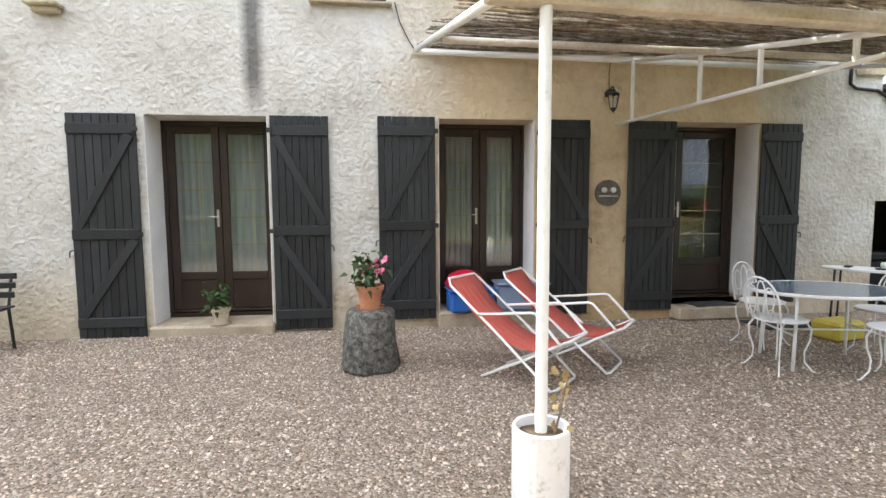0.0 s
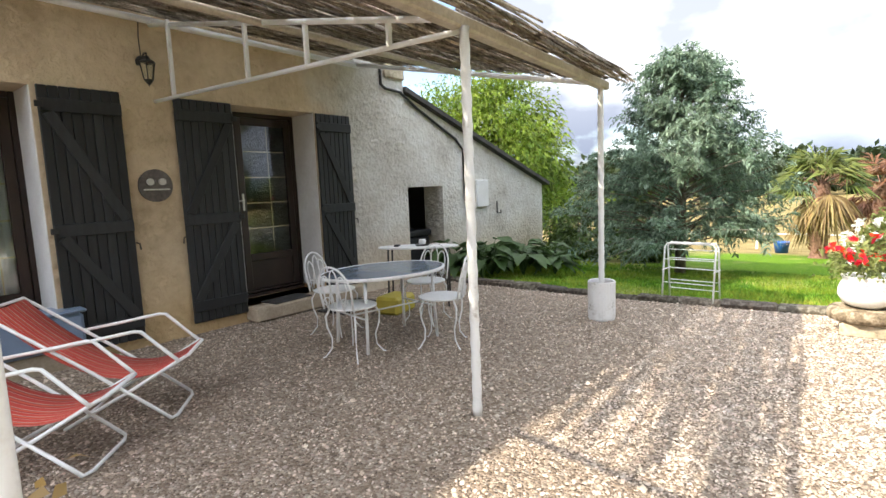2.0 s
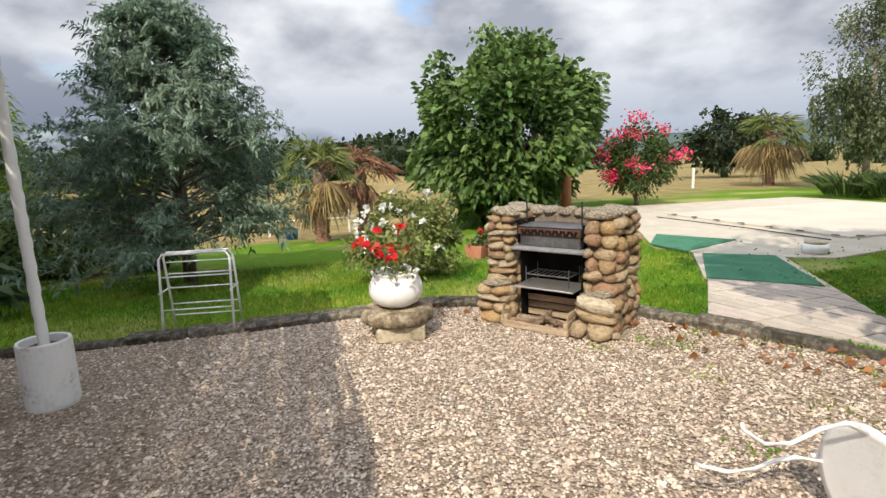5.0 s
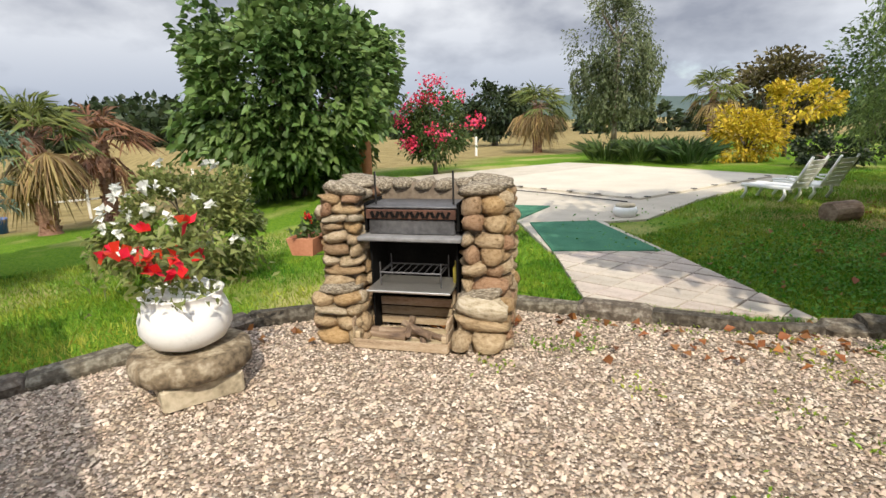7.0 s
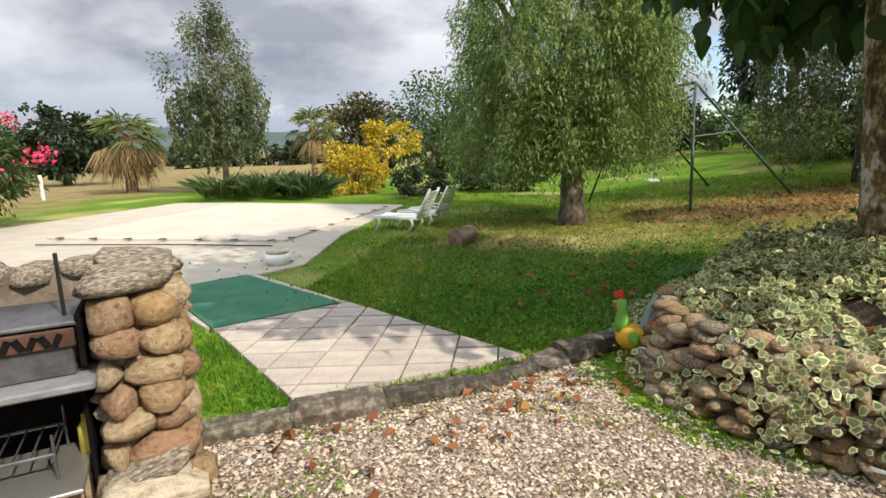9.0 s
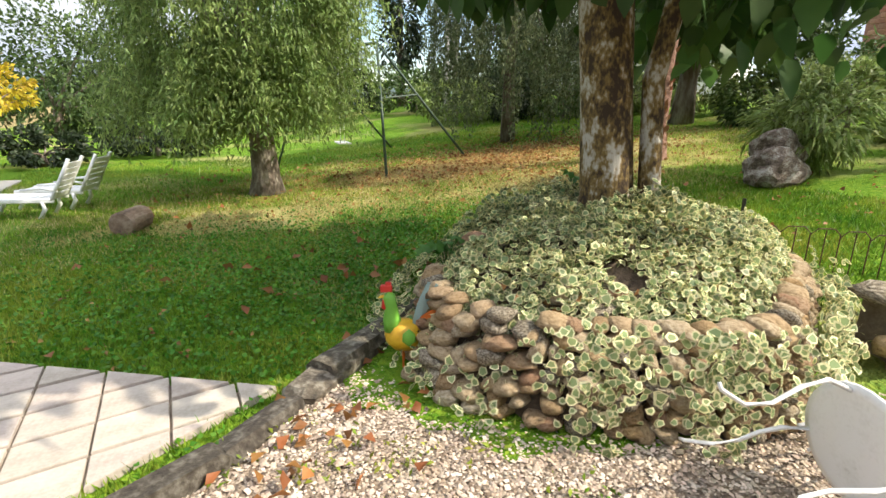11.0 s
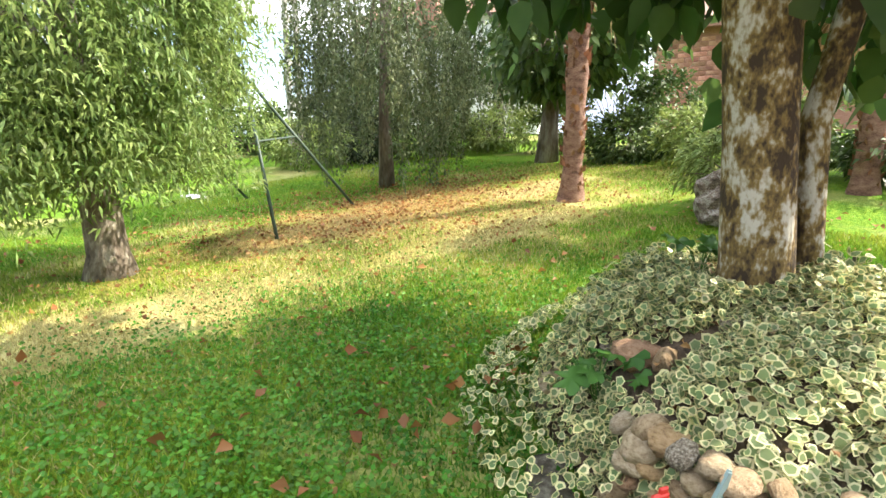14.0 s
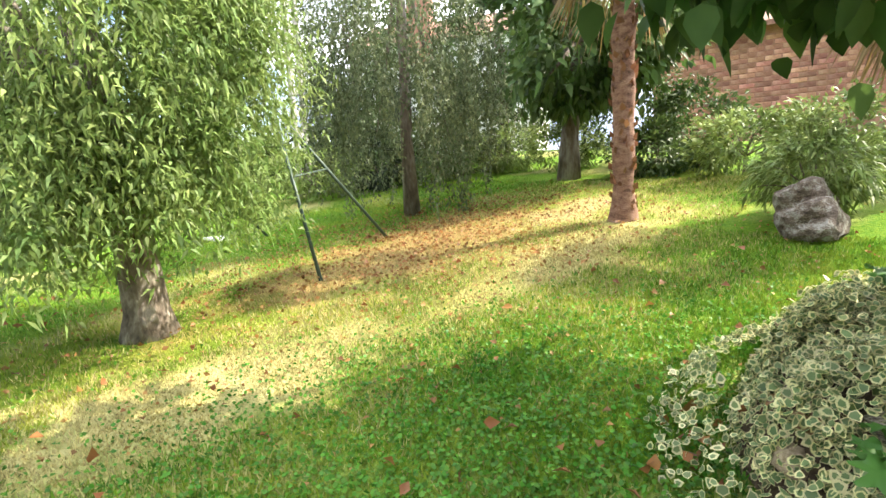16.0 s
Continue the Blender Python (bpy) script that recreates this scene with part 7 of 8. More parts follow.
# terracotta window box hung on the side
pb = empty("planter_box", bq.matrix_basis @ pose(-HW - .13, .22, .49) @ Matrix.Scale(.66, 4), "orange plastic planter box with a red geranium", "planter")
mb = MB()
a, b, zt = .10, .13, .16
mb.add([(-a, -.2, 0), (a, -.2, 0), (a, .2, 0), (-a, .2, 0), (-b, -.23, zt), (b, -.23, zt), (b, .23, zt), (-b, .23, zt), (-b + .015, -.21, zt), (b - .015, -.21, zt), (b - .015, .21, zt), (-b + .015, .21, zt), (-b + .02, -.2, zt - .03), (b - .02, -.2, zt - .03), (b - .02, .2, zt - .03), (-b + .02, .2, zt - .03)],
       [(3, 2, 1, 0)] + [(k, (k + 1) % 4, 4 + (k + 1) % 4, 4 + k) for k in range(4)] + [(4 + k, 4 + (k + 1) % 4, 8 + (k + 1) % 4, 8 + k) for k in range(4)] + [(8 + k, 8 + (k + 1) % 4, 12 + (k + 1) % 4, 12 + k) for k in range(4)] + [(12, 13, 14, 15)])
part("box", mb, M["terracotta"], pb)
mb = MB(); mb.tube([(.13, -.1, .14), (.2, -.1, .17), (.2, -.1, .0), (.0, -.1, -.02)], .005, 5); mb.tube([(.13, .1, .14), (.2, .1, .17), (.2, .1, .0), (.0, .1, -.02)], .005, 5); part("hook", mb, M["black_iron"], pb)
gg = np.random.default_rng(120)
part("foliage", leaves_mesh("geranium", np.array([0, 0, .22]) + gg.normal(size=(90, 3)) * np.array([.06, .10, .05]), gg.normal(size=(90, 3)) + np.array([0, 0, .5]), .07, .06, LEAF["shrub"], .2, gg), None, pb)
part("flower", leaves_mesh("geranium_f", np.array([0, -.05, .34]) + gg.normal(size=(12, 3)) * .018, gg.normal(size=(12, 3)), .04, .04, LEAF["red"], .1, gg), None, pb, "red flower head")

# ---- white urn on stone slabs ----
ux, uy = 6.0, -5.36
pd = empty("stone_pedestal", pose(ux, uy, 0, 0, 0, 2), "old stone block topped by a thick lichened slab", "pedestal")
mb = MB(); vs, fs = chamfered((-.205, -.18, 0), (.205, .18, .12), .015); mb.add([tuple(c + random.uniform(-.006, .006) for c in v) for v in vs], fs); part("block", mb, M["old_stone"], pd)
mb = MB(); mb.lathe([(.0, .121), (.24, .121), (.262, .13), (.268, .165), (.262, .205), (.235, .224), (.0, .23)], 26, jitter=.05, sx=1.0, sy=1.04); part("slab", mb, M["slab_stone"], pd, "round lichen-covered slab", smooth=True)
ur = empty("white_cauldron", pose(ux, uy, .228), "white enamelled cauldron planted with red flowers", "planter")
mb = MB(); mb.lathe([(.0, .0), (.10, .003), (.17, .04), (.205, .10), (.205, .16), (.185, .215), (.172, .235), (.178, .262), (.188, .272), (.178, .275), (.165, .255), (.16, .23), (.0, .225)], 36); part("body", mb, M["white_metal"], ur, smooth=True)
for a in (35, 215):
    c, s = math.cos(radians(a)), math.sin(radians(a))
    mb = MB(); mb.tube([(.18 * c, .18 * s, .20), (.225 * c, .225 * s, .235), (.225 * c, .225 * s, .262), (.18 * c, .18 * s, .262)], .010, 8); part("handle", mb, M["white_metal"], ur, smooth=True)
mb = MB(); mb.tube([(.15, -.14, .262), (.30, -.10, .255)], .008, 6); part("bar", mb, M["white_metal"], ur)
gg = np.random.default_rng(130)
C = np.array([0, 0, .38]) + gg.normal(size=(420, 3)) * np.array([.125, .125, .10]); C[:, 2] = np.maximum(C[:, 2], .26)
part("foliage", leaves_mesh("urn_leaves", C, gg.normal(size=(420, 3)) + np.array([0, 0, .7]), .065, .026, LEAF["rose_leaf"], .3, gg), None, ur)
for i in range(17):
    a, e = gg.uniform(0, 6.28), gg.uniform(.10, .31)
    c = np.array([math.cos(a) * e, math.sin(a) * e, .37 + gg.uniform(0, .26) * (1.15 - e * 2.0) + .03])
    part("flower", leaves_mesh("urn_flower", np.repeat(c[None], 5, 0), gg.normal(size=(5, 3)) + np.array([-.4, .2, .3]), .06, .054, LEAF["red"], .1, gg, .1), None, ur, "scarlet trumpet flower")
ro = bpy.data.objects["rose_bush"]
for i in range(40):
    c = np.array([8.2, -5.75, .46]) + unit(gg.normal(size=(1, 3)) + np.array([[-.3, .1, .35]]))[0] * np.array([.62, .66, .52])
    c[2] = max(c[2], .35)
    part("flower", leaves_mesh("rose_flower", np.repeat(c[None], 7, 0), gg.normal(size=(7, 3)) + np.array([-.4, .1, .4]), .06, .055, LEAF["white"], .1, gg, .15), None, ro, "white rose")
cm = bpy.data.objects["crape_myrtle"]
for i in range(24):
    c = np.array([13.6, -12.0, 1.15]) + unit(gg.normal(size=(1, 3)))[0] * np.array([.95, .95, .95])
    c[2] = max(c[2], .7)
    q = c + gg.normal(size=(46, 3)) * np.array([.10, .10, .08])
    part("blossom", leaves_mesh("myrtle_blossom", q, gg.normal(size=(46, 3)), .07, .06, LEAF["pink"], .1, gg, .1), None, cm, "pink blossom spray")
M["orange_wood"] = mat("orange_stained_wood", [(0.30, 0.11, 0.04), (0.45, 0.19, 0.08)], 5, 0.7, 0.3, 40, stretch=(3, 3, .5))
pp = empty("wooden_post", pose(13.3, -10.03, float(h(13.3, -10.03))), "thick orange-stained wooden post with a pale arm", "post")
mb = MB(); mb.lathe([(.13, -.1), (.125, .5), (.12, 1.0), (.0, 1.02)], 14, jitter=.05); part("post", mb, M["orange_wood"], pp, smooth=True)
mb = MB(); mb.tube([(.0, .1, 1.15), (.0, -.35, 1.17)], .02, 6); mb.tube([(0, 0, 1.0), (0, 0, 1.16)], .02, 6); part("arm", mb, M["white_metal"], pp)

# clothes rack
rk = empty("clothes_rack", pose(6.60, -3.82, .0, 0, 0, 86), "white folding clothes-drying rack on the grass", "drying rack")
for sy, lean in ((-.10, .02), (.16, -.02)):
    mb = MB(); mb.tube([(-.27, sy, 0), (-.27, sy + lean * 4, .62), (-.24, sy + lean * 4, .66), (.24, sy + lean * 4, .66), (.27, sy + lean * 4, .62), (.27, sy, 0)], .010, 8); part("frame", mb, M["white_metal"], rk, smooth=True)
    for z in (.12, .22, .36, .48, .58):
        if sy < 0 or z in (.22, .48):
            y = sy + lean * 4 * z / .62
            mb = MB(); mb.tube([(-.27, y, z), (.27, y, z)], .005, 6); part("rail", mb, M["white_metal"], rk)
for sx in (-.27, .27):
    mb = MB(); mb.tube([(sx, -.10, .36), (sx, .16, .36)], .006, 6); part("brace", mb, M["white_metal"], rk)
rk.location.z = float(h(6.75, -3.82))
bk = empty("blue_bucket", pose(17.0, -3.6, float(h(17.0, -3.6))), "blue plastic bucket on the grass", "bucket")
mb = MB(); mb.lathe([(.0, 0), (.15, 0), (.19, .28), (.20, .30), (.18, .29), (.14, .03), (.0, .03)], 18); part("body", mb, M["blue_plastic"], bk, smooth=True)
# field fence and far sheds
mb = MB()
for i in range(9):
    y = 2 - i * 2.4
    z = float(h(18.6, y))
    mb.box(18.57, y - .03, z, 18.63, y + .03, z + .7)
for z1 in (.45,):
    mb.box(18.6, -17.2, float(h(18.6, -5)) + z1, 18.615, 2, float(h(18.6, -5)) + z1 + .04)
tagged(part("field_fence", mb, M["white_post"]), "low pale fence along the edge of the field", "fence")
for x, y, w in ((62, -20, 5), (58, -27, 3.5)):
    z = float(h(x, y))
    s_ = empty("field_shed", pose(x, y, z - .2), "small pale shed at the far side of the field", "shed")
    mb = MB(); mb.box(-1.5, -w / 2, 0, 1.5, w / 2, 1.3); part("wall", mb, M["smooth_white"], s_)
    mb = MB(); mb.box(-1.7, -w / 2 - .2, 1.3, 1.7, w / 2 + .2, 1.5, .03); part("roof", mb, M["slate"], s_)

# ---- ivy bank and its retaining wall ----
MC = np.array([2.60, -8.72])
def bank(x, y):
    """Height of the planted bank above its surroundings."""
    dx, dy = np.asarray(x) - MC[0], np.asarray(y) - MC[1]
    a = np.arctan2(dy, dx)
    R = 1.12 + .10 * np.sin(2 * a + .6) + .05 * np.sin(5 * a)
    d = np.hypot(dx, dy) / R
    return .53 * np.clip(1 - np.clip(d, 0, 1) ** 3.2, 0, 1) ** .62, d


bx = np.linspace(1.2, 4.0, 57)
by = np.linspace(-10.1, -7.3, 57)
BX, BY = np.meshgrid(bx, by)
bh, bd = bank(BX, BY)
wob = np.array([noise.noise(Vector((float(x) * 4, float(y) * 4, 0))) for x, y in zip(BX.ravel(), BY.ravel())]).reshape(BX.shape)
BZ = h(BX, BY) * 0.5 + bh + wob * .05 * (bd < .95) - .06 * (bd > .99)
idx = np.arange(57 * 57).reshape(57, 57)
F = np.stack([idx[:-1, :-1], idx[:-1, 1:], idx[1:, 1:], idx[1:, :-1]], -1).reshape(-1, 4)
keep = (bd[:-1, :-1].ravel() < 1.06)
iv = empty("ivy_bank", pose(0, 0, 0), "round stone-faced bank overgrown with variegated ivy", "planted bank")
part("earth", quads_mesh("bank_earth", np.stack([BX, BY, BZ], -1).reshape(-1, 3), F[keep], M["soil"], smooth=True), None, iv, "dark earth")
R6 = random.Random(66)
# stones along the yard side
for a0 in np.arange(-8, 178, 4.6):
    for row in range(8):
        a = radians(a0 + R6.uniform(-2.5, 2.5) + (3.5 if row % 2 else 0))
        R = 1.12 + .10 * math.sin(2 * a + .6) + .05 * math.sin(5 * a)
        hc = .068
        rr = R * (1.02 - .015 * row) + R6.uniform(-.02, .02)
        x, y = MC[0] + rr * math.cos(a), MC[1] + rr * math.sin(a)
        if R6.random() < .06:
            continue
        stone(iv, x, y, .028 + row * .053, R6.uniform(.065, .16), .14, hc * R6.uniform(.75, 1.3), math.degrees(a) + 90, R6.random() < .15, R6)
for k in range(46):
    a, d = R6.uniform(0, 6.28), R6.uniform(.35, .95)
    x, y = MC[0] + 1.1 * d * math.cos(a), MC[1] + 1.1 * d * math.sin(a)
    stone(iv, x, y, float(bank(x, y)[0]) + float(h(x, y)) * .5 + .0, R6.uniform(.10, .24), R6.uniform(.08, .17), R6.uniform(.05, .11), R6.uniform(0, 180), R6.random() < .4, R6)
# low wall running on beside the yard
lw = empty("low_stone_wall", pose(0, 0, 0), "low dry-stone wall with flat coping stones", "wall")
mb = MB(); mb.box(-4.0, -7.92, -.1, 1.62, -7.66, .34); part("mortar_core", mb, M["mortar"], lw)
for i in range(26):
    x = 1.62 - i * .215
    for row in range(3):
        stone(lw, x + (.1 if row % 2 else 0), -7.66, .06 + row * .11, R6.uniform(.17, .25), .14, .115, 0, R6.random() < .3, R6)
    stone(lw, x, -7.79, .375, .25, .36, .075, R6.uniform(-5, 5), True, R6)


def ivy(name, n, parent, seed, sampler, size):
    """Variegated leaves: a pale margin round a raised green heart."""
    g = np.random.default_rng(seed)
    C, N = sampler(g, n)
    k = len(C)
    N = unit(N + g.normal(size=(k, 3)) * .7)
    A = unit(np.cross(N, g.normal(size=(k, 3)))); B = np.cross(N, A)
    s = size * g.uniform(.6, 1.3, k)
    ang = np.linspace(0, 2 * np.pi, 7)[:-1]
    rad = np.array([1.2, .95, .97, .6, .97, .95])
    irr = g.uniform(.84, 1.16, (k, 6))
    kk = g.uniform(.52, .84, k)
    O, I = [], []
    for j in range(6):
        q = (A * (np.cos(ang[j]) * rad[j]) + B * (np.sin(ang[j]) * rad[j])) * (s * irr[:, j])[:, None]
        cup = N * (.18 * s)[:, None]
        O.append(C + q + cup)
        I.append(C + q * kk[:, None] + N * (.10 * s)[:, None] + N * .002)
    P = np.stack(O + I, 1).reshape(-1, 3)
    b = np.arange(k)[:, None] * 12
    ring = [b + np.array([[j, (j + 1) % 6, 6 + (j + 1) % 6, 6 + j]]) for j in range(6)]
    inner = [b + np.array([[6, 7, 8, 9]]), b + np.array([[6, 9, 10, 11]])]
    F = np.concatenate(ring + inner)
    mi = np.concatenate([np.zeros(6 * k), np.ones(2 * k)]).astype(int)
    ob = part("ivy_leaves", quads_mesh(name, P, F, [LEAF["iv_edge"], LEAF["iv_mid"]], mi), None, parent, "variegated cream-edged ivy leaves")
    tagged(ob, kind="stuff")


def on_bank(g, n):
    a = g.uniform(0, 6.28, n)
    d = np.sqrt(g.uniform(0, 1.0, n)) * 1.02
    R = 1.12 + .10 * np.sin(2 * a + .6) + .05 * np.sin(5 * a)
    x, y = MC[0] + d * R * np.cos(a), MC[1] + d * R * np.sin(a)
    dens = np.array([noise.noise(Vector((float(p) * 2.4, float(q) * 2.4, 3))) for p, q in zip(x, y)])
    front = np.sin(a) > .2
    ok = (dens > -.27 - .25 * (d > .85)) & ~(front & (d > .90))
    x, y, d, a = x[ok], y[ok], d[ok], a[ok]
    z = bank(x, y)[0] + h(x, y) * .5 + g.uniform(.0, .07, len(x)) + np.clip(dens[ok] + .13, 0, .6) * g.uniform(0, .28, len(x)) + .01
    s = np.clip((d - .6) / .4, 0, 1)
    return np.stack([x, y, z], 1), np.stack([np.cos(a) * s * 1.1, np.sin(a) * s * 1.1, np.full(len(x), .9)], 1)


def trailing(g, n):
    C, N = [], []
    for i in range(66):
        a = g.uniform(.2, 3.4) if i > 50 else g.choice([.9, 1.1, 1.35, 1.7, 2.1]) + g.normal() * .16
        R = 1.14 + .10 * math.sin(2 * a + .6) + .05 * math.sin(5 * a)
        z0, ln = .47, g.uniform(.15, .55)
        m = int(ln * 60)
        z = z0 - np.linspace(0, ln, m)
        rr = R * (1.05 + .06 * np.linspace(0, 1, m)) + g.normal(0, .025, m) + .03
        aa = a + g.normal(0, .03, m)
        C.append(np.stack([MC[0] + rr * np.cos(aa), MC[1] + rr * np.sin(aa), z], 1))
        N.append(np.stack([np.cos(aa), np.sin(aa), np.full(m, .35)], 1))
    return np.concatenate(C), np.concatenate(N)


def low_patch(g, n):
    a = g.uniform(2.4, 6.9, n)
    d = g.uniform(.95, 1.22, n)
    x, y = MC[0] + 1.15 * d * np.cos(a), MC[1] + 1.15 * d * np.sin(a)
    z = h(x, y) * .6 + np.clip(1.2 - d, 0, 1) * .9 + g.uniform(.02, .1, n)
    return np.stack([x, y, z], 1), np.stack([np.cos(a) * .6, np.sin(a) * .6, np.full(n, .8)], 1)


ivy("ivy_top", 21000, iv, 140, on_bank, .0195)
ivy("ivy_trail", 0, iv, 141, trailing, .0195)
ivy("ivy_low", 1500, iv, 142, low_patch, .020)

gb = np.random.default_rng(145)
ab_, db_ = gb.uniform(0, 6.28, 170), np.sqrt(gb.uniform(0, 1, 170)) * .95
xb_, yb_ = MC[0] + 1.1 * db_ * np.cos(ab_), MC[1] + 1.1 * db_ * np.sin(ab_)
dl_ = new("dry_leaves", leaves_mesh("bank_dry_leaves", np.stack([xb_, yb_, bank(xb_, yb_)[0] + h(xb_, yb_) * .5 + .05], 1), gb.normal(size=(170, 3)) * np.array([1, 1, .4]), .05, .034, LEAF["litter"], .1, gb, .3))
tagged(dl_, "dry brown leaves caught among the ivy", "fallen leaves", kind="stuff")

# ---- metal rooster ----
M["r_yellow"] = mat("yellow_enamel", [(0.55, 0.30, 0.015), (0.72, 0.46, 0.03)], 12, 0.45, 0.1, 50)
M["r_green"] = plain("green_enamel", (0.16, 0.42, 0.05), 0.4)
M["r_red"] = plain("red_enamel", (0.60, 0.03, 0.02), 0.4)
M["r_orange"] = plain("orange_enamel", (0.62, 0.15, 0.02), 0.4)
M["r_teal"] = plain("grey_teal_enamel", (0.25, 0.36, 0.36), 0.5)
rs = empty("metal_rooster", pose(3.90, -8.57, 0.0, 0, 0, 160) @ Matrix.Scale(.96, 4), "painted metal rooster ornament beside the stone bank", "garden ornament")
mb = MB(); mb.lathe([(.0, .105), (.05, .112), (.082, .15), (.088, .19), (.07, .235), (.035, .26), (.0, .265)], 22, sx=1.1, sy=.9); part("body", mb, M["r_yellow"], rs, "yellow body with dark spots", smooth=True)
mb = MB(); mb.tube([(-.045, 0, .215), (-.06, 0, .27), (-.062, 0, .33), (-.072, 0, .385), (-.085, 0, .40)], [.054, .043, .031, .032, .02], 12); part("neck", mb, M["r_green"], rs, smooth=True)
mb = MB(); mb.box(-.115, -.008, .405, -.055, .008, .445, .006); mb.box(-.09, -.006, .44, -.06, .006, .46, .004); part("comb", mb, M["r_red"], rs)
mb = MB(); mb.lathe([(.0, -.035), (.018, -.02), (.014, .02), (.0, .03)], 10, (-.092, 0, .345)); part("wattle", mb, M["r_red"], rs, smooth=True)
mb = MB(); mb.tube([(-.095, 0, .385), (-.125, 0, .378)], [.012, .002], 8); part("beak", mb, M["r_yellow"], rs)
def feather(x1, z1, x2, z2, w, yo):
    """A flat curved plume from the rump."""
    mbf = MB()
    k, vs = 8, []
    for i in range(k + 1):
        u = i / k
        p = Vector((.05, yo, .225)).lerp(Vector((x1, yo * 2, z1)), u).lerp(Vector((x1, yo * 2, z1)).lerp(Vector((x2, yo * 2.5, z2)), u), u)
        ww = w * (.35 + .65 * math.sin(math.pi * min(1, u * .9 + .1)))
        nx = Vector((z1 - .2, 0, -(x1 - .04))).normalized()
        vs += [p - nx * ww + Vector((0, -.004, 0)), p + nx * ww + Vector((0, -.004, 0)), p + nx * ww + Vector((0, .004, 0)), p - nx * ww + Vector((0, .004, 0))]
    mbf.add(vs, [(i * 4 + j, i * 4 + (j + 1) % 4, (i + 1) * 4 + (j + 1) % 4, (i + 1) * 4 + j) for i in range(k) for j in range(4)] + [(3, 2, 1, 0), tuple(k * 4 + j for j in range(4))])
    return mbf


for i, (x1, z1, x2, z2, w, yo) in enumerate(((.085, .36, .125, .47, .018, -.012), (.11, .34, .165, .45, .018, .0), (.13, .32, .20, .41, .018, .012), (.12, .28, .17, .33, .022, -.006), (.12, .25, .16, .27, .024, .006), (.10, .22, .13, .20, .022, 0))):
    part("tail_feather", feather(x1, z1, x2, z2, w, yo), M["r_teal"] if i < 3 else M["r_orange"], rs)
for sy in (-1, 1):
    mb = MB(); mb.lathe([(.0, -.05), (.035, -.02), (.03, .02), (.0, .045)], 12, (.03, .076 * sy, .2), sy=.35); part("wing", mb, M["r_green"], rs, smooth=True)
    mb = MB(); mb.tube([(0, .03 * sy, .12), (.0, .032 * sy, .01), (-.04, .035 * sy, .004)], .007, 8); part("leg", mb, M["r_orange"], rs)
for a in range(7):
    mb = MB(); th = a * 2.4
    mb.lathe([(.0, .0), (.011, .0), (.0, .004)], 8); part("spot", mb, M["black_iron"], rs, at=pose(.088 * math.cos(th), .062 * math.sin(th), .15 + .012 * a, 0, 90, math.degrees(th)))
for x, y, w, d, hh in ((3.72, -8.36, .34, .2, .15), (3.45, -8.1, .25, .16, .12)):
    ob = tagged(new("grey_boulder", rock_mesh("grey_boulder", x, M["lichen_stone"], .25)), "flat grey stone at the foot of the bank", "stone")
    ob.matrix_basis = pose(x, y, hh * .4, 0, 0, 40) @ Matrix.Diagonal((w, d, hh, 1))
# raised edge beside the lawn
bmv = []
n_ = 16
for i in range(n_ + 1):
    u = -.46 + .92 * i / n_
    for yy, zz in ((-.09, -.1), (-.09, .07), (-.06, .10), (.0, .115), (.06, .10), (.09, .06), (.09, -.1)):
        k_ = noise.noise(Vector((u * 6, yy * 20, zz * 9))) * .028
        bmv.append((u, yy + k_, zz + k_))
mb = MB()
mb.add(bmv, [(i * 7 + j, i * 7 + j + 1, (i + 1) * 7 + j + 1, (i + 1) * 7 + j) for i in range(n_) for j in range(6)] + [list(range(6, -1, -1)), list(range(n_ * 7, n_ * 7 + 7))])
tagged(part("edging_beam", mb, M["kerb"], at=pose(3.96, -8.88, -.01, 0, 0, 43)), "thick lichened edging stone between gravel and lawn", "edging stone")

# ---- swing frame, power pole, hoop fence ----
M["green_iron"] = mat("dark_green_paint", [(0.025, 0.05, 0.035), (0.05, 0.085, 0.06)], 6, 0.5, 0.2, 50)
sw = empty("garden_swing", pose(0, 0, 0), "dark green tubular swing frame on the lawn", "swing")
T1, T2 = (2.35, -15.1, 2.2), (3.1, -17.6, 2.25)
for tp, ft in ((T1, (2.5, -14.0, .05)), (T1, (.65, -15.05, .24)), (T2, (3.9, -17.0, -.05)), (T2, (1.3, -17.6, .2))):
    mb = MB(); mb.tube([tp, ft], .022, 8); part("leg", mb, M["green_iron"], sw, smooth=True)
mb = MB(); mb.tube([T1, T2], .025, 8); part("top_bar", mb, M["green_iron"], sw, smooth=True)
mb = MB(); mb.tube([(2.35 * .6 + 2.5 * .4, -15.1 * .6 - 14.0 * .4, 1.34), (2.35 * .6 + .65 * .4, -15.1 * .6 - 15.05 * .4, 1.42)], .014, 6); part("brace", mb, M["green_iron"], sw)
for o in (-.2, .2):
    mb = MB(); mb.tube([(2.72, -16.35 + o, 2.22), (2.72, -16.35 + o, .55)], .006, 5); part("rope", mb, M["white_post"], sw)
mb = MB(); mb.box(2.60, -16.6, .53, 2.84, -16.1, .56, .01); part("seat", mb, M["white_metal"], sw, "white swing seat")
M["concrete"] = mat("pole_concrete", [(0.34, 0.32, 0.28), (0.50, 0.48, 0.43)], 4, 0.9, 0.3, 40)
pz = float(h(-1.4, -21.2))
pw = empty("power_pole", pose(-1.4, -21.2, pz - .1), "tall grey concrete power pole with hollow panels", "utility pole")
mb = MB()
for sx in (-1, 1):
    mb.box(sx * .14 - .04, -.09, 0, sx * .14 + .04, .09, 8.5, .01)
part("flange", mb, M["concrete"], pw)
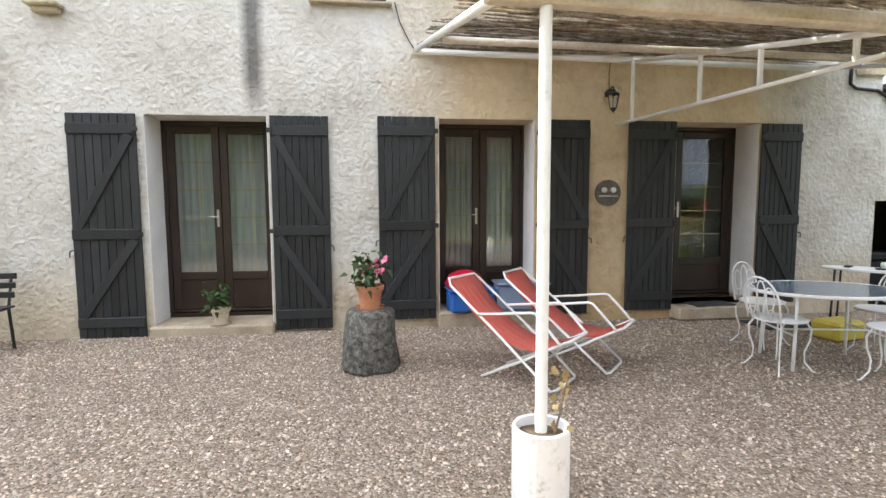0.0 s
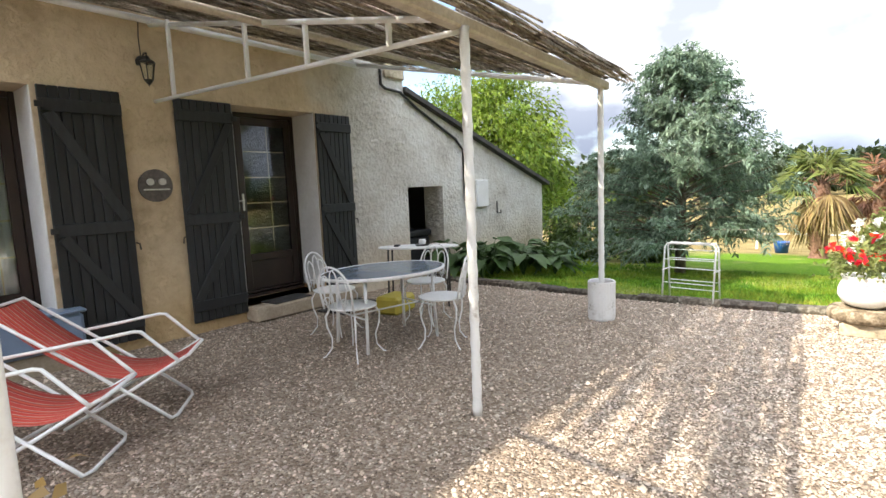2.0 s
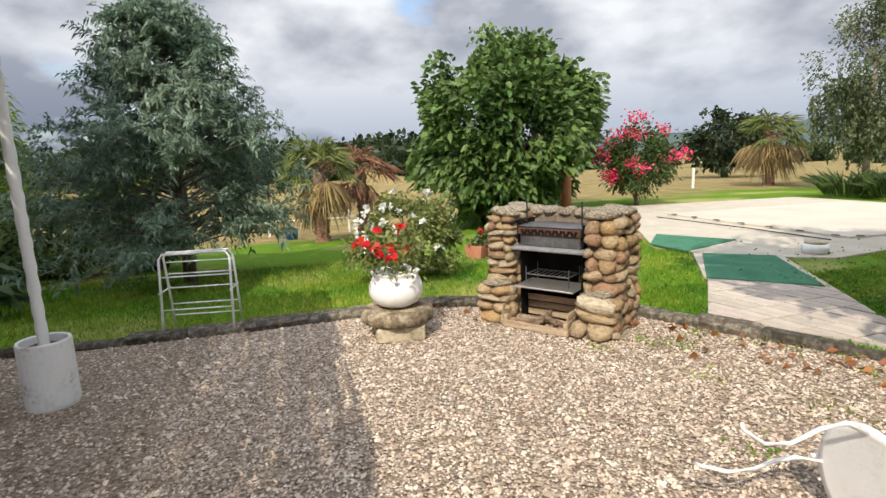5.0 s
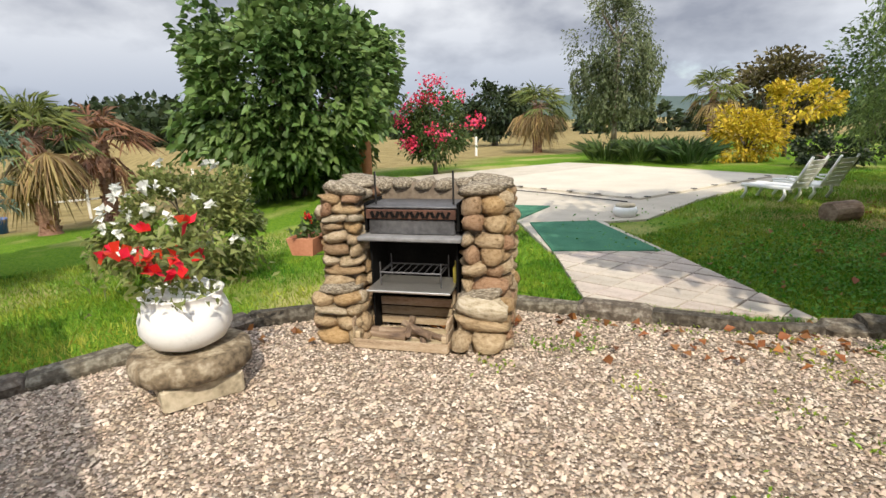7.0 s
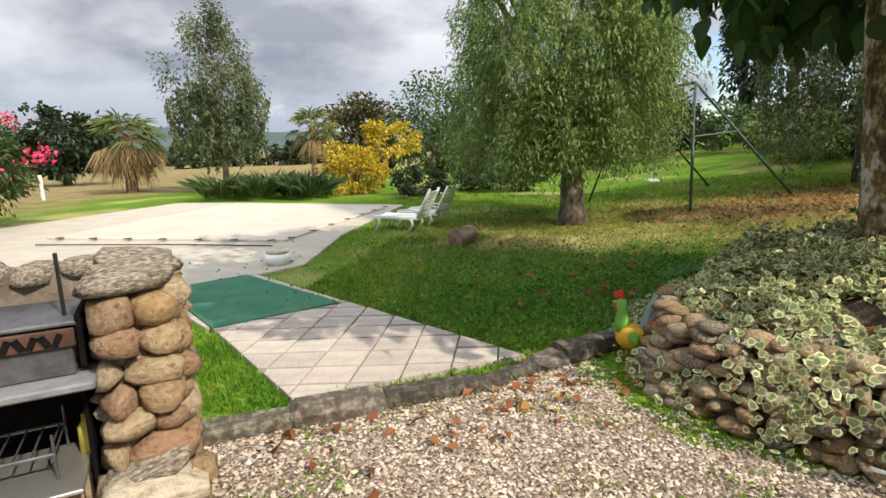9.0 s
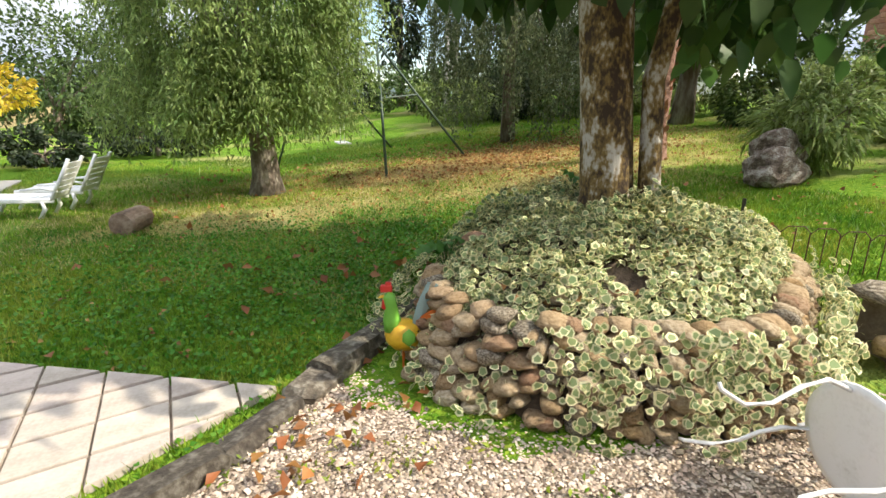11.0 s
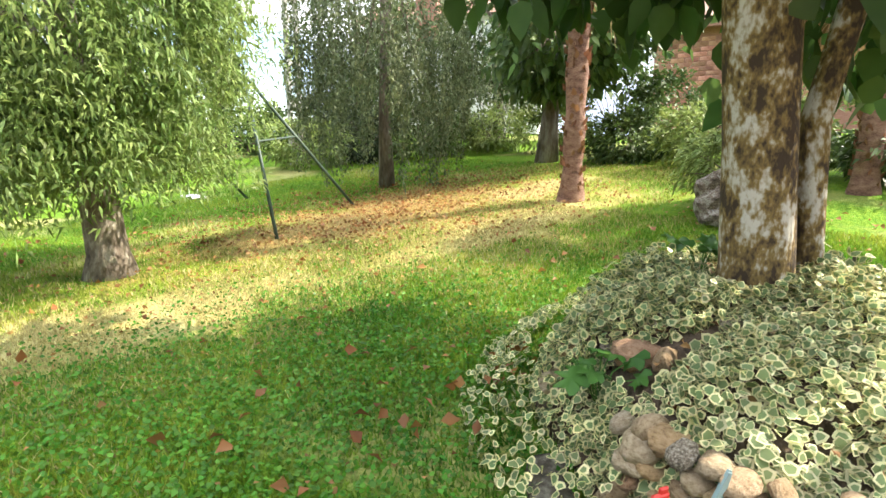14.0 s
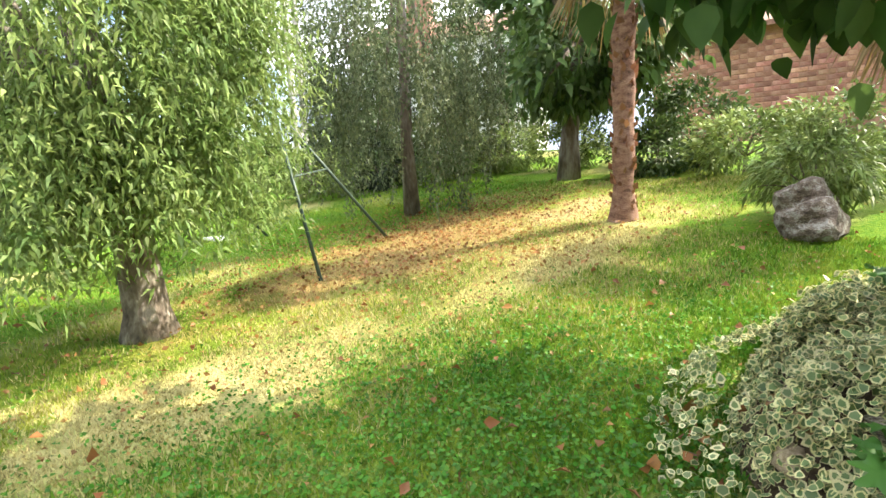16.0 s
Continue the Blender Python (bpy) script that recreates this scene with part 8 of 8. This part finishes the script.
for j in range(16):
    mb = MB(); mb.box(-.10, -.06, j * .52, .10, .06, j * .52 + .14); part("web", mb, M["concrete"], pw)
hf = empty("hoop_fence", pose(0, 0, 0), "low rusty wire hoop fence on the lawn edge", "fence")
for i in range(15):
    x, y = 1.62 - i * .17, -8.62 + i * .075
    z = float(h(x, y))
    mb = MB(); mb.tube([(x, y, z - .03), (x, y, z + .22), (x - .04, y + .02, z + .26), (x - .13, y + .06, z + .26), (x - .17, y + .075, z + .22), (x - .17, y + .075, z)], .004, 5); part("hoop", mb, M["rust"], hf)
    mb = MB(); mb.tube([(x - .085, y + .04, z - .03), (x - .085, y + .04, z + .25)], .004, 5); part("upright", mb, M["rust"], hf)
mb = MB(); mb.tube([(1.66, -8.66, .25), (1.66, -8.66, .72)], .012, 6); part("stake", mb, M["black_iron"], hf)
for (x, y, w, d, hh, dz) in ((-.50, -10.12, .80, .56, .42, .13), (-.60, -10.2, .60, .5, .42, .29)):
    ob = tagged(new("garden_rock", rock_mesh("garden_rock", hh * 10, M["dark_rock"])), "large weathered grey-brown rock on the lawn", "rock")
    ob.matrix_basis = pose(x, y, float(h(x, y)) + dz, 8, 4, 25) @ Matrix.Diagonal((w, d, hh, 1))

# ---- neighbouring buildings ----
M["brick"] = mat("red_brick", [(0.26, 0.11, 0.075), (0.40, 0.19, 0.13), (0.50, 0.28, 0.20)], 4, 0.9, 0.3, 40, rnd="object")
M["brick_rest"] = mat("red_brick_rest", [(0.30, 0.14, 0.10), (0.46, 0.25, 0.18)], 7, 0.9, 0.4, 40, stretch=(1, 1, 7))
bn = empty("brick_barn", pose(-14, -13.0, 0.6, 0, 0, 12), "old red-brick barn with a clay-tile roof behind the shrubs", "barn")
mb = MB(); mb.box(-.4, -4.5, -.4, 0, 9, 4.6); mb.box(-7, -4.5, -.4, -.4, -4.1, 4.6); mb.box(-7, 8.6, -.4, -.4, 9, 4.6); part("wall", mb, M["brick_rest"], bn)
mb = MB()
mb.add([(.5, -5, 4.45), (.5, 9.5, 4.45), (-3.5, 9.5, 6.4), (-3.5, -5, 6.4), (-7.5, 9.5, 4.4), (-7.5, -5, 4.4), (.5, -5, 4.6), (.5, 9.5, 4.6), (-3.5, 9.5, 6.55), (-3.5, -5, 6.55)],
       [(0, 1, 2, 3), (3, 2, 4, 5), (6, 9, 8, 7), (0, 6, 7, 1)])
part("roof", mb, M["rooftile"], bn, "orange clay-tile roof")
bme = MB(); vs, fs = chamfered((-.05, -.105, -.0325), (.02, .105, .0325), .008); bme.add(vs, fs)
bmesh_shared = bme.mesh("brick", M["brick"])
for r_ in range(15):
    for c_ in range(20):
        ob = new("brick", bmesh_shared); ob.parent = bn
        ob.location = (0.0, -4.2 + c_ * .46 + (.23 if r_ % 2 else 0), 2.0 + r_ * .155)
        ob.scale = (1, 2.0, 2.0)
wh = empty("white_house", pose(-13, -27, .8, 0, 0, 30), "pale rendered house with a brick chimney", "house")
mb = MB(); mb.box(-4, -4, -.5, 2, 4, 6.0); part("wall", mb, M["smooth_white"], wh)
mb = MB(); mb.add([(2.4, -4.4, 6), (2.4, 4.4, 6), (-1, 4.4, 7.6), (-1, -4.4, 7.6), (-4.4, 4.4, 6), (-4.4, -4.4, 6)], [(0, 1, 2, 3), (3, 2, 4, 5), (0, 3, 5), (1, 4, 2)]); part("roof", mb, M["rooftile"], wh)
mb = MB(); mb.box(1.6, -1.4, 5, 2.4, -.4, 9); part("chimney", mb, M["brick_rest"], wh)
for yy in (-2.5, .8, 2.6):
    mb = MB(); mb.box(1.98, yy - .5, 2.6, 2.03, yy + .5, 4.0, .01); part("window", mb, M["slate"], wh, "dark window")

# ---- lawn blades, fallen leaves ----
def blades(name, n, x0, x1, y0, y1, hh, seed, keepf=None):
    g = np.random.default_rng(seed)
    X, Y = g.uniform(x0, x1, n), g.uniform(y0, y1, n)
    ok = ~inside(YARD, X, Y)
    for q in (PATHQ, [(6.0, -9.38), (6.75, -8.60), (7.95, -9.35), (7.35, -10.12)], [(7.30, -10.1), (7.96, -9.35), (8.6, -9.2), (10.2, -9.9), (13.4, -11.0), (13.2, -16.0), (11.6, -16.3), (7.75, -16.3), (7.45, -12.5), (7.05, -10.6)]):
        ok &= ~inside(q, X, Y)
    ok &= bank(X, Y)[1] > 1.0
    X, Y = X[ok], Y[ok]
    k = len(X)
    Z = h(X, Y) - .015
    worn = np.zeros(k, bool)
    nz = np.array([noise.noise(Vector((p * 1.7, q * 1.7, 5))) for p, q in zip(X.tolist(), Y.tolist())])
    for cx, cy, rx, ry, col in WORN:
        worn |= np.hypot((X - cx) / rx, (Y - cy) / ry) + nz * .9 + g.normal(0, .12, k) < 1.0
    # extra straw blades carry the yellow of the sunlit, drier lawn
    sun_sere = np.clip(1.6 - np.hypot((X - SUN_DRY[0]) / SUN_DRY[2], (Y - SUN_DRY[1]) / SUN_DRY[3]) - nz * .5, 0, 1) * .6
    straw = worn | (g.uniform(0, 1, k) < sun_sere)
    a = g.uniform(0, 6.28, k)
    L = hh * g.uniform(.5, 1.3, k) * np.where(worn, .55, 1.0)
    wd = .004 + .003 * g.uniform(0, 1, k)
    lx, ly = g.normal(0, .4, k) * L, g.normal(0, .4, k) * L
    P = np.stack([np.stack([X - np.cos(a) * wd, Y - np.sin(a) * wd, Z], 1), np.stack([X + np.cos(a) * wd, Y + np.sin(a) * wd, Z], 1), np.stack([X + lx, Y + ly, Z + L], 1)], 1).reshape(-1, 3)
    F = np.arange(3 * k).reshape(-1, 3)
    ob = new(name, quads_mesh(name, P, F, [LEAF["grass"], LEAF["straw"]], straw.astype(int))); ob.parent = ground
    tagged(ob, kind="stuff")


blades("grass_blades", 150000, -.5, 6.6, -13.2, -7.6, .045, 150)
blades("grass_blades", 90000, -4, 8, -19, -11, .05, 151)
blades("grass_blades", 60000, 6.3, 10.5, -9.8, .0, .045, 152)


def fallen(name, n, sampler, seed, size, material="dry"):
    g = np.random.default_rng(seed)
    C = sampler(g, n)
    D = g.normal(size=(len(C), 3)) * np.array([1, 1, .25])
    ob = new(name, leaves_mesh(name, C, D, size, size * .75, LEAF[material], .05, g, .3))
    tagged(ob, "scattered dry red-brown fallen leaves", "fallen leaves", kind="stuff")


def on_lawn(g, n):
    x, y = g.uniform(-2, 5.8, n), g.uniform(-17, -8.8, n)
    return np.stack([x, y, h(x, y) + .03], 1)


def under_birch(g, n):
    x, y = g.normal(.5, 1.8, n), g.normal(-14.2, 1.2, n)
    return np.stack([x, y, h(x, y) + .025], 1)


def by_kerb(g, n):
    i = g.integers(5, len(KERB) - 1, n); s = g.uniform(0, 1, n)
    k = np.array(KERB)
    p = k[i] * (1 - s)[:, None] + k[i + 1] * s[:, None]
    p = p + g.normal(size=(n, 2)) * .16 + np.array([-.2, .22])
    return np.stack([p[:, 0], p[:, 1], np.full(n, .025)], 1)


fallen("fallen_leaves", 220, on_lawn, 160, .08)
fallen("fallen_leaves", 5000, under_birch, 161, .05, "litter")
fallen("fallen_leaves", 1300, on_lawn, 163, .035, "litter")
fallen("fallen_leaves", 40, lambda g, n: np.stack([g.normal(3.5, .5, n), g.normal(-9.95, .3, n), np.full(n, .15)], 1), 164, .075)
fallen("fallen_leaves", 3, lambda g, n: np.stack([2.98 + g.normal(0, .03, n), -9.88 + g.normal(0, .03, n), np.full(n, .165)], 1), 165, .14)
# clover in the shaded turf
gc = np.random.default_rng(171)
cx_, cy_ = gc.normal(4.0, 1.2, 17000), gc.normal(-10.3, 1.0, 17000)
ok = (bank(cx_, cy_)[1] > 1.02) & ~inside(YARD, cx_, cy_) & ~inside(PATHQ, cx_, cy_)
cx_, cy_ = cx_[ok], cy_[ok]
cl_ = new("clover", leaves_mesh("clover", np.stack([cx_, cy_, h(cx_, cy_) + gc.uniform(.015, .04, len(cx_))], 1), gc.normal(size=(len(cx_), 3)) * np.array([1, 1, .25]), .028, .026, LEAF["clover"], .1, gc, .1))
tagged(cl_, "patch of small dark-green clover in the lawn", "clover", kind="stuff")


def vine_seedling(x, y, n, seed, size):
    """Young vine with broad lobed leaves."""
    g = np.random.default_rng(seed)
    z = float(bank(x, y)[0]) + float(h(x, y)) * .5 + .04
    v = empty("vine_seedling", pose(x, y, z), "young vine with broad lobed green leaves on the ivy bank", "vine")
    for i in range(n):
        a, r = g.uniform(0, 6.28), g.uniform(.03, .16)
        c = Vector((r * math.cos(a), r * math.sin(a), g.uniform(.10, .20)))
        mbs = MB(); mbs.tube([(0, 0, -.03), (c.x * .4, c.y * .4, c.z * .7), tuple(c)], .003, 5); part("stem", mbs, LEAF["vine"], v)
        s, t0 = size * g.uniform(.7, 1.2), g.uniform(0, 6.28)
        vs = [(0, 0, .006)]
        for j in range(20):
            b = 2 * math.pi * j / 20
            rr = s * (.62 + .38 * abs(math.cos(b * 2.5))) * (.45 if j == 10 else 1)
            vs.append((rr * math.cos(b + t0), rr * math.sin(b + t0), -.12 * rr + .012 * math.sin(b * 5)))
        rot = pose(0, 0, 0, g.uniform(-35, 35), g.uniform(-35, 35), 0)
        mbl = MB(); mbl.add([rot @ Vector(q) + c for q in vs], [(0, 1 + j, 1 + (j + 1) % 20) for j in range(20)])
        part("leaf", mbl, LEAF["vine"], v, smooth=True)


vine_seedling(3.48, -9.08, 9, 180, .075)
vine_seedling(2.45, -9.15, 6, 181, .075)
fallen("fallen_leaves", 110, by_kerb, 162, .07)
# weeds in the gravel
gw = np.random.default_rng(170)
C, D = [], []
for i in range(26):
    c = np.array([gw.uniform(3.4, 5.8), gw.uniform(-8.3, -6.6), .01])
    if not inside(YARD, np.array([c[0]]), np.array([c[1]]))[0]:
        continue
    q = c + gw.normal(size=(26, 3)) * np.array([.06, .06, .006])
    C.append(q); D.append(gw.normal(size=(26, 3)) + np.array([0, 0, .8]))
wd_ = new("gravel_weeds", leaves_mesh("gravel_weeds", np.concatenate(C), np.concatenate(D), .035, .014, LEAF["grass"], .2, gw))
tagged(wd_, "small green weeds growing through the gravel", "weeds", kind="stuff")
